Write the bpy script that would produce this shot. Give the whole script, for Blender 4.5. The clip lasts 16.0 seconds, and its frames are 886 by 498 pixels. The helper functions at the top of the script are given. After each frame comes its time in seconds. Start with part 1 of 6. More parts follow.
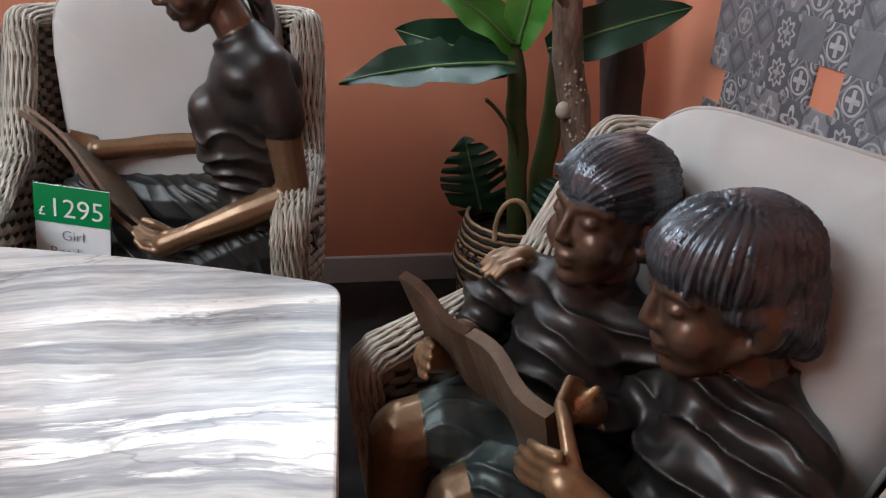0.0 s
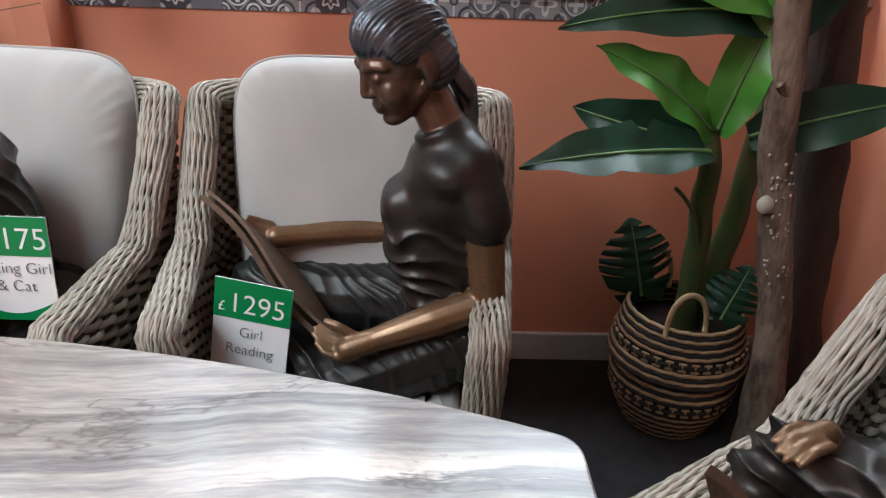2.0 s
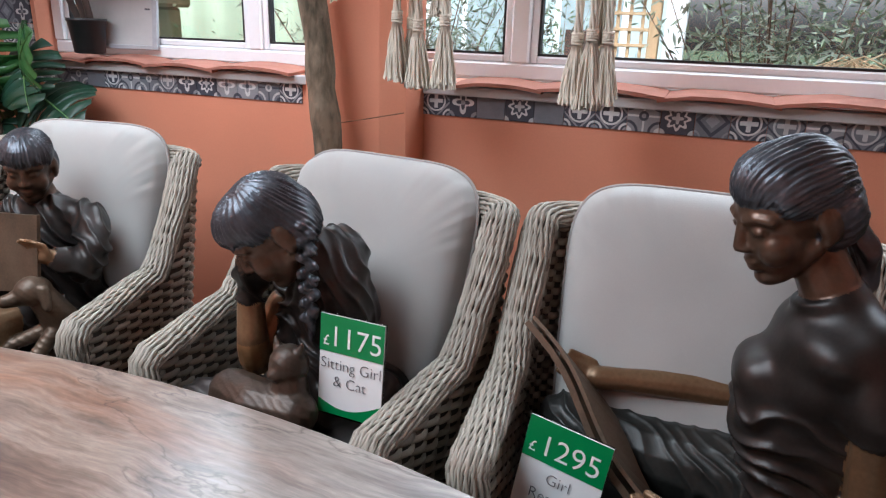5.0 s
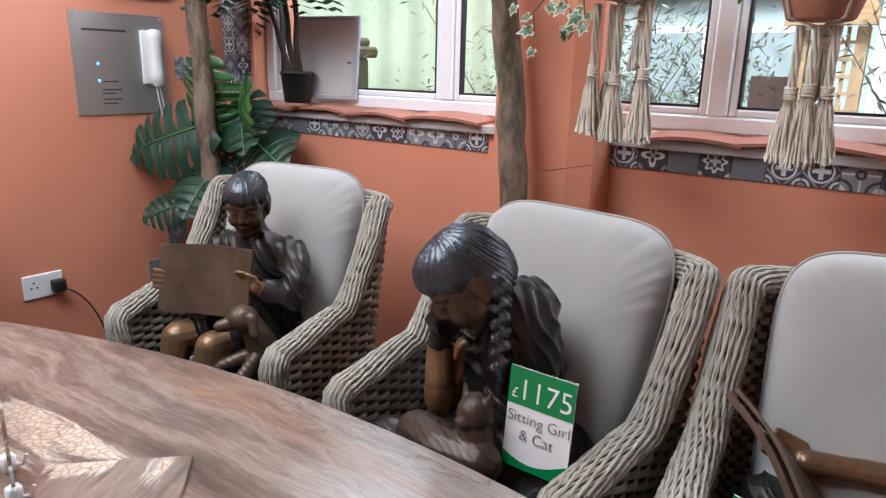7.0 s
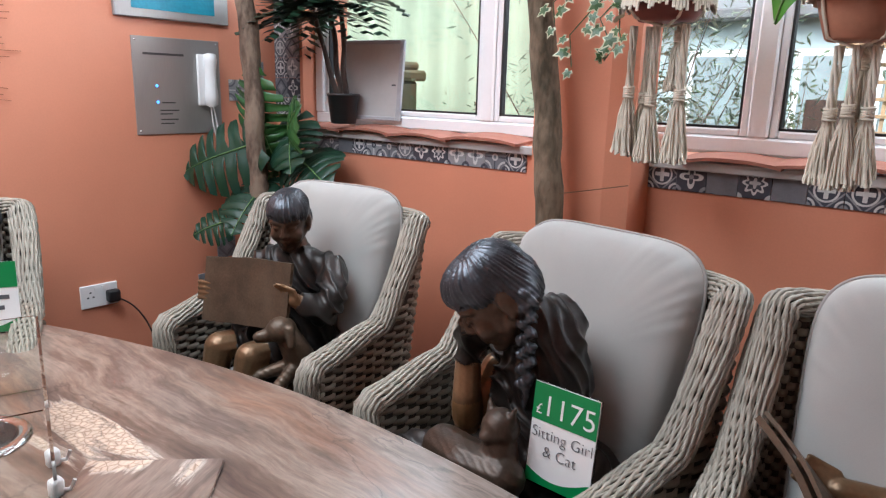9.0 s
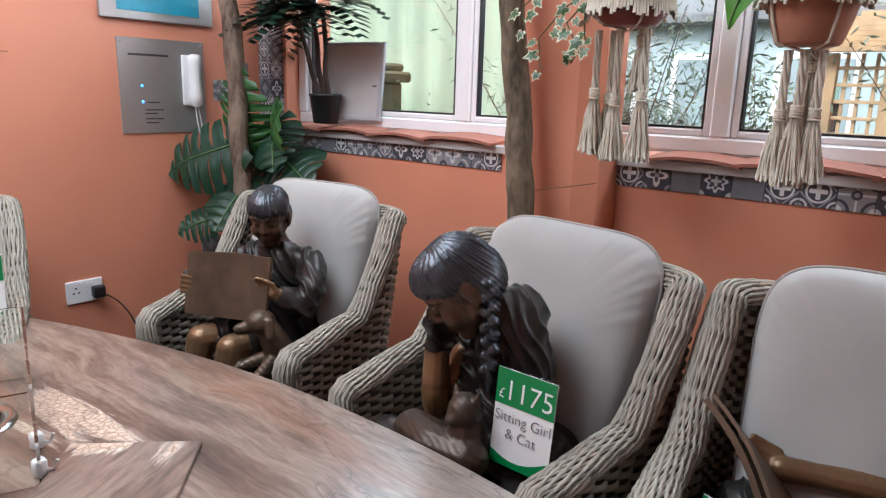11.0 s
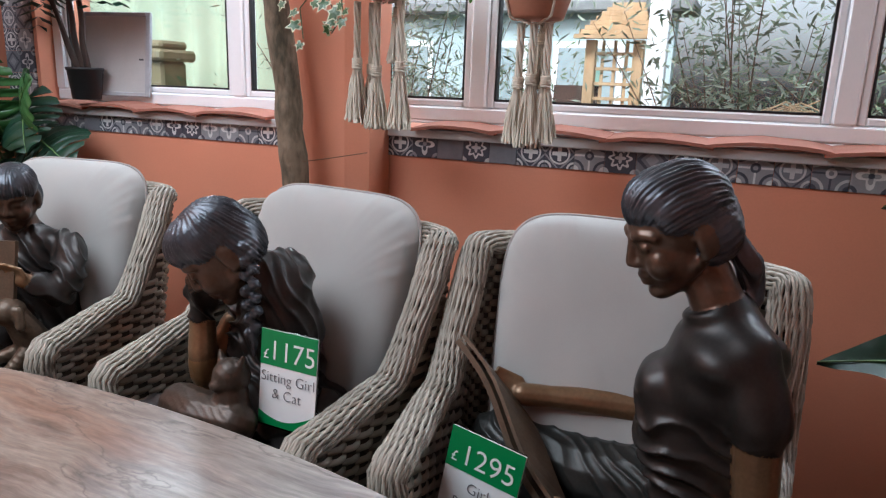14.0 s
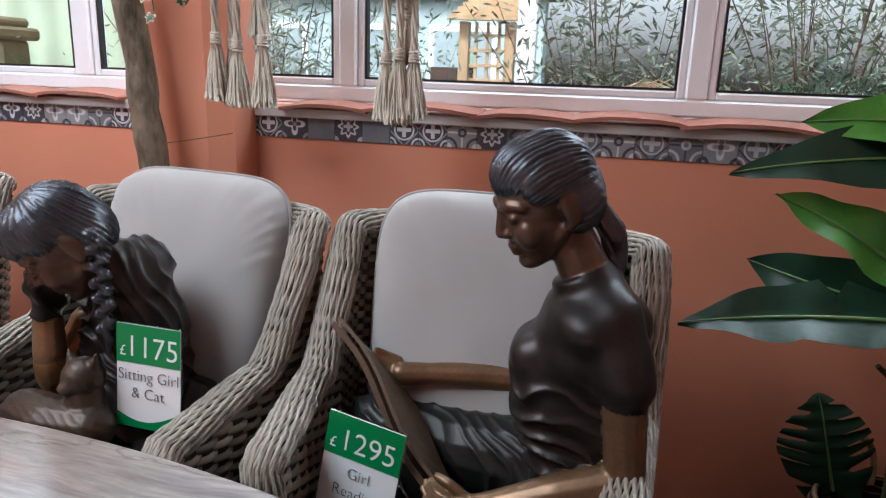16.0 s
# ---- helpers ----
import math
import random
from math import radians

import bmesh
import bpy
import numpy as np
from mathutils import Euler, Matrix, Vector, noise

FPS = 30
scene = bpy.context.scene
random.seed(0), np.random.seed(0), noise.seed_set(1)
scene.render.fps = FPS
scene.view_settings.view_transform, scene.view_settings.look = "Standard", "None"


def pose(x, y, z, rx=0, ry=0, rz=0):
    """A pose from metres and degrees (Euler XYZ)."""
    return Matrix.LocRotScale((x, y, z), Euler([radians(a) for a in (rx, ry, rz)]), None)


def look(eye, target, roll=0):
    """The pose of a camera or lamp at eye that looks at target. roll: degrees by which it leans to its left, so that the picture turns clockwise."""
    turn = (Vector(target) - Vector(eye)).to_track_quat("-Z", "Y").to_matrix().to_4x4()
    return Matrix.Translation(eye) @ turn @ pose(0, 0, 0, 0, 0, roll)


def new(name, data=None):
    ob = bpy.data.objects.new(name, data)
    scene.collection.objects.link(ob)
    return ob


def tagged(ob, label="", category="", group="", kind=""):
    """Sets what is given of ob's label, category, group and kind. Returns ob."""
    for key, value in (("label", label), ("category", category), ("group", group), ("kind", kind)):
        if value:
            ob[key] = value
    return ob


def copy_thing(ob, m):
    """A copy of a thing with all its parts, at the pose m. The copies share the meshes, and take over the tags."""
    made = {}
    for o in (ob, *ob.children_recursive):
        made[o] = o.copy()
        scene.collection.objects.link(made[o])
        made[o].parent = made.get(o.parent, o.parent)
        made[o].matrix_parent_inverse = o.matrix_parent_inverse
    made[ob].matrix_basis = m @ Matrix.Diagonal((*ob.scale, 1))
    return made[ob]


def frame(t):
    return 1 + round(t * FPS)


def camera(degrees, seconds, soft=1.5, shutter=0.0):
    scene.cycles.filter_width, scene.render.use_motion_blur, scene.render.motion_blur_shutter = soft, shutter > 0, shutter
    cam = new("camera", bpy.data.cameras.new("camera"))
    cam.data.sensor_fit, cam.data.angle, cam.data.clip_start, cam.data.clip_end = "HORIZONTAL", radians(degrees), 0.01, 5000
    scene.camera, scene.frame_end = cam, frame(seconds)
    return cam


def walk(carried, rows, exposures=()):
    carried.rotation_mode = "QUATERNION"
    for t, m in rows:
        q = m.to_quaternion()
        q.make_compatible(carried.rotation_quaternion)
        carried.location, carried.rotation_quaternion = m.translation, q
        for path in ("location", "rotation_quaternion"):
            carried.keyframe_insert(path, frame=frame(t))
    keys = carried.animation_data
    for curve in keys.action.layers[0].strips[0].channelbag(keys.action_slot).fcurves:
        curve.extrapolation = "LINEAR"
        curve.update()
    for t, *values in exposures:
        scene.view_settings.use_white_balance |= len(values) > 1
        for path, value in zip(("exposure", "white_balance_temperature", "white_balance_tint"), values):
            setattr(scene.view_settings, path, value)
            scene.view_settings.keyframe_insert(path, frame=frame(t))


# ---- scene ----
cam = camera(66.4, 16.0, soft=1.25)
PATH = [
    (0, (0.063, -0.176, 1.344), (0.311, 1.594, 0.447), 1.7),
    (0.5, (-0.014, -0.129, 1.363), (0.238, 1.639, 0.464), 1.9),
    (1, (-0.112, -0.071, 1.391), (0.096, 1.708, 0.501), 2.1),
    (1.5, (-0.207, -0.002, 1.424), (-0.039, 1.792, 0.556), 2.3),
    (2, (-0.215, 0.064, 1.431), (-0.155, 1.881, 0.598), 2.0),
    (2.5, (-0.208, 0.142, 1.452), (-0.33, 1.968, 0.644), 1.9),
    (3, (-0.213, 0.176, 1.454), (-0.509, 1.997, 0.682), 1.8),
    (3.5, (-0.23, 0.194, 1.456), (-0.669, 2.002, 0.722), 1.6),
    (4, (-0.274, 0.203, 1.468), (-0.804, 2.002, 0.772), 1.7),
    (4.5, (-0.324, 0.205, 1.475), (-0.927, 1.992, 0.81), 1.9),
    (5, (-0.378, 0.192, 1.483), (-1.095, 1.953, 0.862), 1.9),
    (7.5, (-0.46, 0.142, 1.511), (-1.647, 1.673, 1.012), 1.4),
    (8, (-0.435, 0.137, 1.512), (-1.667, 1.638, 1.033), 1.4),
    (8.5, (-0.413, 0.149, 1.507), (-1.657, 1.645, 1.043), 1.5),
    (9, (-0.404, 0.154, 1.5), (-1.653, 1.648, 1.043), 1.5),
    (11.5, (-0.291, 0.125, 1.499), (-1.501, 1.653, 1.051), 1.9),
    (12, (-0.271, 0.129, 1.498), (-1.426, 1.7, 1.051), 1.9),
    (12.5, (-0.257, 0.14, 1.485), (-1.343, 1.759, 1.042), 2.0),
    (13, (-0.229, 0.143, 1.476), (-1.218, 1.823, 1.03), 2.1),
    (13.5, (-0.193, 0.149, 1.459), (-1.075, 1.886, 1.008), 2.1),
    (14, (-0.172, 0.152, 1.448), (-0.948, 1.936, 0.984), 2.1),
    (14.5, (-0.157, 0.168, 1.44), (-0.827, 1.994, 0.973), 2.1),
    (15, (-0.149, 0.181, 1.436), (-0.713, 2.043, 0.971), 2.1),
    (15.5, (-0.149, 0.189, 1.433), (-0.644, 2.068, 0.961), 2.1),
    (16, (-0.152, 0.19, 1.424), (-0.61, 2.074, 0.932), 2.1),
]
walk(cam, [(t, look(eye, target, roll)) for t, eye, target, roll in PATH],
     [(0.0, 0.30, 6020, 7), (1.5, 0.12, 6080, 7), (2.6, 0.60, 5930, 7), (3.6, 0.50, 5800, 7), (5.0, 0.12, 5820, 8), (9.0, -0.03, 5980, 9), (12.5, -0.17, 5900, 9), (16.0, -0.02, 5800, 8)])

W, LW, RW = 2.22, -3.22, 1.12        # inner faces: window wall, left wall, right wall

# ---- light ----
world = bpy.data.worlds.new("sky")
scene.world = world
world.use_nodes = True
wt = world.node_tree
sky = wt.nodes.new("ShaderNodeTexSky")
sky.sky_type, sky.sun_disc = "NISHITA", False
sky.sun_elevation, sky.sun_rotation = radians(47), radians(198)
sky.air_density, sky.dust_density, sky.ozone_density = 1.0, 6.0, 1.0
desat = wt.nodes.new("ShaderNodeHueSaturation")
desat.inputs["Saturation"].default_value = 0.25
wt.links.new(sky.outputs[0], desat.inputs["Color"])
wt.links.new(desat.outputs[0], wt.nodes["Background"].inputs[0])
wt.nodes["Background"].inputs[1].default_value = 0.34


def lamp(name, kind, energy, m, color=(1, 1, 1), size=(1, 1), angle=10):
    data = bpy.data.lights.new(name, kind)
    data.energy, data.color = energy, color
    if kind == "AREA":
        data.shape, data.size, data.size_y = "RECTANGLE", *size
    elif kind == "SUN":
        data.angle = radians(angle)
    ob = new(name, data)
    ob.matrix_world = m
    return ob


lamp("sun", "SUN", 3.0, look((0, 0, 0), (0.25, 0.75, -0.85)), (1, 0.97, 0.92), angle=20)
# Daylight in the window's opening and in the roof light over the table.
lamp("window_daylight", "AREA", 46, look((-1.0, 2.42, 2.22), (-1.0, 1.4, 1.2)), (0.88, 0.95, 1.0), (3.9, 0.3))
lamp("rooflight_daylight", "AREA", 96, look((-2.25, 0.1, 2.92), (-2.25, 0.1, 0)), (0.90, 0.96, 1.0), (1.7, 2.1))


# ---- materials ----
def mat(name, color, rough=0.6, metal=0.0, vary=0.25, scale=8.0, fine=90.0, bump=0.15, color2=None, coat=0.0, stretch=(1, 1, 1), depth=0.004, sheen=0.0, spec=0.5, span=(0.5, 0.95)):
    """A surface with a coarse stain and a fine grain in its colour, and a fine relief."""
    m = bpy.data.materials.new(name)
    m.use_nodes = True
    n, l = m.node_tree.nodes, m.node_tree.links
    b = n["Principled BSDF"]
    tc = n.new("ShaderNodeTexCoord")
    mp = n.new("ShaderNodeMapping")
    mp.inputs["Scale"].default_value = stretch
    l.new(tc.outputs["Object"], mp.inputs[0])
    big, small = n.new("ShaderNodeTexNoise"), n.new("ShaderNodeTexNoise")
    big.inputs["Scale"].default_value, small.inputs["Scale"].default_value = scale, fine
    big.inputs["Detail"].default_value = 6
    small.inputs["Detail"].default_value = 3
    for t in (big, small):
        l.new(mp.outputs[0], t.inputs["Vector"])
    add = n.new("ShaderNodeMath")
    add.operation = "MULTIPLY_ADD"
    l.new(small.outputs[0], add.inputs[0])
    add.inputs[1].default_value = 0.45
    l.new(big.outputs[0], add.inputs[2])
    ramp = n.new("ShaderNodeMapRange")
    ramp.inputs[1].default_value, ramp.inputs[2].default_value = span
    l.new(add.outputs[0], ramp.inputs[0])
    mix = n.new("ShaderNodeMix")
    mix.data_type = "RGBA"
    c2 = color2 or tuple(c * (1 - vary) for c in color)
    mix.inputs[6].default_value, mix.inputs[7].default_value = (*color, 1), (*c2, 1)
    l.new(ramp.outputs[0], mix.inputs[0])
    l.new(mix.outputs[2], b.inputs["Base Color"])
    rr = n.new("ShaderNodeMapRange")
    rr.inputs[3].default_value, rr.inputs[4].default_value = max(rough - 0.08, 0.02), min(rough + 0.1, 1)
    l.new(big.outputs[0], rr.inputs[0])
    l.new(rr.outputs[0], b.inputs["Roughness"])
    b.inputs["Metallic"].default_value = metal
    b.inputs["Coat Weight"].default_value = coat
    b.inputs["Sheen Weight"].default_value = sheen
    b.inputs["Specular IOR Level"].default_value = spec
    if bump:
        bp = n.new("ShaderNodeBump")
        bp.inputs["Strength"].default_value, bp.inputs["Distance"].default_value = bump, depth
        l.new(add.outputs[0], bp.inputs["Height"])
        l.new(bp.outputs[0], b.inputs["Normal"])
    return m


def island_mat(name, c1, c2, rough, bump=0.2, fine=200.0, stretch=(1, 1, 1)):
    """A surface whose loose pieces each take their own tone between two colours."""
    m = mat(name, c1, rough, vary=0.2, fine=fine, bump=bump, stretch=stretch)
    n, l = m.node_tree.nodes, m.node_tree.links
    geo = n.new("ShaderNodeNewGeometry")
    mix = n.new("ShaderNodeMix")
    mix.data_type = "RGBA"
    mix.inputs[6].default_value, mix.inputs[7].default_value = (*c1, 1), (*c2, 1)
    l.new(geo.outputs["Random Per Island"], mix.inputs[0])
    old = [x for x in n if x.bl_idname == "ShaderNodeMix" and x is not mix][0]
    mul = n.new("ShaderNodeMix")
    mul.data_type, mul.blend_type = "RGBA", "MULTIPLY"
    mul.inputs[0].default_value = 1
    old.inputs[6].default_value, old.inputs[7].default_value = (1, 1, 1, 1), (0.72, 0.72, 0.72, 1)
    l.new(mix.outputs[2], mul.inputs[6])
    l.new(old.outputs[2], mul.inputs[7])
    l.new(mul.outputs[2], n["Principled BSDF"].inputs["Base Color"])
    return m


def glow(name, color, strength):
    m = bpy.data.materials.new(name)
    m.use_nodes = True
    b = m.node_tree.nodes["Principled BSDF"]
    b.inputs["Base Color"].default_value = (*color, 1)
    b.inputs["Emission Color"].default_value = (*color, 1)
    b.inputs["Emission Strength"].default_value = strength
    return m


def glass_mat(name, tint=(1, 1, 1), rough=0.0):
    m = bpy.data.materials.new(name)
    m.use_nodes = True
    b = m.node_tree.nodes["Principled BSDF"]
    b.inputs["Base Color"].default_value = (*tint, 1)
    b.inputs["Transmission Weight"].default_value = 1
    b.inputs["Roughness"].default_value = rough
    b.inputs["IOR"].default_value = 1.45
    return m


ORANGE = mat("orange_paint", (0.66, 0.265, 0.16), 0.42, vary=0.10, scale=2.2, fine=160, bump=0.12, depth=0.002)
CARPET = mat("dark_carpet", (0.022, 0.022, 0.024), 0.95, vary=0.5, scale=14, fine=500, bump=0.8)
WHITE = mat("white_gloss_paint", (0.78, 0.78, 0.76), 0.35, vary=0.06, scale=5, bump=0.05)
GREYTRIM = mat("pale_grey_paint", (0.5, 0.49, 0.48), 0.5, vary=0.12, scale=6, bump=0.08)
PLASTER = mat("ceiling_plaster", (0.78, 0.77, 0.74), 0.8, vary=0.06)
UPVC = mat("white_upvc", (0.86, 0.89, 0.91), 0.3, vary=0.05, scale=4, bump=0.02)
GASKET = mat("black_gasket", (0.015, 0.015, 0.016), 0.5)
TERRA = island_mat("terracotta_tile", (0.46, 0.18, 0.115), (0.30, 0.115, 0.08), 0.75, bump=0.4, fine=140)
CUSHION = mat("grey_cushion_fabric", (0.385, 0.378, 0.355), 0.85, vary=0.10, scale=5, fine=420, bump=0.25, depth=0.0015, sheen=0.2)
PIPING = mat("cushion_piping", (0.33, 0.30, 0.28), 0.85, vary=0.2)
WICKER = island_mat("grey_wicker", (0.35, 0.315, 0.25), (0.17, 0.145, 0.11), 0.5, fine=300, stretch=(1, 1, 0.4))
WICKER_RIM = island_mat("grey_wicker_rim", (0.46, 0.415, 0.34), (0.13, 0.11, 0.085), 0.5, fine=300, stretch=(1, 1, 0.4))
# Near-black: shade in the wicker's gaps put into colour; also legs and table base.
GAP_SHADE_BASE = mat("gap_shade_and_base", (0.06, 0.05, 0.04), 0.8)
BRONZE_SKIN = mat("bronze_skin", (0.245, 0.145, 0.076), 0.33, metal=0.5, vary=0.45, scale=5, fine=120, bump=0.06)
BRONZE_FACE = mat("dark_bronze_skin", (0.115, 0.066, 0.042), 0.32, metal=0.45, vary=0.45, scale=7, fine=120, bump=0.05)
BRONZE_CLOTH = mat("dark_bronze_cloth", (0.034, 0.028, 0.025), 0.37, metal=0.5, vary=0.5, scale=10, fine=140, bump=0.1)
BRONZE_HAIR = mat("black_bronze_hair", (0.095, 0.102, 0.117), 0.3, metal=0.6, vary=0.5, scale=16, fine=120, bump=0.1)
BRONZE_BOOK = mat("bronze_book", (0.14, 0.095, 0.062), 0.42, metal=0.4, vary=0.5, scale=12, fine=160, bump=0.1)
BRONZE_GREEN = mat("green_bronze_skirt", (0.05, 0.062, 0.056), 0.42, metal=0.45, vary=0.5, scale=10, fine=120, bump=0.1)
BRONZE_CAT = mat("dark_bronze_fur", (0.075, 0.05, 0.035), 0.42, metal=0.4, vary=0.5, scale=14, fine=150, bump=0.3)
GOLD_BAND = mat("polished_bronze", (0.42, 0.24, 0.11), 0.3, metal=0.7, vary=0.4)
BLACK = mat("black_plastic", (0.015, 0.015, 0.016), 0.4, bump=0.05)


# ---- mesh helpers ----
class Geo:
    """Vertices and faces of one mesh, gathered piece by piece."""

    def __init__(self):
        self.v, self.f, self.mi = [], [], []

    def add(self, verts, faces, mi=0):
        o = len(self.v)
        self.v += [tuple(p) for p in verts]
        self.f += [tuple(o + i for i in q) for q in faces]
        self.mi += [mi] * len(faces)
        return self

    def grid(self, pts, nu, nv, closed_u=False, closed_v=False, mi=0):
        """pts[u * nv + v]"""
        fs = []
        for u in range(nu if closed_u else nu - 1):
            for w in range(nv if closed_v else nv - 1):
                a, b = u * nv, ((u + 1) % nu) * nv
                fs.append((a + w, b + w, b + (w + 1) % nv, a + (w + 1) % nv))
        return self.add(pts, fs, mi)

    def tube(self, path, radii, n=8, closed=False, caps=True, mi=0, flat=1.0, up=None):
        P = [Vector(p) for p in path]
        m = len(P)
        if not isinstance(radii, (list, tuple)):
            radii = [radii] * m
        pts, ref = [], Vector(up) if up else None
        for i in range(m):
            a = P[i - 1] if (i or closed) else P[i]
            b = P[(i + 1) % m] if (i < m - 1 or closed) else P[i]
            t = (b - a).normalized()
            if ref is None:
                ref = Vector((0, 0, 1)) if abs(t.z) < 0.9 else Vector((1, 0, 0))
            x = t.cross(ref).normalized()
            y = x.cross(t).normalized()
            if not up:
                ref = y
            for k in range(n):
                w = 2 * math.pi * k / n
                pts.append(P[i] + radii[i] * (math.cos(w) * x + flat * math.sin(w) * y))
        o = len(self.v)
        self.grid(pts, m, n, closed, True, mi)
        if caps and not closed:
            self.f += [tuple(o + k for k in range(n))[::-1], tuple(o + (m - 1) * n + k for k in range(n))]
            self.mi += [mi, mi]
        return self

    def ball(self, c, r, turn=None, nu=16, nv=12, mi=0):
        r = (r, r, r) if not isinstance(r, (tuple, list)) else r
        pts = []
        for i in range(nv + 1):
            a = math.pi * i / nv
            for j in range(nu):
                w = 2 * math.pi * j / nu
                p = Vector((r[0] * math.sin(a) * math.cos(w), r[1] * math.sin(a) * math.sin(w), r[2] * math.cos(a)))
                pts.append(Vector(c) + (turn @ p if turn else p))
        fs = []
        for i in range(nv):
            for j in range(nu):
                a, b, k = i * nu, (i + 1) * nu, (j + 1) % nu
                if i == 0:
                    fs.append((a + j, b + j, b + k))
                elif i == nv - 1:
                    fs.append((a + j, b + j, a + k))
                else:
                    fs.append((a + j, b + j, b + k, a + k))
        return self.add(pts, fs, mi)

    def box(self, lo, hi, bevel=0.004, turn=None, mi=0, seg=1):
        bm = bmesh.new()
        bmesh.ops.create_cube(bm, size=1)
        size = [max(b - a, 1e-4) for a, b in zip(lo, hi)]
        mid = [(a + b) / 2 for a, b in zip(lo, hi)]
        for v in bm.verts:
            v.co = Vector([v.co[i] * size[i] for i in range(3)])
        if bevel:
            bmesh.ops.bevel(bm, geom=bm.edges[:], offset=min(bevel, min(size) * 0.45), segments=seg, affect="EDGES", profile=0.5)
        bm.verts.index_update()
        vs = [((turn @ v.co) if turn else v.co) + Vector(mid) for v in bm.verts]
        self.add(vs, [[v.index for v in f.verts] for f in bm.faces], mi)
        bm.free()
        return self

    def lathe(self, c, profile, n=32, mi=0):
        pts = []
        for r, z in profile:
            for k in range(n):
                w = 2 * math.pi * k / n
                pts.append((c[0] + r * math.cos(w), c[1] + r * math.sin(w), c[2] + z))
        return self.grid(pts, len(profile), n, False, True, mi)

    def mesh(self, name, mats, smooth=True):
        me = bpy.data.meshes.new(name)
        me.from_pydata(self.v, [], self.f)
        for m in mats if isinstance(mats, (list, tuple)) else [mats]:
            me.materials.append(m)
        me.polygons.foreach_set("material_index", self.mi)
        me.polygons.foreach_set("use_smooth", [smooth] * len(self.f))
        me.update()
        return me


def empty(name, m=None):
    ob = new(name)
    ob.empty_display_size = 0.1
    if m is not None:
        ob.matrix_world = m
    return ob


def part(name, geo, material, parent, label="", smooth=True):
    """One mesh under a thing or a part."""
    ob = new(name, geo.mesh(name, material, smooth) if isinstance(geo, Geo) else geo)
    ob.parent = parent
    if label:
        ob["label"] = label
    return ob


def thing(name, geo, material, label, category, group="", kind="", smooth=True, m=None):
    ob = new(name, geo.mesh(name, material, smooth) if isinstance(geo, Geo) else geo)
    if m is not None:
        ob.matrix_world = m
    return tagged(ob, label, category, group, kind)


def lerp(a, b, t):
    return a + (b - a) * t


def bez(p0, p1, p2, n):
    p0, p1, p2 = Vector(p0), Vector(p1), Vector(p2)
    return [(1 - t) ** 2 * p0 + 2 * t * (1 - t) * p1 + t * t * p2 for t in [i / (n - 1) for i in range(n)]]


# ---- structure ----
thing("floor", Geo().box((LW - 0.3, -3.0, -0.12), (RW + 0.3, W + 0.3, 0.0), 0), CARPET, "near-black short-pile carpet floor", "floor", kind="structure", smooth=False)
Z0, Z1 = 1.335, 2.45          # the window's opening
g = Geo()
g.box((LW - 0.3, W, -0.1), (RW + 0.3, W + 0.28, Z0 - 0.02), 0)
g.box((LW - 0.3, W, Z1), (RW + 0.3, W + 0.28, 3.1), 0)
g.box((LW - 0.3, W, Z0 - 0.02), (LW + 0.21, W + 0.28, Z1), 0)
g.box((RW - 0.03, W, Z0 - 0.02), (RW + 0.3, W + 0.28, Z1), 0)
thing("wall_north", g, ORANGE, "orange painted wall under a long window", "wall", kind="structure", smooth=False)
thing("wall_west", Geo().box((LW - 0.25, -3.0, -0.1), (LW, W, 3.1), 0), ORANGE, "plain orange painted wall", "wall", kind="structure", smooth=False)
thing("wall_east", Geo().box((RW, -3.0, -0.1), (RW + 0.25, W, 3.1), 0), ORANGE, "orange painted wall, partly tiled", "wall", kind="structure", smooth=False)
thing("wall_south", Geo().box((LW - 0.25, -3.25, -0.1), (RW + 0.25, -3.0, 3.1), 0), ORANGE, "plain painted wall closing the room", "wall", kind="structure", smooth=False)
g = Geo()
g.box((LW - 0.25, -3.25, 2.98), (RW + 0.25, -1.05, 3.1), 0)
g.box((LW - 0.25, 1.25, 2.98), (RW + 0.25, W + 0.3, 3.1), 0)
g.box((LW - 0.25, -1.05, 2.98), (-3.16, 1.25, 3.1), 0)
g.box((-1.35, -1.05, 2.98), (RW + 0.25, 1.25, 3.1), 0)
thing("ceiling", g, PLASTER, "white plaster ceiling with a roof light", "ceiling", kind="structure", smooth=False)
thing("roof_light", Geo().box((-3.16, -1.05, 3.0), (-1.35, 1.25, 3.06), 0), glow("roof_light_panel", (0.85, 0.92, 1.0), 1.0), "white translucent roof light", "roof light", kind="structure", smooth=False)
thing("baseboard", Geo().box((LW + 0.001, W - 0.018, 0), (RW - 0.001, W, 0.115), 0.004), GREYTRIM, "pale grey painted skirting board", "baseboard", kind="structure", smooth=False)
thing("baseboard_west", Geo().box((LW, -2.99, 0), (LW + 0.018, W - 0.02, 0.115), 0.004), GREYTRIM, "pale grey painted skirting board", "baseboard", kind="structure", smooth=False)
# boxed column between the windows
g = Geo()
g.add([(x, y, z) for z in (0.0, 2.98) for x, y in ((-1.70, W - 0.002), (-1.62, W - 0.17), (-1.36, W - 0.17), (-1.29, W - 0.13), (-1.285, W - 0.002))],
      [(0, 1, 6, 5), (1, 2, 7, 6), (2, 3, 8, 7), (3, 4, 9, 8), (4, 0, 5, 9)])
thing("column", g, ORANGE, "orange painted boxed column with chamfered corners", "column", kind="structure", smooth=False)

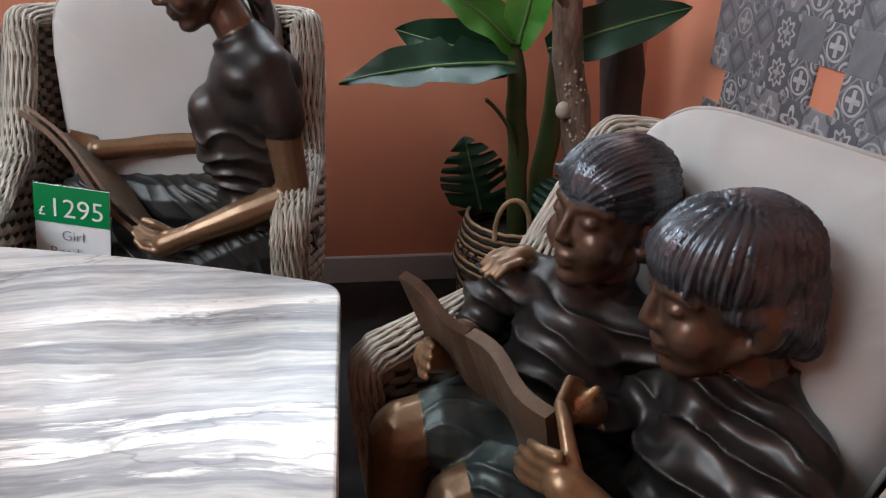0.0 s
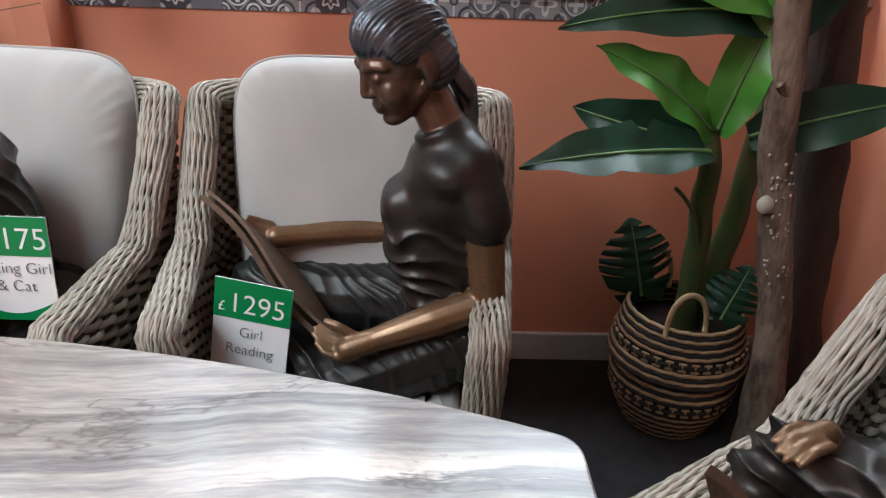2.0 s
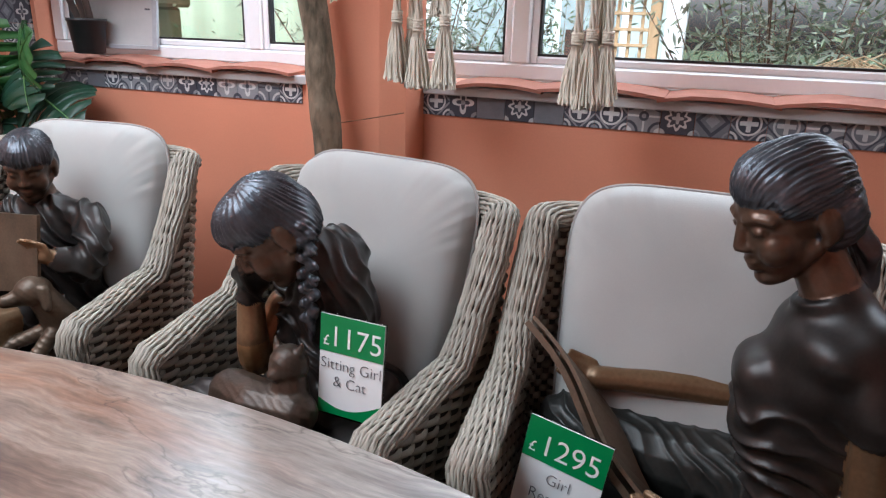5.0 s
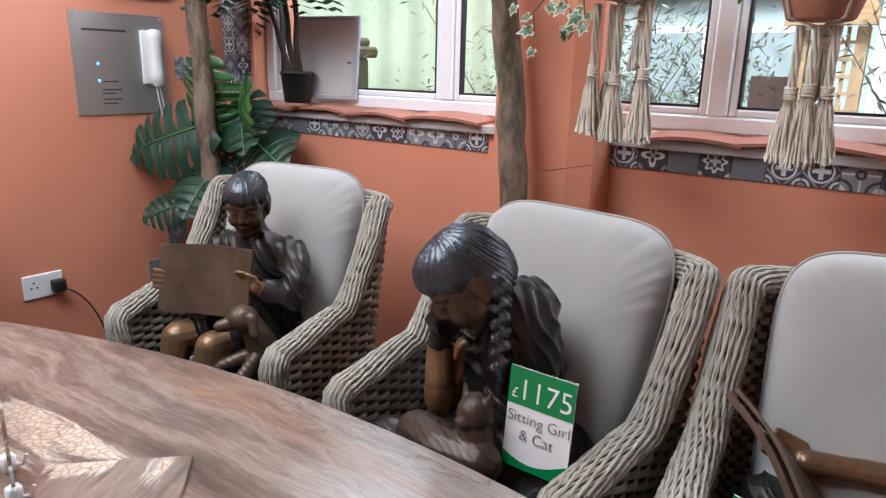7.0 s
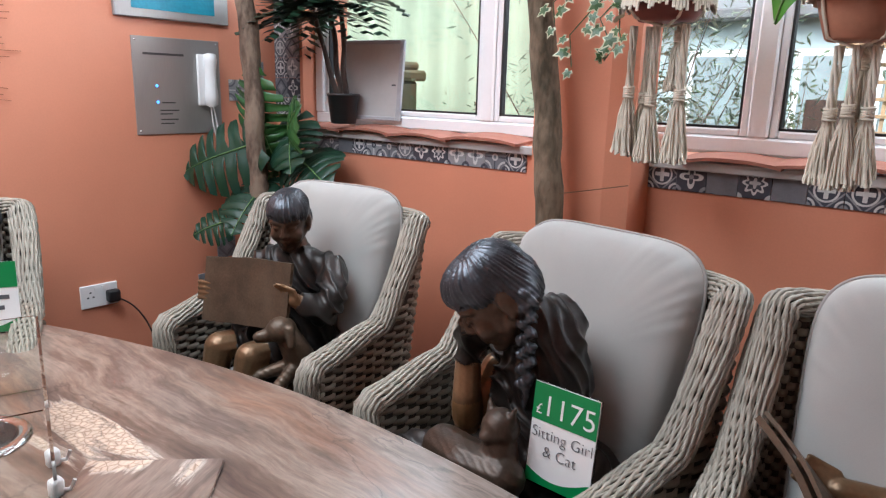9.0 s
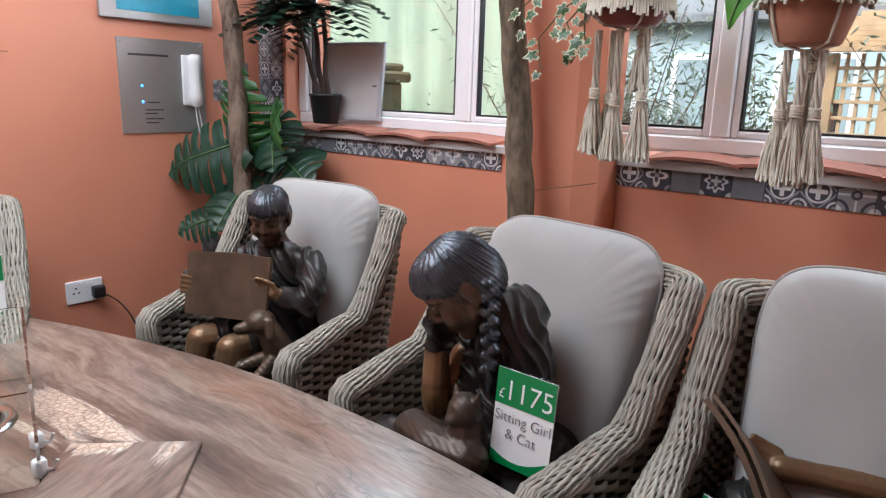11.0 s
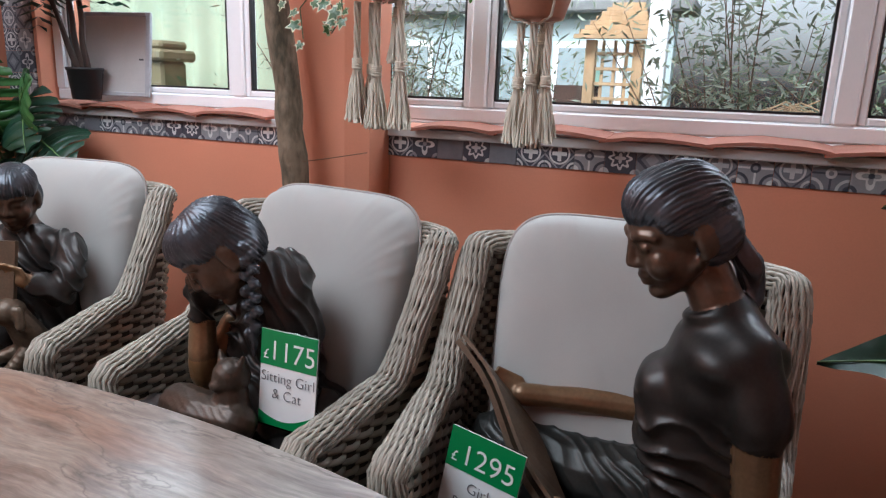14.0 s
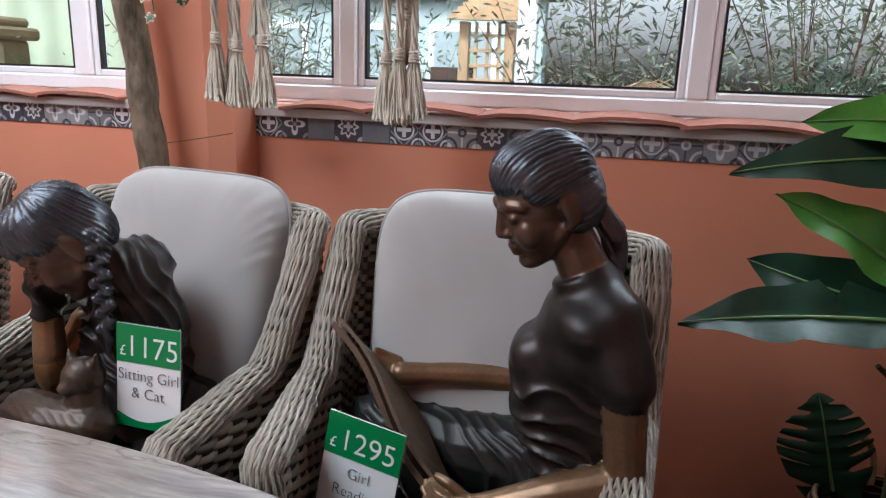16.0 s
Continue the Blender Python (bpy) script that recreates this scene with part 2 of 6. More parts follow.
# long white window: outer frame, mullions, sashes with panes
win = tagged(empty("window_1"), "long white plastic window with tall panes", "window", kind="structure")
WY = W + 0.075
X0, X1 = LW + 0.21, RW - 0.03
part("sill_rail", Geo().box((X0, WY, Z0), (X1, WY + 0.07, Z0 + 0.05), 0.006), UPVC, win, smooth=False)
part("head_rail", Geo().box((X0, WY, Z1 - 0.06), (X1, WY + 0.07, Z1), 0.006), UPVC, win, smooth=False)
PANE = glass_mat("window_glass", (0.97, 0.99, 0.99))
MULL = [X0 + 0.03, -1.995, -1.0, 0.065, X1 - 0.03]
for i, x in enumerate(MULL):
    part("mullion", Geo().box((x - 0.03, WY - 0.004, Z0 + 0.05), (x + 0.03, WY + 0.066, Z1 - 0.06), 0.006), UPVC, win, smooth=False)
for a, b in zip(MULL, MULL[1:]):
    fr = Geo()
    a2, b2, w = a + 0.03, b - 0.03, 0.024
    for lo, hi in (((a2, Z0 + 0.05), (a2 + w, Z1 - 0.06)), ((b2 - w, Z0 + 0.05), (b2, Z1 - 0.06)), ((a2 + w, Z0 + 0.05), (b2 - w, Z0 + 0.05 + w)), ((a2 + w, Z1 - 0.06 - w), (b2 - w, Z1 - 0.06))):
        fr.box((lo[0], WY + 0.008, lo[1]), (hi[0], WY + 0.056, hi[1]), 0.005)
    sash = part("sash", fr, UPVC, win, smooth=False)
    gk = Geo()
    a3, b3, z3, z4 = a2 + w, b2 - w, Z0 + 0.05 + w, Z1 - 0.06 - w
    for lo, hi in (((a3, z3), (a3 + 0.007, z4)), ((b3 - 0.007, z3), (b3, z4)), ((a3, z3), (b3, z3 + 0.007))):
        gk.box((lo[0], WY + 0.012, lo[1]), (hi[0], WY + 0.04, hi[1]), 0)
    part("gasket", gk, GASKET, sash, smooth=False)
    pane = part("pane", Geo().box((a3, WY + 0.024, z3), (b3, WY + 0.03, z4), 0), PANE, sash, smooth=False)
    pane.visible_shadow = False

# ---- table ----
def north_edge(x):
    return 1.152 - 0.147 * (x + 1.35) ** 2


TX0, TX1, TYM, TZ = -2.72, 0.03, 0.45, 0.75


def rounded(poly, cut):
    """A closed outline with its sharp corners cut round."""
    out, n = [], len(poly)
    for i in range(n):
        a, b, c = (Vector((*poly[k % n], 0)) for k in (i - 1, i, i + 1))
        if (a - b).angle(c - b) < 2.2:
            p, q = b + (a - b).normalized() * cut, b + (c - b).normalized() * cut
            out += [(v.x, v.y) for v in bez(p, b, q, 7)]
        else:
            out.append((b.x, b.y))
    return out


def slab(g, outline, layers, mi=0):
    """An outline stacked in layers of (inset towards the middle, height), closed above and below."""
    n = len(outline)
    cx, cy = sum(p[0] for p in outline) / n, sum(p[1] for p in outline) / n
    pts = []
    for inset, z in layers:
        for i in range(n):
            a, b, c = (Vector(outline[k % n]) for k in (i - 1, i, i + 1))
            t = (c - a).normalized()
            nrm = Vector((-t.y, t.x))
            if nrm.dot(Vector((cx, cy)) - b) < 0:
                nrm = -nrm
            pts.append((b.x + nrm.x * inset, b.y + nrm.y * inset, z))
    o = len(g.v)
    g.grid(pts, len(layers), n, False, True, mi)
    g.f += [tuple(o + k for k in range(n))[::-1], tuple(o + (len(layers) - 1) * n + k for k in range(n))]
    g.mi += [mi, mi]
    return g


def ramp_node(n, stops):
    r = n.new("ShaderNodeValToRGB")
    e = r.color_ramp.elements
    while len(e) < len(stops):
        e.new(0.5)
    for k, (pos, col) in enumerate(stops):
        e[k].position, e[k].color = pos, (*col, 1)
    return r


def stone_mat(name="banded_stone_top", turn=0.0, shift=0.0):
    """Polished brown and grey stone with long bands, white crusts and thin dark veins."""
    m = bpy.data.materials.new(name)
    m.use_nodes = True
    n, l = m.node_tree.nodes, m.node_tree.links
    b = n["Principled BSDF"]
    tc = n.new("ShaderNodeTexCoord")
    base = n.new("ShaderNodeMapping")
    base.inputs["Rotation"].default_value = (0, 0, turn)
    base.inputs["Location"].default_value = (shift, shift * 0.7, 0)
    l.new(tc.outputs["Object"], base.inputs[0])
    warp = n.new("ShaderNodeTexNoise")
    warp.inputs["Scale"].default_value, warp.inputs["Detail"].default_value = 1.6, 4
    l.new(base.outputs[0], warp.inputs["Vector"])
    sub = n.new("ShaderNodeVectorMath")
    sub.operation = "MULTIPLY_ADD"
    l.new(warp.outputs["Color"], sub.inputs[0])
    sub.inputs[1].default_value = (0.25, 0.16, 0)
    l.new(base.outputs[0], sub.inputs[2])

    def noise_at(scale, stretch, detail=8, rough=0.6):
        mp = n.new("ShaderNodeMapping")
        mp.inputs["Scale"].default_value = stretch
        l.new(sub.outputs[0], mp.inputs[0])
        t = n.new("ShaderNodeTexNoise")
        t.inputs["Scale"].default_value, t.inputs["Detail"].default_value, t.inputs["Roughness"].default_value = scale, detail, rough
        l.new(mp.outputs[0], t.inputs["Vector"])
        return t.outputs[0]

    bands = noise_at(3.0, (0.16, 2.6, 1))
    clouds = noise_at(2.0, (0.42, 1.25, 1), 9, 0.62)
    brown = ramp_node(n, [(0.30, (0.07, 0.045, 0.035)), (0.41, (0.17, 0.115, 0.088)), (0.47, (0.29, 0.22, 0.175)), (0.50, (0.24, 0.17, 0.13)), (0.54, (0.15, 0.105, 0.085)), (0.60, (0.265, 0.20, 0.16)), (0.65, (0.19, 0.14, 0.115)), (0.72, (0.12, 0.08, 0.066))])
    # Grey and white bands, made paler to hold the window's glare on the polish.
    grey = ramp_node(n, [(0.30, (0.07, 0.075, 0.085)), (0.41, (0.29, 0.285, 0.28)), (0.48, (0.48, 0.455, 0.425)), (0.54, (0.20, 0.20, 0.205)), (0.62, (0.43, 0.41, 0.385)), (0.72, (0.14, 0.145, 0.15))])
    streak = n.new("ShaderNodeMath")
    streak.operation = "MULTIPLY_ADD"
    l.new(noise_at(4.0, (0.10, 2.4, 1), 9, 0.65), streak.inputs[0])
    streak.inputs[1].default_value = 0.55
    lower = n.new("ShaderNodeMath")
    lower.operation = "SUBTRACT"
    l.new(clouds, lower.inputs[0])
    lower.inputs[1].default_value = 0.275
    l.new(lower.outputs[0], streak.inputs[2])
    l.new(streak.outputs[0], brown.inputs[0])
    l.new(bands, grey.inputs[0])
    # The slab is greyer towards its eastern end, with window glare in its pale bands.
    sep = n.new("ShaderNodeSeparateXYZ")
    l.new(sub.outputs[0], sep.inputs[0])
    side = n.new("ShaderNodeMapRange")
    side.inputs[1].default_value, side.inputs[2].default_value = -1.15, -0.45
    l.new(sep.outputs[0], side.inputs[0])
    mix = n.new("ShaderNodeMix")
    mix.data_type = "RGBA"
    l.new(side.outputs[0], mix.inputs[0])
    rust = n.new("ShaderNodeMix")
    rust.data_type = "RGBA"
    rusty = ramp_node(n, [(0.54, (0, 0, 0)), (0.64, (0.6, 0.6, 0.6))])
    l.new(noise_at(2.6, (0.22, 1.9, 1), 7, 0.6), rusty.inputs[0])
    l.new(rusty.outputs[0], rust.inputs[0])
    l.new(brown.outputs[0], rust.inputs[6])
    rust.inputs[7].default_value = (0.27, 0.125, 0.07, 1)
    l.new(rust.outputs[2], mix.inputs[6])
    l.new(grey.outputs[0], mix.inputs[7])
    # white crusts in long patches
    crust = noise_at(2.4, (0.34, 3.4, 1), 10, 0.66)
    cr = ramp_node(n, [(0.50, (0, 0, 0)), (0.525, (1, 1, 1))])
    l.new(crust, cr.inputs[0])
    speck = noise_at(45, (0.7, 1.4, 1), 4)
    sr = ramp_node(n, [(0.30, (0.45, 0.36, 0.30)), (0.38, (0.76, 0.72, 0.66)), (0.7, (0.82, 0.78, 0.70))])
    l.new(speck, sr.inputs[0])
    mix2 = n.new("ShaderNodeMix")
    mix2.data_type = "RGBA"
    only = n.new("ShaderNodeMath")
    only.operation = "MULTIPLY"
    l.new(cr.outputs[0], only.inputs[0])
    east = n.new("ShaderNodeMapRange")
    east.inputs[1].default_value, east.inputs[2].default_value = -0.48, -0.22
    l.new(sep.outputs[0], east.inputs[0])
    north_end = n.new("ShaderNodeMapRange")
    north_end.inputs[1].default_value, north_end.inputs[2].default_value = 0.93, 0.86
    l.new(sep.outputs[1], north_end.inputs[0])
    both = n.new("ShaderNodeMath")
    both.operation = "MULTIPLY"
    l.new(east.outputs[0], both.inputs[0])
    l.new(north_end.outputs[0], both.inputs[1])
    l.new(both.outputs[0], only.inputs[1])
    # one pale crust lies alone on the western half
    spot = n.new("ShaderNodeVectorMath")
    spot.operation = "DISTANCE"
    flat = n.new("ShaderNodeMapping")
    flat.inputs["Scale"].default_value = (1, 2.6, 0)
    flat.inputs["Location"].default_value = (1.86, -0.70 * 2.6, 0)
    l.new(tc.outputs["Object"], flat.inputs[0])
    l.new(flat.outputs[0], spot.inputs[0])
    ragged = n.new("ShaderNodeMath")
    ragged.operation = "MULTIPLY_ADD"
    l.new(crust, ragged.inputs[0])
    ragged.inputs[1].default_value = -0.9
    l.new(spot.outputs["Value"], ragged.inputs[2])
    patch = n.new("ShaderNodeMapRange")
    patch.inputs[1].default_value, patch.inputs[2].default_value, patch.inputs[4].default_value = -0.22, -0.26, 1.0
    l.new(ragged.outputs[0], patch.inputs[0])
    most = n.new("ShaderNodeMath")
    most.operation = "MAXIMUM"
    l.new(only.outputs[0], most.inputs[0])
    l.new(patch.outputs[0], most.inputs[1])
    l.new(most.outputs[0], mix2.inputs[0])
    # cream with a brown net of cracks in the lone crust, white elsewhere
    net = n.new("ShaderNodeTexVoronoi")
    net.feature = "DISTANCE_TO_EDGE"
    net.inputs["Scale"].default_value = 58
    l.new(sub.outputs[0], net.inputs["Vector"])
    cracks = ramp_node(n, [(0.0, (0.30, 0.19, 0.13)), (0.07, (0.56, 0.43, 0.33)), (0.4, (0.68, 0.55, 0.43))])
    l.new(net.outputs["Distance"], cracks.inputs[0])
    tone = n.new("ShaderNodeMix")
    tone.data_type = "RGBA"
    l.new(patch.outputs[0], tone.inputs[0])
    l.new(sr.outputs[0], tone.inputs[6])
    l.new(cracks.outputs[0], tone.inputs[7])
    l.new(mix.outputs[2], mix2.inputs[6])
    l.new(tone.outputs[2], mix2.inputs[7])
    # thin dark veins where a slow noise crosses its middle
    vein = noise_at(2.2, (0.5, 1.5, 1), 6, 0.55)
    vr = ramp_node(n, [(0.4945, (0, 0, 0)), (0.4985, (0.5, 0.5, 0.5)), (0.5015, (0.5, 0.5, 0.5)), (0.5055, (0, 0, 0))])
    l.new(vein, vr.inputs[0])
    mix3 = n.new("ShaderNodeMix")
    mix3.data_type = "RGBA"
    l.new(vr.outputs[0], mix3.inputs[0])
    l.new(mix2.outputs[2], mix3.inputs[6])
    mix3.inputs[7].default_value = (0.055, 0.04, 0.035, 1)
    grain = noise_at(60, (0.25, 1.6, 1), 5)
    gr = ramp_node(n, [(0.3, (0.72, 0.72, 0.72)), (0.7, (1.15, 1.15, 1.15))])
    l.new(grain, gr.inputs[0])
    mul = n.new("ShaderNodeMix")
    mul.data_type, mul.blend_type = "RGBA", "MULTIPLY"
    mul.inputs[0].default_value = 1
    l.new(mix3.outputs[2], mul.inputs[6])
    l.new(gr.outputs[0], mul.inputs[7])
    l.new(mul.outputs[2], b.inputs["Base Color"])
    b.inputs["Roughness"].default_value = 0.3
    b.inputs["Coat Weight"].default_value = 0.2
    b.inputs["Coat Roughness"].default_value = 0.2
    bp = n.new("ShaderNodeBump")
    bp.inputs["Strength"].default_value, bp.inputs["Distance"].default_value = 0.08, 0.001
    l.new(grain, bp.inputs["Height"])
    l.new(bp.outputs[0], b.inputs["Normal"])
    return m


STONE = stone_mat()
STONE_LID = stone_mat("banded_stone_lid", 1.1, -4.0)
north = [(lerp(TX1, TX0, i / 40), north_edge(lerp(TX1, TX0, i / 40))) for i in range(41)]
outline = rounded(north + [(x, 2 * TYM - y) for x, y in north[::-1]], 0.04)
table = tagged(empty("dining_table"), "boat-shaped table with a polished banded brown stone top", "table")
part("tabletop", slab(Geo(), outline, [(0.004, TZ - 0.034), (0.0, TZ - 0.030), (0.0, TZ - 0.005), (0.0015, TZ - 0.0015), (0.005, TZ)]), STONE, table, "polished brown and grey stone", smooth=False)
inner = [(TX0 / 2 + TX1 / 2 + (x - TX0 / 2 - TX1 / 2) * 0.80, TYM + (y - TYM) * 0.72) for x, y in outline]
# Apron and pedestals are unseen; they take the near-black of the wicker's gaps.
part("apron", slab(Geo(), inner, [(0, 0.62), (0, TZ - 0.036)]), GAP_SHADE_BASE, table, smooth=False)
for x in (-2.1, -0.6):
    part("pedestal", Geo().box((x - 0.2, TYM - 0.22, 0.0), (x + 0.2, TYM + 0.22, 0.62), 0.02), GAP_SHADE_BASE, table, smooth=False)


# ---- wicker chairs ----
def smooth01(t):
    t = min(max(t, 0), 1)
    return t * t * (3 - 2 * t)


def chair_height(y):
    return 0.742 + 0.045 * smooth01(y / 0.3) + 0.295 * smooth01((y - 0.27) / 0.17)


def chair_plan(s):
    """Plan of the shell at arm height, s from -1 (left arm's front) to 1; the point and its inward normal."""
    sg = 1 if s >= 0 else -1
    a = 1 - abs(s)                      # 0 at the arm's front, 1 at the back's middle
    if a < 0.42:
        t = a / 0.42
        return Vector((sg * lerp(0.350, 0.380, t), 0.35 * t, 0)), Vector((-sg, 0.0, 0))
    w = (a - 0.42) / 0.58 * math.pi / 2
    e = 2 / 3.2
    x, y = 0.380 * math.cos(w) ** e if math.cos(w) > 0 else 0.0, 0.35 + 0.19 * math.sin(w) ** e
    nx, ny = math.cos(w) / 0.380, math.sin(w) / 0.19
    k = math.hypot(nx, ny)
    return Vector((sg * x, y, 0)), Vector((-sg * nx / k, -ny / k, 0))


def chair_point(s, z, inset=0.0):
    p, nrm = chair_plan(s)
    p = p + nrm * inset
    k = 0.86 + 0.14 * smooth01(z / 0.75)
    lean = 0.20 * max(z - 0.70, 0) * smooth01((p.y - 0.1) / 0.3) - 0.10 * max(0.7 - z, 0) * smooth01((p.y - 0.1) / 0.4)
    front = 0.05 * (1 - smooth01(z / 0.7)) * (1 - smooth01(p.y / 0.3))
    return Vector((p.x * k, p.y + lean + front, z))


def weave(g, inset, out, z_from, rows, ups=40, pitch=0.0145):
    """Level rows of short flat strands, each lying over one upright and under the next, up to the rim."""
    for r in range(rows):
        for k in range(ups):
            if (k + r) % 2:
                continue
            pts, top = [], -1.0
            for i in range(5):
                t = i / 4
                s = min(max(lerp(-1, 1, (k - 0.16 + 1.32 * t) / ups), -1), 1)
                h = chair_height(chair_plan(s)[0].y) - 0.012
                bulge = 0.0105 * math.sin(math.pi * t) - 0.004
                wob = 0.0012 * math.sin(k * 2.3 + r * 1.7)
                z0 = z_from + pitch * (r + 0.5) + wob
                top = max(top, z0 - h)
                for dv, db in ((-0.60, -0.0055), (-0.24, 0.002), (0.24, 0.002), (0.60, -0.0055)):
                    pts.append(chair_point(s, z0 + dv * pitch, inset - out * (bulge + db)))
            if top < 0:
                g.grid(pts, 5, 4)
    return g


def sheet(inset, z_from, n=80, m=14):
    pts = []
    for i in range(n):
        s = lerp(-1, 1, i / (n - 1))
        h = chair_height(chair_plan(s)[0].y)
        for j in range(m):
            pts.append(chair_point(s, lerp(z_from, h, j / (m - 1)), inset))
    return pts, n, m


def rim_strands():
    """Strands laid side by side over a roll that runs up the arm's front, over the arm and round the back; each dips under its neighbours in turn."""
    rnd = random.Random(5)
    path = []
    for sg in (-1, 1):
        leg = []
        for i in range(24):
            leg.append((chair_point(sg, lerp(0.07, 0.695, i / 23), 0.034), Vector((-sg, 0, 0))))
        leg += [(Vector((sg * 0.319, 0.004, 0.722)), Vector((-sg, 0, 0)))]
        if sg == -1:
            path += leg
            for i in range(2, 127):
                s = lerp(-1, 1, i / 128)
                q, nrm = chair_plan(s)
                path.append((chair_point(s, chair_height(q.y), 0.034), nrm))
        else:
            path += leg[::-1]
    g, count, n = Geo(), 33, len(path)
    lens = [0.0]
    for i in range(1, n):
        lens.append(lens[-1] + (path[i][0] - path[i - 1][0]).length)
    for c in range(count):
        base, ph, line = lerp(-0.10, 1.10, c / (count - 1)) * math.pi, (c % 3) * 2.09 + rnd.uniform(-0.5, 0.5), []
        for i in range(n):
            p, inward = path[i]
            t = (path[min(i + 1, n - 1)][0] - path[max(i - 1, 0)][0]).normalized()
            up = t.cross(inward).normalized()
            if i < 25 or i > n - 26:
                if up.y > 0:
                    up = -up
            elif up.z < 0:
                up = -up
            w = lens[i] * 2 * math.pi / 0.088
            a = base + 0.10 * math.sin(w + ph + 1.2)
            rr = 1 + 0.075 * math.sin(w + ph)
            line.append(p + inward * (-math.cos(a) * 0.037 * rr) + up * (math.sin(a) * 0.031 * rr - 0.008))
        g.tube(line, 0.0038, 5)
    return g


def pad(w_bottom, w_top, height, thick, corner, seed, n=56, m=16):
    """A stuffed cushion standing on its lower edge in the xz plane, with puckered edges; and the loop of its seam."""
    loop = []
    for k in range(n * 4):
        a = 2 * math.pi * k / (n * 4)
        ca, sa = math.cos(a), math.sin(a)
        e = 2 / corner
        u, v = math.copysign(abs(ca) ** e, ca), math.copysign(abs(sa) ** e, sa)
        w = lerp(w_bottom, w_top, (v + 1) / 2) / 2
        loop.append((u * w, (v + 1) / 2 * height))
    g = Geo()
    for side in (-1, 1):
        pts = []
        for j in range(m + 1):
            t = (j / m) ** 0.7
            for i, (x, z) in enumerate(loop):
                px, pz = x * t, height / 2 + (z - height / 2) * t
                puff = (1 - t ** 6) ** 0.5 if t < 1 else 0
                wr = noise.noise(Vector((x * 34 + seed, z * 34, side * 3))) * 0.011 * t ** 7 + noise.noise(Vector((px * 5 + seed, pz * 5, side))) * 0.009 + noise.noise(Vector((px * 16 + pz * 7, pz * 4 + seed, side))) * 0.003
                pts.append((px, side * thick / 2 * puff + side * wr * (puff > 0), pz))
        g.grid(pts, m + 1, len(loop), False, True)
    return g, [(x, 0.0, z) for x, z in loop]


def seat_pad():
    g = Geo()
    outline = rounded([(-0.275, 0.02), (0.275, 0.02), (0.275, 0.40), (-0.275, 0.40)], 0.05)
    slab(g, outline, [(0.02, 0.435), (0.004, 0.445), (0, 0.46), (0.0, 0.50), (0.006, 0.518), (0.025, 0.528), (0.08, 0.533)])
    return g


chair = tagged(empty("dining_chair"), "grey wicker tub armchair with pale grey cushions", "chair", "chairs round the table")
# Dark sheets behind the weave, coloured as the shade between its strands.
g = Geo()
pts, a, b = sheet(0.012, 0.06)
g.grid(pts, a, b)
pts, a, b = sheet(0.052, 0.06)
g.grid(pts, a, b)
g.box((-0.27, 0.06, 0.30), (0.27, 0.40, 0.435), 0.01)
part("shell", g, GAP_SHADE_BASE, chair)
part("outer_weave", weave(Geo(), 0.008, 1, 0.05, 72), WICKER, chair, "woven flat grey-brown strands")
part("inner_weave", weave(Geo(), 0.056, -1, 0.48, 42), WICKER, chair, "woven flat grey-brown strands")
part("rim", rim_strands(), WICKER_RIM, chair, "rolled rim of long pale strands")
part("seat_cushion", seat_pad(), CUSHION, chair)
cg, seam = pad(0.50, 0.575, 0.66, 0.15, 5.0, 1.0)
tilt = pose(0, 0.355, 0.535, -16, 0, 0)
cush = part("back_cushion", cg, CUSHION, chair)
cush.matrix_basis = tilt
part("piping", Geo().tube(seam, 0.005, 6, closed=True), PIPING, cush, "darker piped seam")
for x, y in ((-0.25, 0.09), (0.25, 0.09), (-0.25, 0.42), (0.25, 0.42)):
    part("leg", Geo().box((x - 0.02, y - 0.02, 0.0), (x + 0.02, y + 0.02, 0.30), 0.004), GAP_SHADE_BASE, chair, smooth=False)
CHAIRS = [("A", -0.40, 1.165, -1), ("B", -1.225, 1.18, -8), ("C", -2.12, 1.21, 8), ("E", 0.175, 0.455, -70), ("D", -2.57, 0.465, 70)]
chair.matrix_world = pose(CHAIRS[0][1], CHAIRS[0][2], 0, 0, 0, CHAIRS[0][3])
for tag, x, y, turn in CHAIRS[1:]:
    low = tag == "E"                    # the chair at the eastern end is a lower one
    ob = copy_thing(chair, pose(x, y, 0, 0, 0, turn))
    if low:
        ob.scale = (1.0, 1.0, 0.925)


# ---- bronze statues ----
def limb(*nodes):
    return ("limb", nodes)


def blob(c, r, rot=(0, 0, 0)):
    return ("blob", c, r, rot)


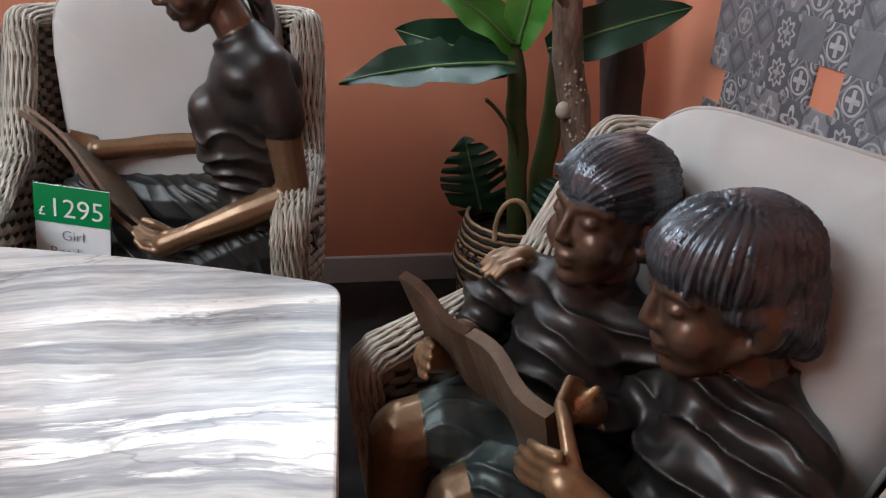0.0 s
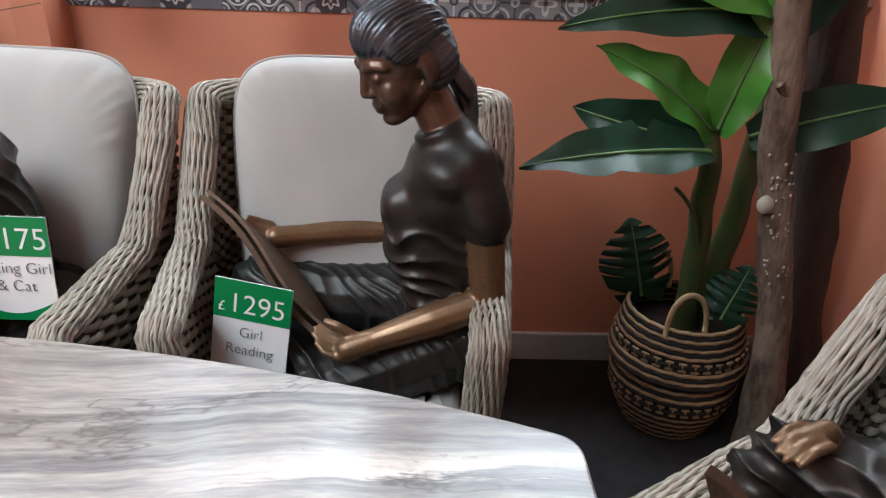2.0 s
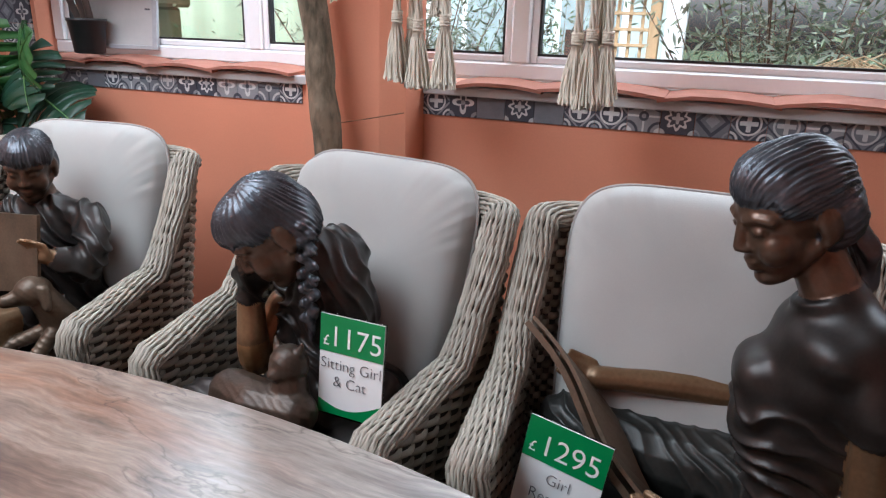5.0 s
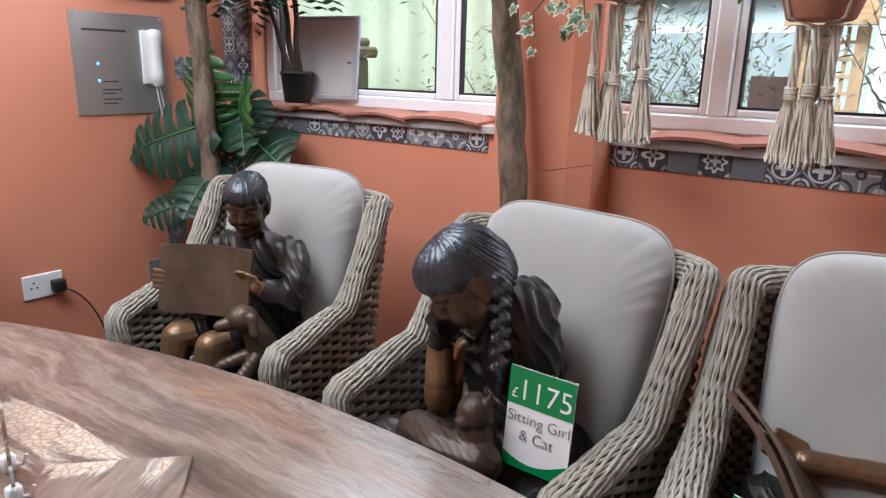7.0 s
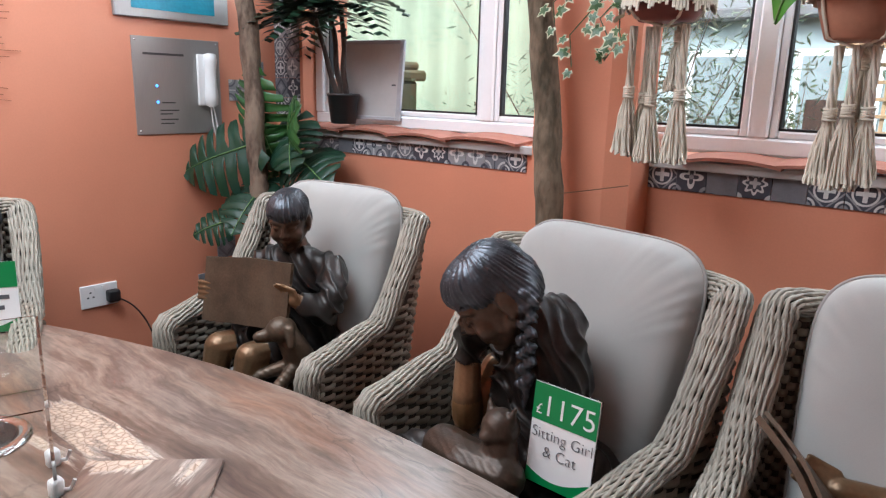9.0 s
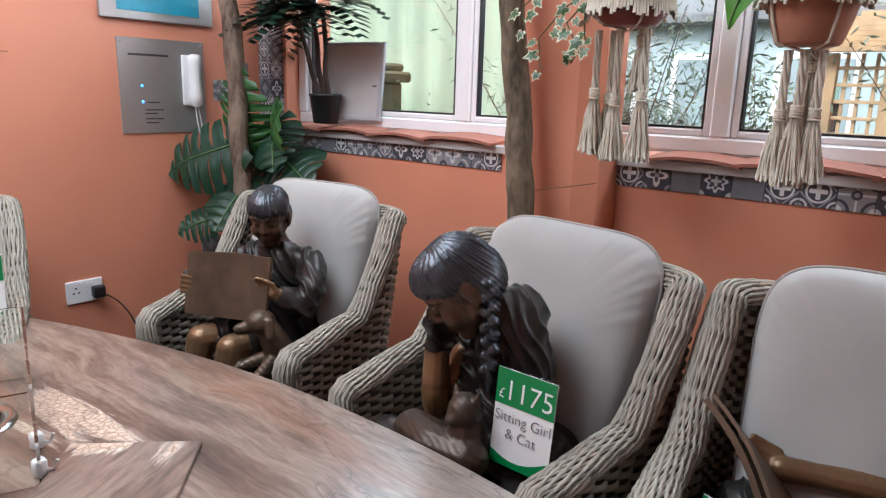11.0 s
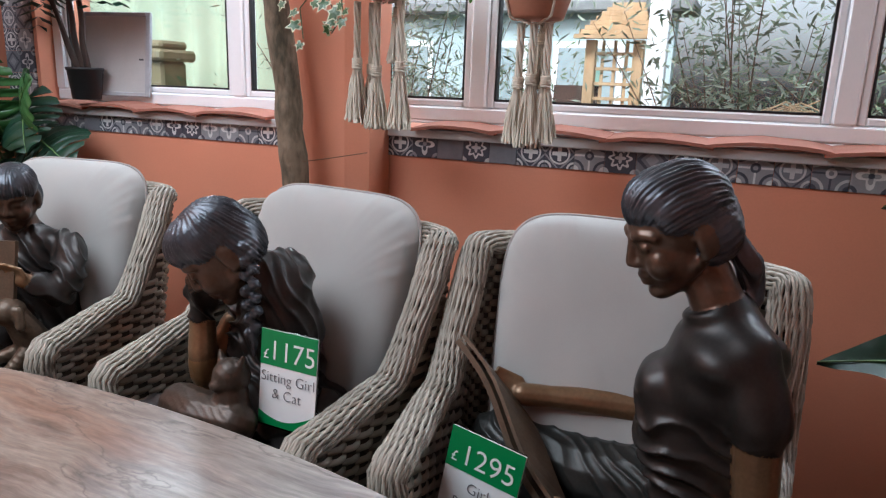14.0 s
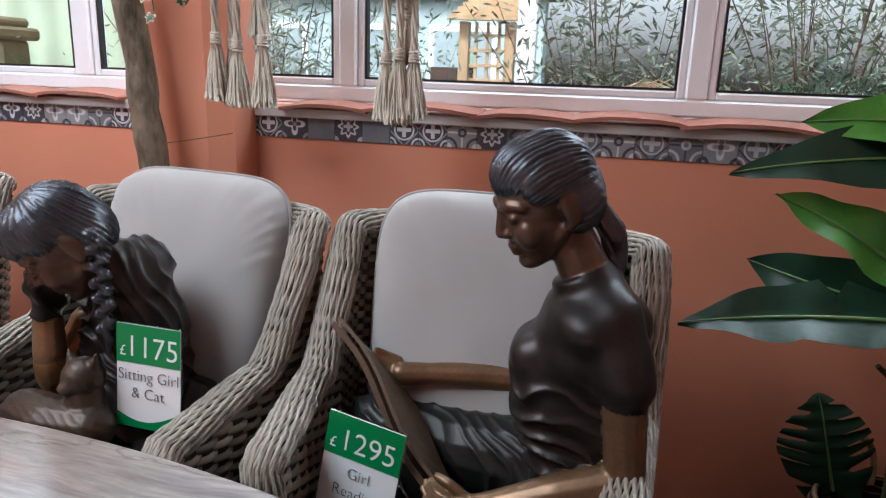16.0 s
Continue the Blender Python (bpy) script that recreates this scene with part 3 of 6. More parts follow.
def statue(name, prims, mats, label, extra=None, voxel=0.0032, grooves=(), folds=(), soften=8, drape=45):
    """One closed figure from overlapping limbs and rounded forms; each prim is (material, form). Hair is combed into grooves, cloth into folds."""
    g, owner = Geo(), []
    for mi, form in prims:
        if form[0] == "limb":
            nodes = form[1]
            for a, b in zip(nodes, nodes[1:]):
                pa, pb, ra, rb = Vector(a[:3]), Vector(b[:3]), a[3], b[3]
                d = (pb - pa)
                u = d.normalized() if d.length > 1e-6 else Vector((0, 0, 1))
                path, rad = [], []
                for k in range(5):
                    w = math.pi / 2 * k / 4
                    path.append(pa - u * ra * math.cos(w))
                    rad.append(max(ra * math.sin(w), 1e-4))
                for k in range(5):
                    w = math.pi / 2 * k / 4
                    path.append(pb + u * rb * math.sin(w))
                    rad.append(max(rb * math.cos(w), 1e-4))
                g.tube(path, rad, 12)
                owner.append((mi, "c", pa, pb, ra, rb))
        else:
            _, c, r, rot = form
            turn = Euler([radians(q) for q in rot]).to_matrix()
            g.ball(c, r, turn)
            owner.append((mi, "e", Vector(c), turn, r))
    tmp = new("tmp_form", g.mesh("tmp_form", []))
    rm = tmp.modifiers.new("remesh", "REMESH")
    rm.mode, rm.voxel_size = "VOXEL", voxel
    sm = tmp.modifiers.new("smooth", "SMOOTH")
    sm.factor, sm.iterations = 0.5, soften
    dg = bpy.context.evaluated_depsgraph_get()
    me = bpy.data.meshes.new_from_object(tmp.evaluated_get(dg))
    bpy.data.objects.remove(tmp)
    n = len(me.vertices)
    co = np.empty(n * 3)
    me.vertices.foreach_get("co", co)
    co = co.reshape(-1, 3)
    best, mid = np.full(n, 1e9), np.zeros(n, int)
    for o in owner:
        if o[1] == "c":
            a, b = np.array(o[2]), np.array(o[3])
            d = b - a
            t = np.clip(((co - a) @ d) / max(d @ d, 1e-9), 0, 1)
            dist = np.linalg.norm(co - a - t[:, None] * d, axis=1) - (o[4] + (o[5] - o[4]) * t)
        else:
            q = (co - np.array(o[2])) @ np.array(o[3])
            r = np.array(o[4])
            k = np.linalg.norm(q / r, axis=1)
            dist = (k - 1) * min(o[4])
        hit = dist < best
        best[hit], mid[hit] = dist[hit], o[0]
    # cloth lies softly over the forms beneath it
    ends = np.empty(len(me.edges) * 2, int)
    me.edges.foreach_get("vertices", ends)
    ends = ends.reshape(-1, 2)
    src, dst = np.concatenate([ends[:, 0], ends[:, 1]]), np.concatenate([ends[:, 1], ends[:, 0]])
    count_at = np.maximum(np.bincount(src, minlength=n), 1)
    soft = (mid == 1)[:, None]
    for step in range(drape):
        mean = np.stack([np.bincount(src, weights=co[dst, k], minlength=n) / count_at for k in range(3)], axis=1)
        co = np.where(soft | ((mid == 5)[:, None] & (step < 5)), co * 0.5 + mean * 0.5, co)
    me.vertices.foreach_set("co", co.ravel())
    me.update()
    nor = np.empty(n * 3)
    me.vertices.foreach_get("normal", nor)
    nor = nor.reshape(-1, 3)
    off = np.zeros(n)
    for mi, pole, axis, count, depth in grooves:
        # strands fan out from a pole: grooves by the angle round the axis
        ax = Vector(axis).normalized()
        e1 = ax.orthogonal().normalized()
        e2 = ax.cross(e1)
        q = co - np.array(pole)
        ang = np.arctan2(q @ np.array(e2), q @ np.array(e1))
        wob = np.array([noise.noise(Vector(p) * 22) for p in co]) * 1.6
        comb = round(count * 1.45)
        s = np.sin(ang * comb + wob)
        off += (mid == mi) * np.clip(np.hypot(q @ np.array(e1), q @ np.array(e2)) / 0.05, 0, 1) * depth * (0.55 + 0.5 * wob) * (s + 0.6 * np.sin(ang * comb * 0.43 + 1.7 * wob))
    for mi, direction, wave, depth, top in folds:
        w = np.array([noise.noise(Vector(p) * 9) for p in co])
        fine = np.array([noise.noise(Vector(p) * 26) for p in co])
        s = np.abs(np.sin((co @ np.array(direction)) * math.pi / wave + 3.5 * w + 0.5 * fine))
        patch = np.clip(np.array([noise.noise(Vector(p) * 6 + Vector((9, 3, 1))) for p in co]) * 1.3 + 0.65, 0.4, 1) * np.clip((top - co[:, 2]) / 0.05, 0, 1)
        off += (mid == mi) * 1.5 * depth * (1.6 * (1 - s) ** 1.35 - 0.5) * patch
    co2 = co + nor * off[:, None]
    me.vertices.foreach_set("co", co2.ravel())
    idx = np.empty(len(me.loops), int)
    me.loops.foreach_get("vertex_index", idx)
    start = np.empty(len(me.polygons), int)
    me.polygons.foreach_get("loop_start", start)
    mats = list(mats) + [BRONZE_FACE]
    me.materials.clear()
    for m in mats:
        me.materials.append(m)
    me.polygons.foreach_set("material_index", mid[idx[start]])
    me.polygons.foreach_set("use_smooth", [True] * len(me.polygons))
    me.update()
    if extra:
        bm = bmesh.new()
        bm.from_mesh(me)
        bm.from_mesh(extra.mesh("tmp_extra", mats, smooth=False))
        bm.to_mesh(me)
        bm.free()
    return tagged(new(name, me), label, "statue", "bronze statues on the chairs")


def curved_slab(g, corners, thick, mi, curl=0.02, n=10, grooves=0):
    """A thin bent sheet between four corners (a, b, c, d in turn), curling out of its plane along ab."""
    a, b, c, d = (Vector(p) for p in corners)
    nrm = (b - a).cross(d - a).normalized()
    for side in (0, 1):
        pts = []
        for i in range(n + 1):
            t = i / n
            for j in range(3):
                s = j / 2
                p = a.lerp(b, t).lerp(d.lerp(c, t), s)
                pts.append(p + nrm * (curl * math.sin(2 * math.pi * t) + (thick if side else 0)))
        g.grid(pts, n + 1, 3, mi=mi)
    o = len(g.v)
    m = (n + 1) * 3
    lo, hi = o - 2 * m, o - m
    ring = [i * 3 for i in range(n + 1)] + [n * 3 + 1, n * 3 + 2] + [i * 3 + 2 for i in range(n - 1, -1, -1)] + [1]
    for p, q in zip(ring, ring[1:] + ring[:1]):
        g.f.append((lo + p, lo + q, hi + q, hi + p))
        g.mi.append(mi)
    return g


SK, CL, HR, BK, XT, FC = 0, 1, 2, 3, 4, 5


def fingers(mi, base, way, across, length, r=0.008, bend=(0, 0, -0.3), count=4):
    out = []
    base, way, across, bend = Vector(base), Vector(way).normalized(), Vector(across).normalized(), Vector(bend)
    for k in range(count):
        p = base + across * (k - (count - 1) / 2) * r * 2.1
        L = length * (0.85, 1.0, 0.97, 0.8)[k % 4]
        q = p + way * L * 0.55
        e = q + (way + bend).normalized() * L * 0.45
        out.append((mi, limb((*p, r * 1.1), (*q, r), (*e, r * 0.8))))
    return out


def head(c, yaw, pitch, k=1.0, roll=0):
    """A head's forms at c, looking along yaw (degrees, 0 is -y) and pitched down; k scales an adult's head (0.115 half height)."""
    R = Euler((0, 0, radians(yaw))).to_matrix() @ Euler((radians(pitch), radians(roll), 0)).to_matrix()
    C = Vector(c)

    def at(x, y, z):
        return tuple(C + R @ (Vector((x, y, z)) * k))

    rot = tuple(math.degrees(q) for q in R.to_euler())
    out = [
        (FC, ("blob", at(0, -0.002, 0.010), (0.066 * k, 0.081 * k, 0.080 * k), rot)),
        (FC, ("blob", at(0, -0.030, -0.036), (0.057 * k, 0.055 * k, 0.076 * k), rot)),
        (FC, ("blob", at(0, -0.056, -0.094), (0.026 * k, 0.026 * k, 0.019 * k), rot)),
        (FC, limb((*at(0, -0.079, 0.010), 0.007 * k), (*at(0, -0.095, -0.030), 0.0095 * k))),
        (FC, limb((*at(-0.010, -0.088, -0.034), 0.0078 * k), (*at(0.010, -0.088, -0.034), 0.0078 * k))),
        (FC, ("blob", at(0, -0.079, -0.059), (0.021 * k, 0.0115 * k, 0.0068 * k), rot)),
        (FC, ("blob", at(0, -0.077, -0.072), (0.018 * k, 0.0120 * k, 0.0070 * k), rot)),
    ]
    for sg in (-1, 1):                  # cheek, jaw, brow, closed lid and ear
        out += [
            (FC, ("blob", at(sg * 0.033, -0.054, -0.040), (0.027 * k, 0.027 * k, 0.030 * k), rot)),
            (FC, limb((*at(sg * 0.046, -0.004, -0.055), 0.018 * k), (*at(sg * 0.018, -0.050, -0.090), 0.017 * k))),
            (FC, limb((*at(sg * 0.012, -0.079, 0.015), 0.0075 * k), (*at(sg * 0.032, -0.073, 0.019), 0.008 * k), (*at(sg * 0.050, -0.058, 0.012), 0.008 * k))),
            (FC, ("blob", at(sg * 0.029, -0.071, -0.004), (0.0145 * k, 0.0105 * k, 0.0085 * k), rot)),
            (FC, ("blob", at(sg * 0.070, 0.014, -0.020), (0.0095 * k, 0.018 * k, 0.029 * k), rot)),
            (FC, ("blob", at(sg * 0.068, 0.006, -0.044), (0.008 * k, 0.009 * k, 0.010 * k), rot)),
        ]
    hair = [
        (HR, ("blob", at(0, 0.016, 0.030), (0.0735 * k, 0.085 * k, 0.077 * k), rot)),
        (HR, ("blob", at(0, 0.042, -0.005), (0.070 * k, 0.062 * k, 0.075 * k), rot)),
    ]
    for sg in (-1, 1):                  # hair over the temples and behind the ears
        hair.append((HR, ("blob", at(sg * 0.046, 0.040, -0.022), (0.028 * k, 0.046 * k, 0.052 * k), rot)))
        hair.append((HR, ("blob", at(sg * 0.056, -0.006, 0.034), (0.020 * k, 0.044 * k, 0.036 * k), rot)))
    return out, hair, at, R


def fringe(at, xs, low, sweep=0.0):
    """Hair brought forward over the forehead: a thin cap and a few fine locks of uneven length."""
    o = Vector(at(0, 0, 0))
    axes = [Vector(at(*e)) - o for e in ((1, 0, 0), (0, 1, 0), (0, 0, 1))]
    k = axes[0].length
    rot = tuple(math.degrees(q) for q in Matrix([a / k for a in axes]).transposed().to_euler())
    out = [(HR, ("blob", at(sweep, -0.010, 0.047), (0.0715 * k, 0.081 * k, 0.058 * k), rot))]
    for n, x in enumerate(xs):
        drop = (0.012, -0.004, 0.006, -0.008, 0.009, 0.0)[n % 6]
        out.append((HR, limb((*at(x * 0.9, -0.080 + 0.42 * abs(x) ** 1.25, 0.052), 0.006 * k), (*at(x * 1.12 + sweep, -0.078 + 0.42 * abs(x + sweep) ** 1.25, low + 0.008 + drop), 0.0032 * k))))
    return out


def collar(c, r, axis):
    """A ribbed neckline round the neck."""
    ax = Vector(axis).normalized()
    e1 = ax.orthogonal().normalized()
    e2 = ax.cross(e1)
    return (CL, limb(*[(*(Vector(c) + r * (math.cos(w) * e1 + math.sin(w) * e2)), 0.0085) for w in [2 * math.pi * k / 14 for k in range(15)]]))


BRONZE_TROUSER = mat("grey_bronze_trousers", (0.038, 0.037, 0.033), 0.42, metal=0.4, vary=0.5, scale=10, fine=120, bump=0.12)
MATS = [BRONZE_SKIN, BRONZE_CLOTH, BRONZE_HAIR, BRONZE_BOOK, BRONZE_GREEN]

# young woman reading, seated sideways and facing along the table
P, H, at, R = head((-0.262, 1.385, 1.228), -62, 24, 1.04)
P += H
P += [
    (HR, ("blob", at(0, -0.002, 0.050), (0.072, 0.082, 0.059), tuple(math.degrees(q) for q in R.to_euler()))),
    (HR, limb((*at(0, 0.070, -0.04), 0.028), (*at(0, 0.085, -0.065), 0.020), (*(Vector(at(0, 0.085, -0.065)) + Vector((0.030, 0.004, -0.045))), 0.024), (*(Vector(at(0, 0.085, -0.065)) + Vector((0.042, 0.008, -0.10))), 0.020), (*(Vector(at(0, 0.085, -0.065)) + Vector((0.040, 0.008, -0.145))), 0.008))),
    collar((-0.186, 1.389, 1.090), 0.055, (-0.4, 0.0, 1)),
    (FC, limb((*at(0, 0.02, -0.08), 0.043), (-0.185, 1.39, 1.105, 0.047))),
    (CL, limb((-0.180, 1.39, 1.050, 0.053), (-0.175, 1.395, 1.035, 0.066))),
    (CL, limb((-0.178, 1.385, 1.062, 0.05), (-0.135, 1.335, 1.03, 0.05))),
    (CL, limb((-0.12, 1.32, 1.035, 0.046), (-0.16, 1.40, 1.05, 0.066), (-0.165, 1.50, 1.035, 0.046))),
    (CL, ("blob", (-0.165, 1.405, 1.01), (0.09, 0.15, 0.065), (0, 0, 5))),
    (CL, ("blob", (-0.178, 1.40, 0.955), (0.088, 0.125, 0.115), (0, 0, 8))),
    (CL, limb((-0.258, 1.366, 0.930, 0.050), (-0.258, 1.436, 0.930, 0.050))),
    (CL, limb((-0.198, 1.355, 0.985, 0.052), (-0.198, 1.445, 0.985, 0.052))),
    (CL, limb((-0.246, 1.365, 0.905, 0.056), (-0.218, 1.372, 0.85, 0.08), (-0.18, 1.375, 0.74, 0.08))),
    (CL, limb((-0.246, 1.44, 0.905, 0.056), (-0.218, 1.44, 0.85, 0.08), (-0.18, 1.44, 0.74, 0.08))),
    (CL, ("blob", (-0.150, 1.35, 0.965), (0.076, 0.062, 0.11), (0, 0, 0))),
    (CL, limb((-0.175, 1.375, 0.92, 0.085), (-0.155, 1.375, 0.76, 0.082))),
    (CL, limb((-0.175, 1.44, 0.92, 0.085), (-0.155, 1.44, 0.76, 0.082))),
    (CL, ("blob", (-0.14, 1.40, 0.68), (0.11, 0.145, 0.12), (0, 0, 0))),
    (CL, limb((-0.135, 1.335, 1.005, 0.056), (-0.205, 1.37, 0.965, 0.052))),
    (CL, limb((-0.16, 1.49, 1.005, 0.05), (-0.205, 1.44, 0.965, 0.052))),
    (CL, limb((-0.180, 1.385, 1.066, 0.034), (-0.115, 1.33, 1.040, 0.046))),
    (CL, limb((-0.180, 1.398, 1.066, 0.034), (-0.15, 1.47, 1.045, 0.046))),
    (CL, limb((-0.160, 1.392, 1.065, 0.042), (-0.11, 1.40, 1.0, 0.065))),
    # near arm
    (CL, limb((-0.122, 1.33, 1.028, 0.05), (-0.098, 1.302, 0.965, 0.053), (-0.090, 1.296, 0.928, 0.053))),
    (CL, limb((-0.13, 1.335, 1.0, 0.055), (-0.135, 1.35, 0.92, 0.066), (-0.15, 1.365, 0.82, 0.075))),
    (SK, limb((-0.098, 1.30, 0.965, 0.041), (-0.082, 1.29, 0.80, 0.037), (-0.078, 1.288, 0.755, 0.037))),
    (SK, limb((-0.078, 1.288, 0.752, 0.037), (-0.19, 1.272, 0.715, 0.036), (-0.315, 1.258, 0.672, 0.025))),
    (SK, limb((-0.315, 1.258, 0.672, 0.026), (-0.365, 1.25, 0.655, 0.027))),
    # far arm
    (CL, limb((-0.155, 1.50, 1.015, 0.046), (-0.16, 1.53, 0.95, 0.046))),
    (SK, limb((-0.16, 1.53, 0.95, 0.04), (-0.20, 1.55, 0.80, 0.036))),
    (SK, limb((-0.20, 1.55, 0.80, 0.036), (-0.36, 1.535, 0.80, 0.033), (-0.50, 1.50, 0.80, 0.024))),
    (SK, limb((-0.50, 1.50, 0.80, 0.025), (-0.55, 1.485, 0.80, 0.026))),
    # legs
    (XT, limb((-0.13, 1.34, 0.63, 0.10), (-0.30, 1.31, 0.565, 0.082), (-0.42, 1.29, 0.53, 0.065))),
    (XT, limb((-0.13, 1.46, 0.65, 0.10), (-0.40, 1.48, 0.655, 0.08), (-0.60, 1.50, 0.67, 0.07))),
    (XT, limb((-0.60, 1.50, 0.67, 0.07), (-0.55, 1.38, 0.60, 0.06), (-0.44, 1.32, 0.56, 0.05))),
    (XT, limb((-0.42, 1.29, 0.53, 0.06), (-0.42, 1.17, 0.34, 0.055))),
]
P += fingers(SK, (-0.38, 1.255, 0.655), (-0.7, 0.15, 0.2), (0, 0.8, 0.35), 0.07, bend=(0.1, 0.5, 0.3))
P += [(SK, limb((-0.345, 1.26, 0.675, 0.012), (-0.385, 1.265, 0.70, 0.0105), (-0.41, 1.275, 0.705, 0.009)))]
P += fingers(SK, (-0.565, 1.48, 0.81), (-0.8, -0.1, 0.3), (0.2, 0.6, 0.5), 0.07, bend=(0, -0.3, 0.2))
bk = Geo()
curved_slab(bk, [(-0.405, 1.275, 0.66), (-0.70, 1.475, 0.905), (-0.585, 1.485, 0.785), (-0.315, 1.295, 0.58)], 0.014, BK, 0.014)
curved_slab(bk, [(-0.397, 1.281, 0.678), (-0.688, 1.474, 0.918), (-0.585, 1.490, 0.802), (-0.315, 1.303, 0.598)], 0.008, BK, 0.013)
statue("statue_reading_woman", P, [BRONZE_SKIN, BRONZE_CLOTH, BRONZE_HAIR, BRONZE_BOOK, BRONZE_TROUSER], "dark bronze statue of a seated young woman reading an open book", bk,
       grooves=[(HR, at(0, 0.10, 0.0), R @ Vector((0, 1, 0.1)), 52, 0.0033)], drape=120, folds=[(CL, (0.35, 0.1, 1), 0.05, 0.0055, 0.93), (XT, (0.8, 0.5, 0.4), 0.035, 0.0035, 0.93)])

# girl bent over a cat
P, H, at, R = head((-1.205, 1.285, 1.085), -52, 44, 1.03)
P += H
P += [
    *fringe(at, (-0.05, -0.03, -0.01, 0.01, 0.03, 0.05), 0.02),
    (CL, limb((*at(0, 0.02, -0.08), 0.045), (-1.11, 1.35, 1.0, 0.05))),
    (CL, limb((-1.08, 1.37, 0.98, 0.052), (-1.12, 1.40, 1.0, 0.075), (-1.17, 1.46, 0.985, 0.05))),
    (CL, limb((-1.13, 1.345, 1.025, 0.05), (-1.11, 1.385, 1.0, 0.07))),
    (CL, limb((-1.14, 1.39, 0.75, 0.09), (-1.20, 1.31, 0.66, 0.085))),
    (CL, ("blob", (-1.145, 1.41, 0.905), (0.088, 0.12, 0.15), (18, 0, 30))),
    (CL, ("blob", (-1.14, 1.43, 0.76), (0.10, 0.115, 0.17), (0, 0, 30))),
    (CL, limb((-1.09, 1.365, 0.965, 0.056), (-1.078, 1.37, 0.90, 0.06), (-1.085, 1.375, 0.82, 0.054))),
    (CL, limb((-1.10, 1.39, 0.945, 0.065), (-1.10, 1.41, 0.86, 0.075))),
    (SK, limb((-1.085, 1.375, 0.83, 0.036), (-1.085, 1.36, 0.72, 0.032))),
    (CL, limb((-1.14, 1.46, 0.98, 0.05), (-1.25, 1.43, 0.90, 0.05))),
    (CL, limb((-1.30, 1.33, 0.93, 0.03), (-1.295, 1.325, 0.98, 0.033))),
    (SK, limb((-1.27, 1.40, 0.86, 0.036), (-1.285, 1.32, 0.74, 0.036), (-1.28, 1.30, 0.82, 0.034), (-1.29, 1.315, 0.91, 0.03))),
    (CL, limb((-1.29, 1.315, 0.90, 0.031), (-1.265, 1.29, 0.985, 0.034), (-1.25, 1.275, 1.015, 0.03))),
    # lap and skirt
    (CL, limb((-1.05, 1.42, 0.62, 0.12), (-1.02, 1.32, 0.62, 0.08), (-1.0, 1.23, 0.60, 0.075))),
    (CL, limb((-1.10, 1.42, 0.62, 0.11), (-1.30, 1.32, 0.62, 0.085), (-1.40, 1.27, 0.62, 0.075))),
    (CL, limb((-1.40, 1.27, 0.62, 0.07), (-1.25, 1.16, 0.61, 0.06), (-1.08, 1.14, 0.61, 0.06))),
    (CL, limb((-1.14, 1.30, 0.66, 0.085), (-1.08, 1.32, 0.69, 0.065), (-1.06, 1.36, 0.74, 0.055))),
    (CL, ("blob", (-1.185, 1.39, 0.83), (0.075, 0.05, 0.11), (0, 0, 20))),
    # cat
    (BK, limb((-1.285, 1.230, 0.715, 0.052), (-1.195, 1.200, 0.720, 0.058), (-1.105, 1.200, 0.725, 0.05))),
    (BK, ("blob", (-1.130, 1.225, 0.820), (0.042, 0.042, 0.042), (0, 0, 0))),
    (BK, limb((-1.125, 1.215, 0.735, 0.045), (-1.130, 1.225, 0.795, 0.036))),
    (BK, ("blob", (-1.140, 1.193, 0.809), (0.02, 0.018, 0.015), (0, 0, 0))),
    (BK, limb((-1.103, 1.225, 0.850, 0.012), (-1.097, 1.227, 0.872, 0.004))),
    (BK, limb((-1.158, 1.230, 0.850, 0.012), (-1.165, 1.232, 0.872, 0.004))),
    (BK, limb((-1.295, 1.210, 0.695, 0.02), (-1.235, 1.150, 0.685, 0.018), (-1.135, 1.145, 0.685, 0.012))),
]
br0, br1 = Vector(at(0.070, 0.060, -0.03)), Vector((-1.112, 1.28, 0.905))
for k in range(13):                       # plait
    q = br0.lerp(br1, k / 12)
    s = 0.008 * (1 if k % 2 else -1)
    P.append((HR, ("blob", (q.x + s, q.y + s * 0.4, q.z), (0.0145, 0.0145, 0.012), (0, 35 if k % 2 else -35, 0))))
P.append((HR, limb((*br1, 0.012), (br1.x + 0.005, br1.y - 0.003, br1.z - 0.05, 0.006))))
P += fingers(SK, (-1.252, 1.268, 1.02), (0.1, -0.2, 1), (0.7, -0.6, 0), 0.06, bend=(0.5, 0, -0.2))
MATS_B = [BRONZE_SKIN, BRONZE_CLOTH, BRONZE_HAIR, BRONZE_CAT, GOLD_BAND]
P.append((XT, limb((-1.284, 1.311, 0.765, 0.0375), (-1.281, 1.302, 0.80, 0.036))))
statue("statue_girl_with_cat", P, MATS_B, "dark bronze statue of a plaited girl with a cat",
       grooves=[(HR, at(0, 0.02, 0.10), R @ Vector((0.25, -0.1, 1)), 46, 0.0033)], folds=[(CL, (0.45, 0.75, 0.45), 0.032, 0.0062, 2.0), (BK, (0.4, 0.5, 0.7), 0.014, 0.0004, 2.0)])

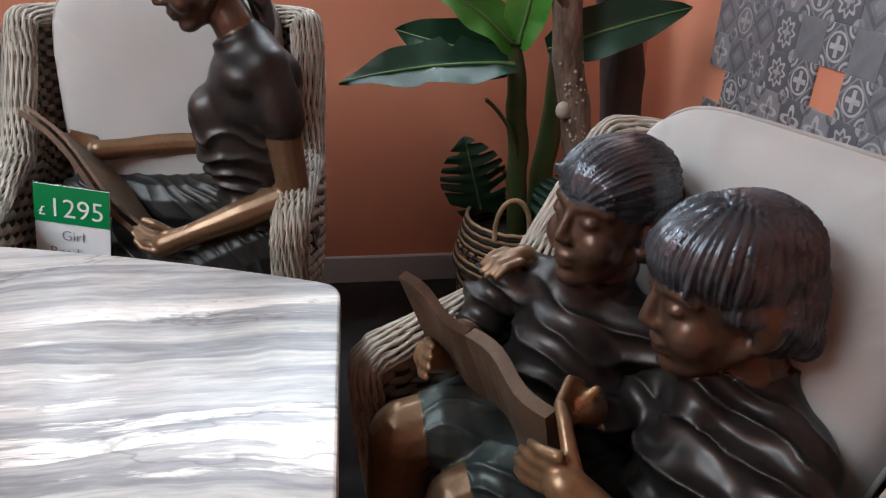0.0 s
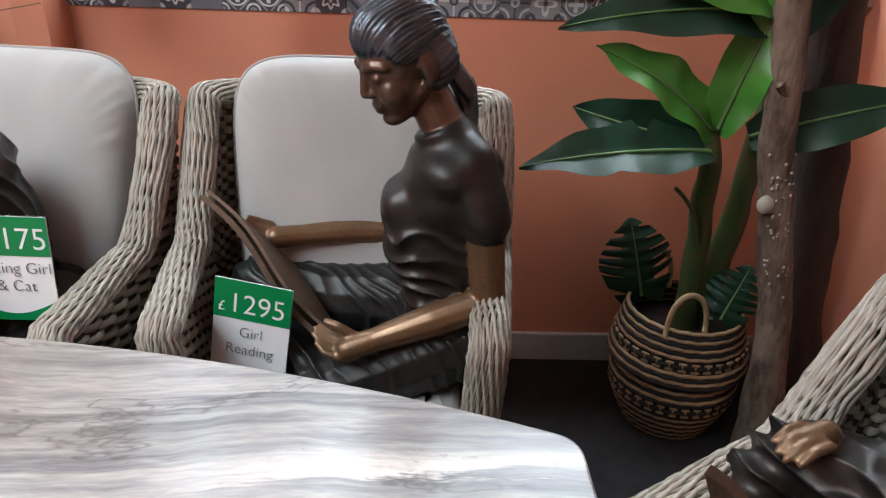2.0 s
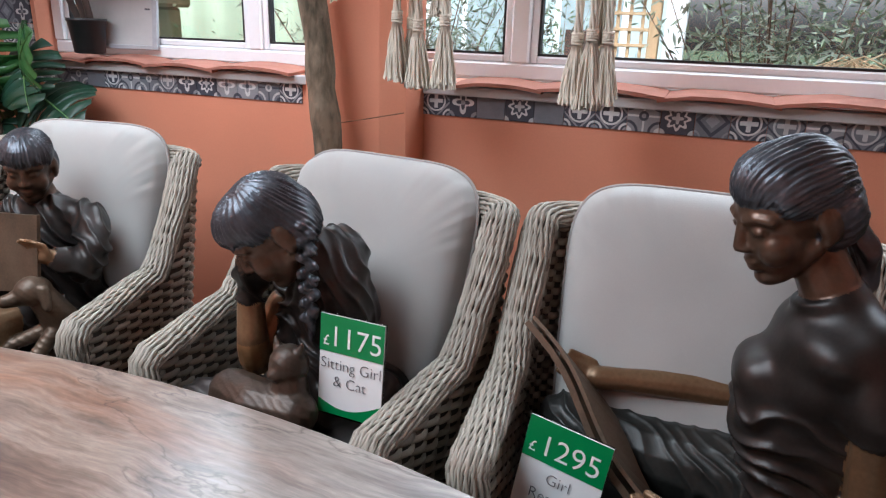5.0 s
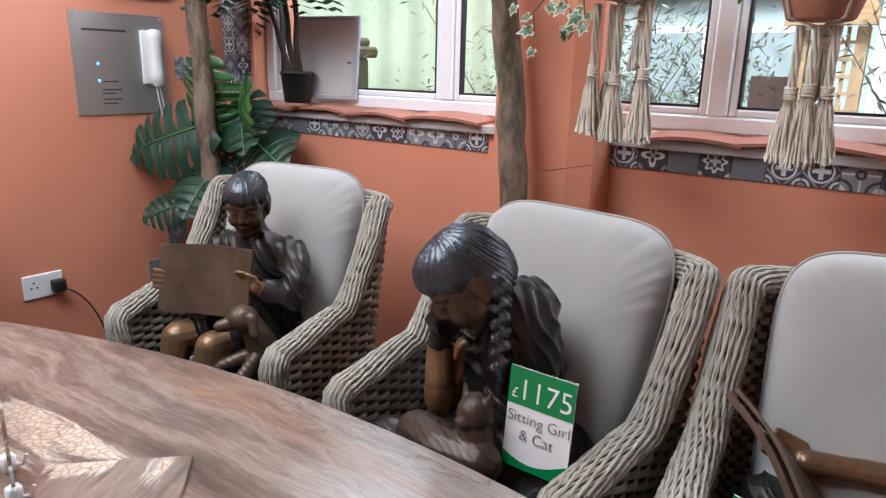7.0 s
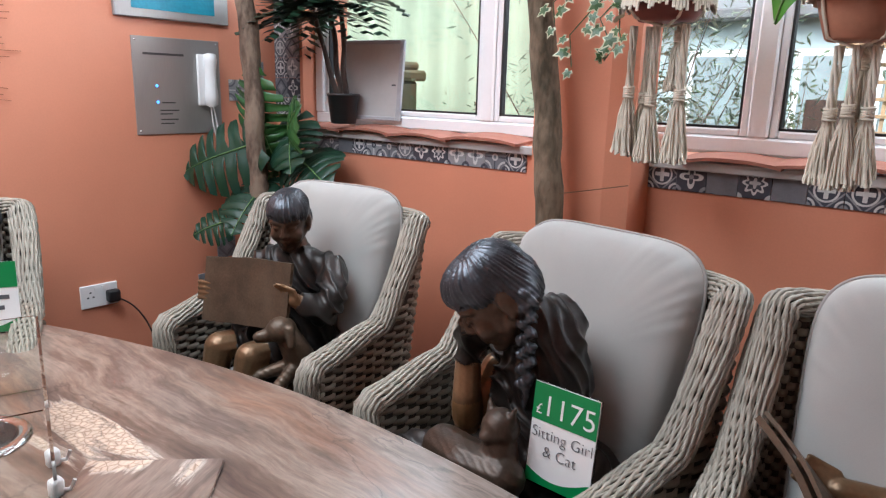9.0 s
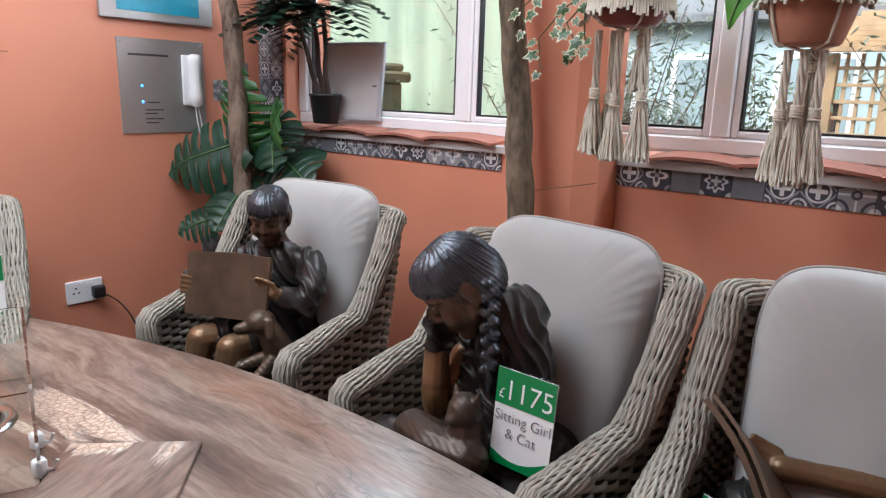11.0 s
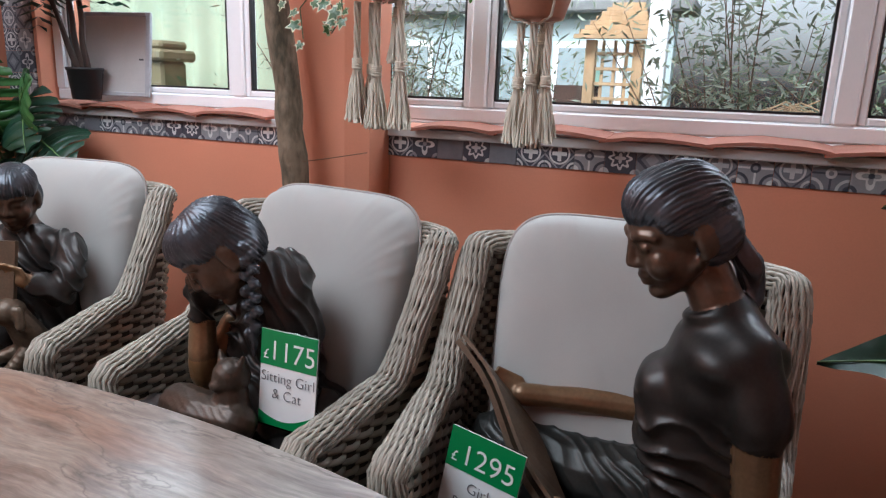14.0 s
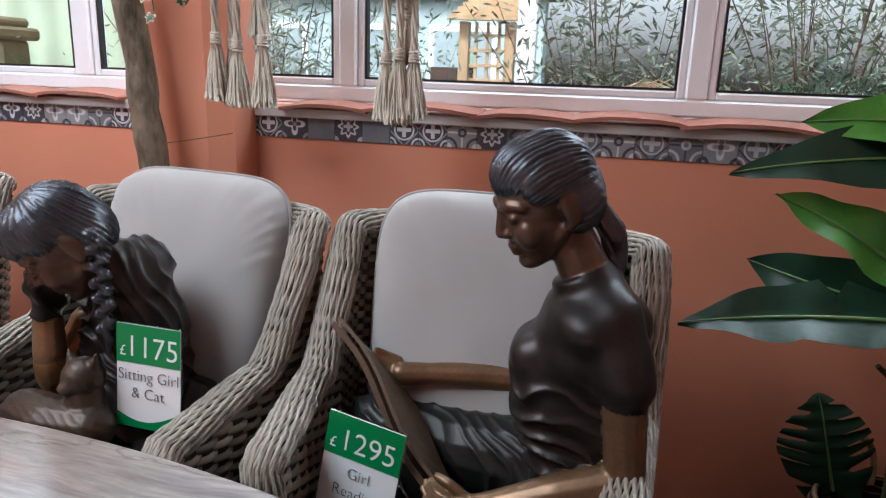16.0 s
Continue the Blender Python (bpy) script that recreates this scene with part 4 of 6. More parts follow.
# child holding up an open book, with a small dog
P, H, at, R = head((-2.13, 1.455, 1.095), 38, 18, 0.86)
P += H
P += [
    *fringe(at, (-0.05, -0.03, -0.01, 0.01, 0.03, 0.05), 0.02),
    (FC, limb((*at(0, 0.02, -0.08), 0.036), (-2.13, 1.49, 0.98, 0.04))),
    (CL, limb((-2.24, 1.45, 0.94, 0.045), (-2.13, 1.49, 0.95, 0.06), (-2.02, 1.53, 0.94, 0.045))),
    (CL, ("blob", (-2.12, 1.49, 0.86), (0.105, 0.08, 0.13), (0, 0, 18))),
    (CL, ("blob", (-2.11, 1.50, 0.72), (0.11, 0.09, 0.15), (0, 0, 18))),
    (CL, limb((-2.01, 1.53, 0.935, 0.045), (-1.945, 1.47, 0.87, 0.046), (-1.94, 1.43, 0.83, 0.042))),
    (CL, limb((-1.94, 1.43, 0.83, 0.042), (-1.955, 1.37, 0.86, 0.034))),
    (SK, limb((-1.955, 1.37, 0.865, 0.022), (-1.965, 1.34, 0.885, 0.022))),
    (CL, limb((-2.25, 1.45, 0.93, 0.045), (-2.34, 1.36, 0.84, 0.042))),
    (SK, limb((-2.33, 1.36, 0.84, 0.028), (-2.315, 1.27, 0.86, 0.024))),
    (CL, limb((-2.16, 1.48, 0.63, 0.075), (-2.20, 1.31, 0.695, 0.06))),
    (CL, limb((-2.06, 1.49, 0.63, 0.075), (-2.065, 1.33, 0.695, 0.06))),
    (SK, limb((-2.20, 1.30, 0.70, 0.048), (-2.215, 1.24, 0.70, 0.047), (-2.22, 1.20, 0.52, 0.038))),
    (SK, limb((-2.065, 1.32, 0.70, 0.048), (-2.07, 1.255, 0.70, 0.047), (-2.075, 1.21, 0.52, 0.038))),
    (XT, limb((-2.25, 1.215, 0.52, 0.036), (-2.25, 1.20, 0.30, 0.035))),
    (XT, limb((-2.095, 1.22, 0.52, 0.036), (-2.095, 1.21, 0.30, 0.035))),
    # dog
    (BK, limb((-1.965, 1.36, 0.62, 0.055), (-1.955, 1.35, 0.70, 0.048), (-1.965, 1.315, 0.78, 0.036))),
    (BK, ("blob", (-1.975, 1.30, 0.80), (0.042, 0.046, 0.04), (0, 0, -20))),
    (BK, limb((-1.985, 1.285, 0.79, 0.026), (-2.01, 1.245, 0.782, 0.018))),
    (BK, limb((-1.935, 1.30, 0.81, 0.014), (-1.925, 1.295, 0.765, 0.012))),
    (BK, limb((-2.01, 1.32, 0.815, 0.014), (-2.015, 1.32, 0.775, 0.012))),
    (BK, limb((-1.98, 1.31, 0.68, 0.022), (-2.04, 1.235, 0.645, 0.016))),
    (BK, limb((-1.94, 1.31, 0.68, 0.022), (-1.96, 1.23, 0.60, 0.018), (-1.965, 1.22, 0.575, 0.018))),
]
P += fingers(SK, (-1.967, 1.33, 0.895), (-0.2, -0.3, 1), (0.8, 0.3, 0), 0.055, r=0.0068, bend=(-0.5, -0.5, -0.4))
P += fingers(SK, (-2.305, 1.236, 0.868), (0.95, 0.22, 0.05), (0, 0.1, 1), 0.065, r=0.0078, bend=(0.3, 0.1, 0))
bk = Geo()
curved_slab(bk, [(-2.285, 1.235, 0.775), (-2.12, 1.285, 0.782), (-2.12, 1.315, 0.99), (-2.285, 1.262, 0.975)], 0.012, BK, 0.003)
curved_slab(bk, [(-2.12, 1.285, 0.782), (-1.965, 1.315, 0.795), (-1.965, 1.345, 0.995), (-2.12, 1.315, 0.99)], 0.012, BK, -0.003)
statue("statue_child_with_book", P, MATS, "dark bronze statue of a child with open book and dog", bk,
       grooves=[(HR, at(0, 0.02, 0.10), R @ Vector((0, 0, 1)), 42, 0.0030)], folds=[(CL, (0.6, 0.4, 0.6), 0.035, 0.010, 2.0), (BK, (0.4, 0.3, 0.8), 0.013, 0.0006, 2.0)])

# two children sharing a book: the girl
P, H, at, R = head((0.425, 0.675, 0.970), -66, -4, 1.0)
P += H
P += [
    *fringe(at, (-0.05, -0.04, -0.03, 0.03, 0.04, 0.05), 0.034, 0.004),
    (HR, limb((*at(0.0, 0.105, 0.01), 0.03), (*at(0.0, 0.14, -0.02), 0.032), (*at(0.0, 0.13, -0.10), 0.022))),
    (FC, limb((*at(0, 0.02, -0.08), 0.043), (0.43, 0.70, 0.84, 0.048))),
    (CL, limb((0.40, 0.69, 0.825, 0.055), (0.43, 0.70, 0.80, 0.07))),
    collar((0.425, 0.695, 0.862), 0.056, (-0.25, -0.15, 1)),
    (CL, limb((0.325, 0.80, 0.79, 0.05), (0.42, 0.70, 0.79, 0.075), (0.50, 0.60, 0.78, 0.05))),
    (CL, ("blob", (0.40, 0.68, 0.70), (0.11, 0.125, 0.13), (0, 0, -45))),
    (CL, ("blob", (0.42, 0.69, 0.58), (0.12, 0.13, 0.13), (0, 0, -45))),
    (CL, limb((0.315, 0.805, 0.785, 0.05), (0.275, 0.80, 0.72, 0.048))),
    (SK, limb((0.275, 0.80, 0.72, 0.036), (0.255, 0.79, 0.69, 0.036), (0.19, 0.68, 0.725, 0.027), (0.165, 0.66, 0.74, 0.026))),
    (XT, limb((0.40, 0.68, 0.56, 0.095), (0.25, 0.66, 0.60, 0.08), (0.20, 0.655, 0.605, 0.074))),
    (XT, limb((0.42, 0.58, 0.56, 0.09), (0.27, 0.55, 0.57, 0.075))),
    (SK, limb((0.18, 0.655, 0.605, 0.06), (0.125, 0.65, 0.60, 0.056), (0.10, 0.64, 0.38, 0.042))),
    (SK, limb((0.24, 0.55, 0.565, 0.058), (0.20, 0.545, 0.555, 0.052), (0.17, 0.53, 0.36, 0.04))),
    (SK, limb((0.33, 0.775, 0.845, 0.02), (0.30, 0.765, 0.84, 0.018))),
]
P += fingers(SK, (0.158, 0.655, 0.745), (-0.1, -0.6, 0.3), (0.2, 0.2, 1), 0.06, r=0.0075, bend=(0.4, -0.2, 0))
P += fingers(SK, (0.31, 0.765, 0.85), (-0.8, -0.3, -0.1), (-0.3, 0.8, 0), 0.06, r=0.0075, bend=(0, 0, -0.6))
bk = Geo()
curved_slab(bk, [(0.118, 0.665, 0.875), (0.205, 0.60, 0.815), (0.245, 0.60, 0.70), (0.165, 0.665, 0.755)], 0.016, BK, 0.006)
curved_slab(bk, [(0.205, 0.60, 0.815), (0.285, 0.455, 0.785), (0.305, 0.45, 0.665), (0.245, 0.60, 0.70)], 0.02, BK, 0.008)
statue("statue_sharing_girl", P, MATS, "dark bronze statue of a seated girl sharing an open book", bk,
       grooves=[(HR, at(0, 0.10, 0.02), R @ Vector((0, 1, 0.1)), 52, 0.0033)], folds=[(CL, (0.5, 0.3, 0.8), 0.042, 0.010, 0.86), (XT, (0.2, 1, 0.3), 0.045, 0.004, 0.76)])

# the boy beside her
P, H, at, R = head((0.525, 0.475, 0.957), -94, 10, 1.06)
P += H
P += [
    *fringe(at, (-0.054, -0.04, -0.025, -0.01, 0.005, 0.02, 0.035, 0.05), 0.014, 0.004),
    (HR, limb((*at(0.064, -0.02, 0.0), 0.014), (*at(0.062, 0.04, -0.02), 0.018), (*at(0.045, 0.065, -0.06), 0.024))),
    (HR, limb((*at(-0.064, -0.02, 0.0), 0.014), (*at(-0.062, 0.04, -0.02), 0.018), (*at(-0.045, 0.065, -0.06), 0.024))),
    (FC, limb((*at(0, 0.02, -0.08), 0.046), (0.575, 0.46, 0.825, 0.05))),
    (CL, limb((0.535, 0.46, 0.80, 0.055), (0.58, 0.455, 0.80, 0.065))),
    (CL, limb((0.575, 0.345, 0.755, 0.06), (0.58, 0.45, 0.775, 0.08), (0.55, 0.56, 0.755, 0.055))),
    (CL, ("blob", (0.565, 0.44, 0.67), (0.125, 0.14, 0.13), (0, 0, -20))),
    (CL, ("blob", (0.56, 0.44, 0.56), (0.13, 0.14, 0.13), (0, 0, -20))),
    (CL, limb((0.57, 0.335, 0.745, 0.06), (0.50, 0.29, 0.665, 0.056), (0.46, 0.29, 0.665, 0.05))),
    (CL, limb((0.46, 0.29, 0.665, 0.05), (0.40, 0.33, 0.69, 0.042))),
    (SK, limb((0.39, 0.335, 0.695, 0.027), (0.345, 0.375, 0.725, 0.026), (0.325, 0.39, 0.735, 0.028))),
    (CL, limb((0.54, 0.56, 0.74, 0.05), (0.47, 0.56, 0.68, 0.045), (0.42, 0.535, 0.715, 0.036))),
    (SK, limb((0.42, 0.535, 0.715, 0.026), (0.385, 0.52, 0.745, 0.027))),
    (XT, limb((0.335, 0.495, 0.735, 0.007), (0.40, 0.515, 0.775, 0.0075))),
    (CL, limb((0.54, 0.40, 0.55, 0.09), (0.36, 0.36, 0.58, 0.075), (0.24, 0.33, 0.58, 0.065))),
]
P += fingers(SK, (0.375, 0.517, 0.755), (-0.6, -0.3, 0.5), (0.3, 0.6, 0.5), 0.06, r=0.008, bend=(0.2, -0.3, -0.8))
P += fingers(SK, (0.31, 0.405, 0.745), (-0.3, 0.5, -0.2), (0.2, -0.1, 1), 0.07, r=0.0085, bend=(0.3, 0.3, -0.1))
P += [(SK, limb((0.335, 0.40, 0.75, 0.012), (0.335, 0.45, 0.785, 0.010), (0.335, 0.47, 0.79, 0.009)))]
boy = statue("statue_sharing_boy", P, MATS_B, "dark bronze statue of a boy in a collared shirt",
       grooves=[(HR, at(0.0, 0.03, 0.12), R @ Vector((0, 0.2, 1)), 50, 0.0035)], folds=[(CL, (0.6, 0.3, 0.6), 0.042, 0.011, 0.88)])

boy.location.x = -0.027

# figure on the chair at the table's far end, mostly out of sight
P, H, at, R = head((-2.95, 0.86, 1.03), 90, 15, 0.92)
P += H + [
    (FC, limb((*at(0, 0.02, -0.08), 0.042), (-2.96, 0.86, 0.90, 0.046))),
    (CL, limb((-2.96, 0.76, 0.87, 0.05), (-2.97, 0.86, 0.88, 0.07), (-2.96, 0.96, 0.87, 0.05))),
    (CL, ("blob", (-2.96, 0.86, 0.75), (0.09, 0.12, 0.18), (0, 0, 0))),
    (CL, limb((-2.96, 0.80, 0.63, 0.09), (-2.76, 0.72, 0.62, 0.07))),
    (CL, limb((-2.96, 0.90, 0.63, 0.09), (-2.76, 0.80, 0.62, 0.07))),
]
far = statue("statue_far_figure", P, MATS, "dark bronze statue seated at the table's end", grooves=[(HR, at(0, 0.02, 0.10), R @ Vector((0, 0, 1)), 42, 0.0030)])

far.location.y = -0.03

# ---- patterned tiles ----
class Ex:
    """A value in a node tree, with sums written plainly."""

    def __init__(self, tree, sock):
        self.t, self.s = tree, sock

    def op(self, name, other=None):
        n = self.t.nodes.new("ShaderNodeMath")
        n.operation = name
        self.t.links.new(self.s, n.inputs[0])
        if isinstance(other, Ex):
            self.t.links.new(other.s, n.inputs[1])
        elif other is not None:
            n.inputs[1].default_value = other
        return Ex(self.t, n.outputs[0])

    def __add__(self, o): return self.op("ADD", o)
    def __sub__(self, o): return self.op("SUBTRACT", o)
    def __mul__(self, o): return self.op("MULTIPLY", o)
    def __lt__(self, o): return self.op("LESS_THAN", o)
    def __gt__(self, o): return self.op("GREATER_THAN", o)
    def big(self, o): return self.op("MAXIMUM", o)
    def small(self, o): return self.op("MINIMUM", o)
    def abs(self): return self.op("ABSOLUTE")


INK = [(0.05, 0.056, 0.075), (0.17, 0.18, 0.20), (0.29, 0.295, 0.31), (0.52, 0.52, 0.52), (0.66, 0.66, 0.65)]
INK_E = [tuple(lerp(c, m, 0.4) for c, m in zip(ink, (0.25, 0.25, 0.26))) for ink in INK]


def tile_mat(name, kind, half, dark, mid, light, flat_axes="XZ"):
    m = mat(name, (1, 1, 1), 0.32, vary=0.18, scale=30, fine=260, bump=0.06, depth=0.001)
    t = m.node_tree
    n, l = t.nodes, t.links
    tc = [x for x in n if x.bl_idname == "ShaderNodeTexCoord"][0]
    sep = n.new("ShaderNodeSeparateXYZ")
    l.new(tc.outputs["Object"], sep.inputs[0])
    u, v = (Ex(t, sep.outputs[k]) * (1 / half) for k in flat_axes)
    au, av = u.abs(), v.abs()
    r = (u * u + v * v).op("SQRT")
    th = v.op("ARCTAN2", u)
    cu, cv = au - 1.0, av - 1.0
    corner = (cu * cu + cv * cv).op("SQRT")
    d = au + av
    petal4, petal8 = (th * 4.0).op("COSINE"), (th * 8.0).op("COSINE")
    if kind == "flower":
        a = (r < petal4 * 0.22 + 0.58) * (r > petal4 * 0.16 + 0.34)
        b = (r < 0.16).big((corner < 0.42) * (corner > 0.2))
    elif kind == "cross":
        a = (au < 0.13).big(av < 0.13) * (r < 0.5)
        a = a.big((r < 0.72) * (r > 0.6)).big((corner < 0.5) * (corner > 0.36))
        b = (corner < 0.24).big((d < 1.15) * (d > 1.0))
    elif kind == "star":
        a = (r < petal8 * 0.12 + 0.66) * (r > petal8 * 0.10 + 0.48)
        b = (r < petal4 * 0.1 + 0.26).big(corner < 0.34)
    elif kind == "diamond":
        a = (d < 1.0) * (d > 0.72)
        b = (d < 0.42).big((corner < 0.4) * (corner > 0.28))
    elif kind == "rings":
        a = (corner < 0.72) * (corner > 0.55)
        a = a.big((r < 0.3) * (r > 0.14))
        b = (corner < 0.34).big((au < 0.06).big(av < 0.06) * (r > 0.3))
    else:
        a, b = r < -1.0, (th * 3.0).op("SINE") > 2.0
    old = [x for x in n if x.bl_idname == "ShaderNodeMix"][0]
    old.inputs[7].default_value = (0.75, 0.75, 0.75, 1)
    m1, m2, mul = (n.new("ShaderNodeMix") for _ in range(3))
    for x in (m1, m2, mul):
        x.data_type = "RGBA"
    m1.inputs[6].default_value, m1.inputs[7].default_value = (*dark, 1), (*light, 1)
    l.new(a.s, m1.inputs[0])
    m2.inputs[7].default_value = (*mid, 1)
    l.new(m1.outputs[2], m2.inputs[6])
    l.new(b.s, m2.inputs[0])
    mul.blend_type = "MULTIPLY"
    mul.inputs[0].default_value = 1
    l.new(m2.outputs[2], mul.inputs[6])
    l.new(old.outputs[2], mul.inputs[7])
    l.new(mul.outputs[2], n["Principled BSDF"].inputs["Base Color"])
    return m


TS = 0.092
KINDS = [("flower", 0, 2, 4), ("cross", 1, 0, 3), ("plain", 1, 1, 1), ("star", 0, 3, 4), ("rings", 1, 0, 3), ("diamond", 1, 2, 0), ("flower", 2, 0, 4),
         ("star", 1, 0, 3), ("cross", 0, 2, 4), ("diamond", 2, 1, 3), ("rings", 2, 4, 0)]
TILE_MESH, TILE_MESH_E = [], []
for i, (kd, a, b, c) in enumerate(KINDS):
    tm = tile_mat("patterned_tile_" + kd, kd, TS / 2, INK[a], INK[b], INK[c])
    TILE_MESH.append(Geo().box((-TS / 2 + 0.0006, -0.004, -TS / 2 + 0.0006), (TS / 2 - 0.0006, 0.004, TS / 2 - 0.0006), 0.0012).mesh("tile", tm, False))
    tm = tile_mat("patterned_tile_wall_" + kd, kd, 0.0475, INK_E[a], INK_E[b], INK_E[c], "YZ")
    TILE_MESH_E.append(Geo().box((-0.004, -0.0475, -0.0475), (0.004, 0.0475, 0.0475), 0.0012).mesh("tile", tm, False))

wall_n = bpy.data.objects["wall_north"]
wall_e = bpy.data.objects["wall_east"]
wall_w = bpy.data.objects["wall_west"]


def tile(parent, me, loc, rz=0.0, ry=0.0):
    ob = new("tile", me)
    ob.parent = parent
    ob.matrix_basis = Matrix.Translation(loc) @ Euler((0, radians(ry), radians(rz))).to_matrix().to_4x4()


# ---- window ledge of old roof tiles, grey board under it ----
ledge = tagged(empty("window_sill"), "terracotta roof-tile ledge along the window", "window sill", kind="structure")
rnd = random.Random(3)


def roof_tile(x, w, lift, seed):
    g, nu, nv = Geo(), 12, 5
    top, bot = [], []
    for i in range(nu):
        a = i / (nu - 1)
        for j in range(nv):
            b = j / (nv - 1)
            px = x + a * w
            py = lerp(W - 0.058, W + 0.078, b) + (noise.noise(Vector((px * 9, seed, 0))) * 0.008 if j == 0 else 0)
            z = Z0 - 0.020 + lift + 0.015 * math.sin(math.pi * a) ** 0.8 + 0.012 * b + 0.003 * noise.noise(Vector((px * 20, py * 20, seed)))
            top.append((px, py, z))
            bot.append((px, py, z - 0.010))
    g.grid(top, nu, nv)
    g.grid(bot, nu, nv)
    o = nu * nv
    front = [i * nv for i in range(nu)]
    for p, q in zip(front, front[1:]):
        g.f.append((p, q, o + q, o + p))
        g.mi.append(0)
    for col in (0, (nu - 1) * nv):
        for j in range(nv - 1):
            g.f.append((col + j, col + j + 1, o + col + j + 1, o + col + j))
            g.mi.append(0)
    return g


x = LW + 0.2
k = 0
while x < RW - 0.05:
    w = rnd.uniform(0.27, 0.36)
    if not (-1.66 < x + w * 0.5 < -1.30):
        part("roof_tile", roof_tile(x, min(w + 0.02, RW - x - 0.01), 0.005 * (k % 2), k * 3.1), TERRA, ledge, smooth=False)
    x += w
    k += 1
for a, b in ((LW + 0.001, -1.705), (-1.28, RW - 0.001)):
    part("ledge_board", Geo().box((a, W - 0.028, Z0 - 0.052), (b, W - 0.001, Z0 - 0.022), 0.003), GREYTRIM, ledge, smooth=False)

# ---- glass guard, burner bowl and lid on the table ----
CLEAR = glass_mat("clear_glass", (0.93, 0.97, 0.95))
CHROME = mat("chrome", (0.75, 0.75, 0.76), 0.12, metal=1.0, vary=0.1, bump=0.0)
guard = tagged(empty("glass_wind_guard"), "clear glass wind guard standing round the burner", "glass guard")
ga, gb = Vector((-2.16, 0.72, TZ)), Vector((-1.62, 0.545, TZ))
gd = (gb - ga).normalized()
gn = Vector((-gd.y, gd.x, 0))


def glass_panel(p, q, h=0.19, th=0.006):
    d = (q - p).normalized()
    nn = Vector((-d.y, d.x, 0)) * th / 2
    g = Geo()
    g.add([p - nn, q - nn, q + nn, p + nn, p - nn + Vector((0, 0, h)), q - nn + Vector((0, 0, h)), q + nn + Vector((0, 0, h)), p + nn + Vector((0, 0, h))],
          [(0, 1, 2, 3), (4, 5, 6, 7), (0, 1, 5, 4), (1, 2, 6, 5), (2, 3, 7, 6), (3, 0, 4, 7)])
    return g


up1 = Vector((0, 0, 0.001))
c3, c4 = gb - gn * 0.36, ga - gn * 0.36
for p, q in ((ga, gb), (gb, c3), (c3, c4), (c4, ga)):
    d = (q - p).normalized() * 0.006
    part("pane", glass_panel(p + d + up1, q - d + up1), CLEAR, guard, smooth=False)
PALE = mat("white_plastic", (0.8, 0.8, 0.79), 0.35, vary=0.05, bump=0.02)
for t in (0.72, 0.93):
    p = ga.lerp(gb, t)
    part("clip", Geo().box(p + Vector((-0.012, -0.012, 0.0)), p + Vector((0.012, 0.012, 0.035)), 0.004).tube([p + Vector((0, 0, 0.01)), p + gn * 0.02 + Vector((0.01, 0, 0.012)), p + gn * 0.028 + Vector((0.01, 0, 0.03))], 0.004, 6), PALE, guard, "white plastic clip")
bowl = tagged(empty("burner_bowl"), "round chrome burner bowl set into the stone table", "burner")
part("rim", Geo().lathe((-1.99, 0.515, TZ), [(0.082, 0.0), (0.084, 0.008), (0.096, 0.012), (0.108, 0.010), (0.113, 0.002)], 48), CHROME, bowl, "polished chrome ring")
part("basin", Geo().lathe((-1.99, 0.515, TZ), [(0.082, 0.006), (0.079, 0.003), (0.07, 0.002), (0.0, 0.0015)], 48), mat("dark_steel", (0.08, 0.08, 0.085), 0.25, metal=0.9), bowl)
lid = slab(Geo(), rounded([(-1.80, 0.61), (-1.61, 0.80), (-1.40, 0.60), (-1.59, 0.42)], 0.006), [(0.001, TZ + 0.0005), (0, TZ + 0.002), (0, TZ + 0.007), (0.002, TZ + 0.009)])
thing("stone_board", lid, STONE_LID, "thin loose board of matching stone on the tabletop", "board", smooth=False, m=pose(0.075, 0.03, 0))

# ---- price signs ----
SIGN_GREEN = mat("green_print", (0.008, 0.22, 0.062), 0.3, vary=0.08, bump=0.0)
SIGN_WHITE = mat("white_print", (0.80, 0.81, 0.80), 0.3, vary=0.04, bump=0.0)
INK_GREY = mat("grey_ink", (0.10, 0.10, 0.11), 0.4, vary=0.1, bump=0.0)
ACRYL = glass_mat("sign_acrylic", (0.96, 0.99, 0.98))


def text_mesh(s, size, spread=1.0, thin=0.0):
    cu = bpy.data.curves.new("writing", "FONT")
    cu.body, cu.size, cu.align_x, cu.extrude, cu.space_character = s, size, "LEFT", 0.0003, spread
    cu.offset = -size * thin
    ob = new("writing", cu)
    me = bpy.data.meshes.new_from_object(ob.evaluated_get(bpy.context.evaluated_depsgraph_get()))
    bpy.data.objects.remove(ob)
    return me


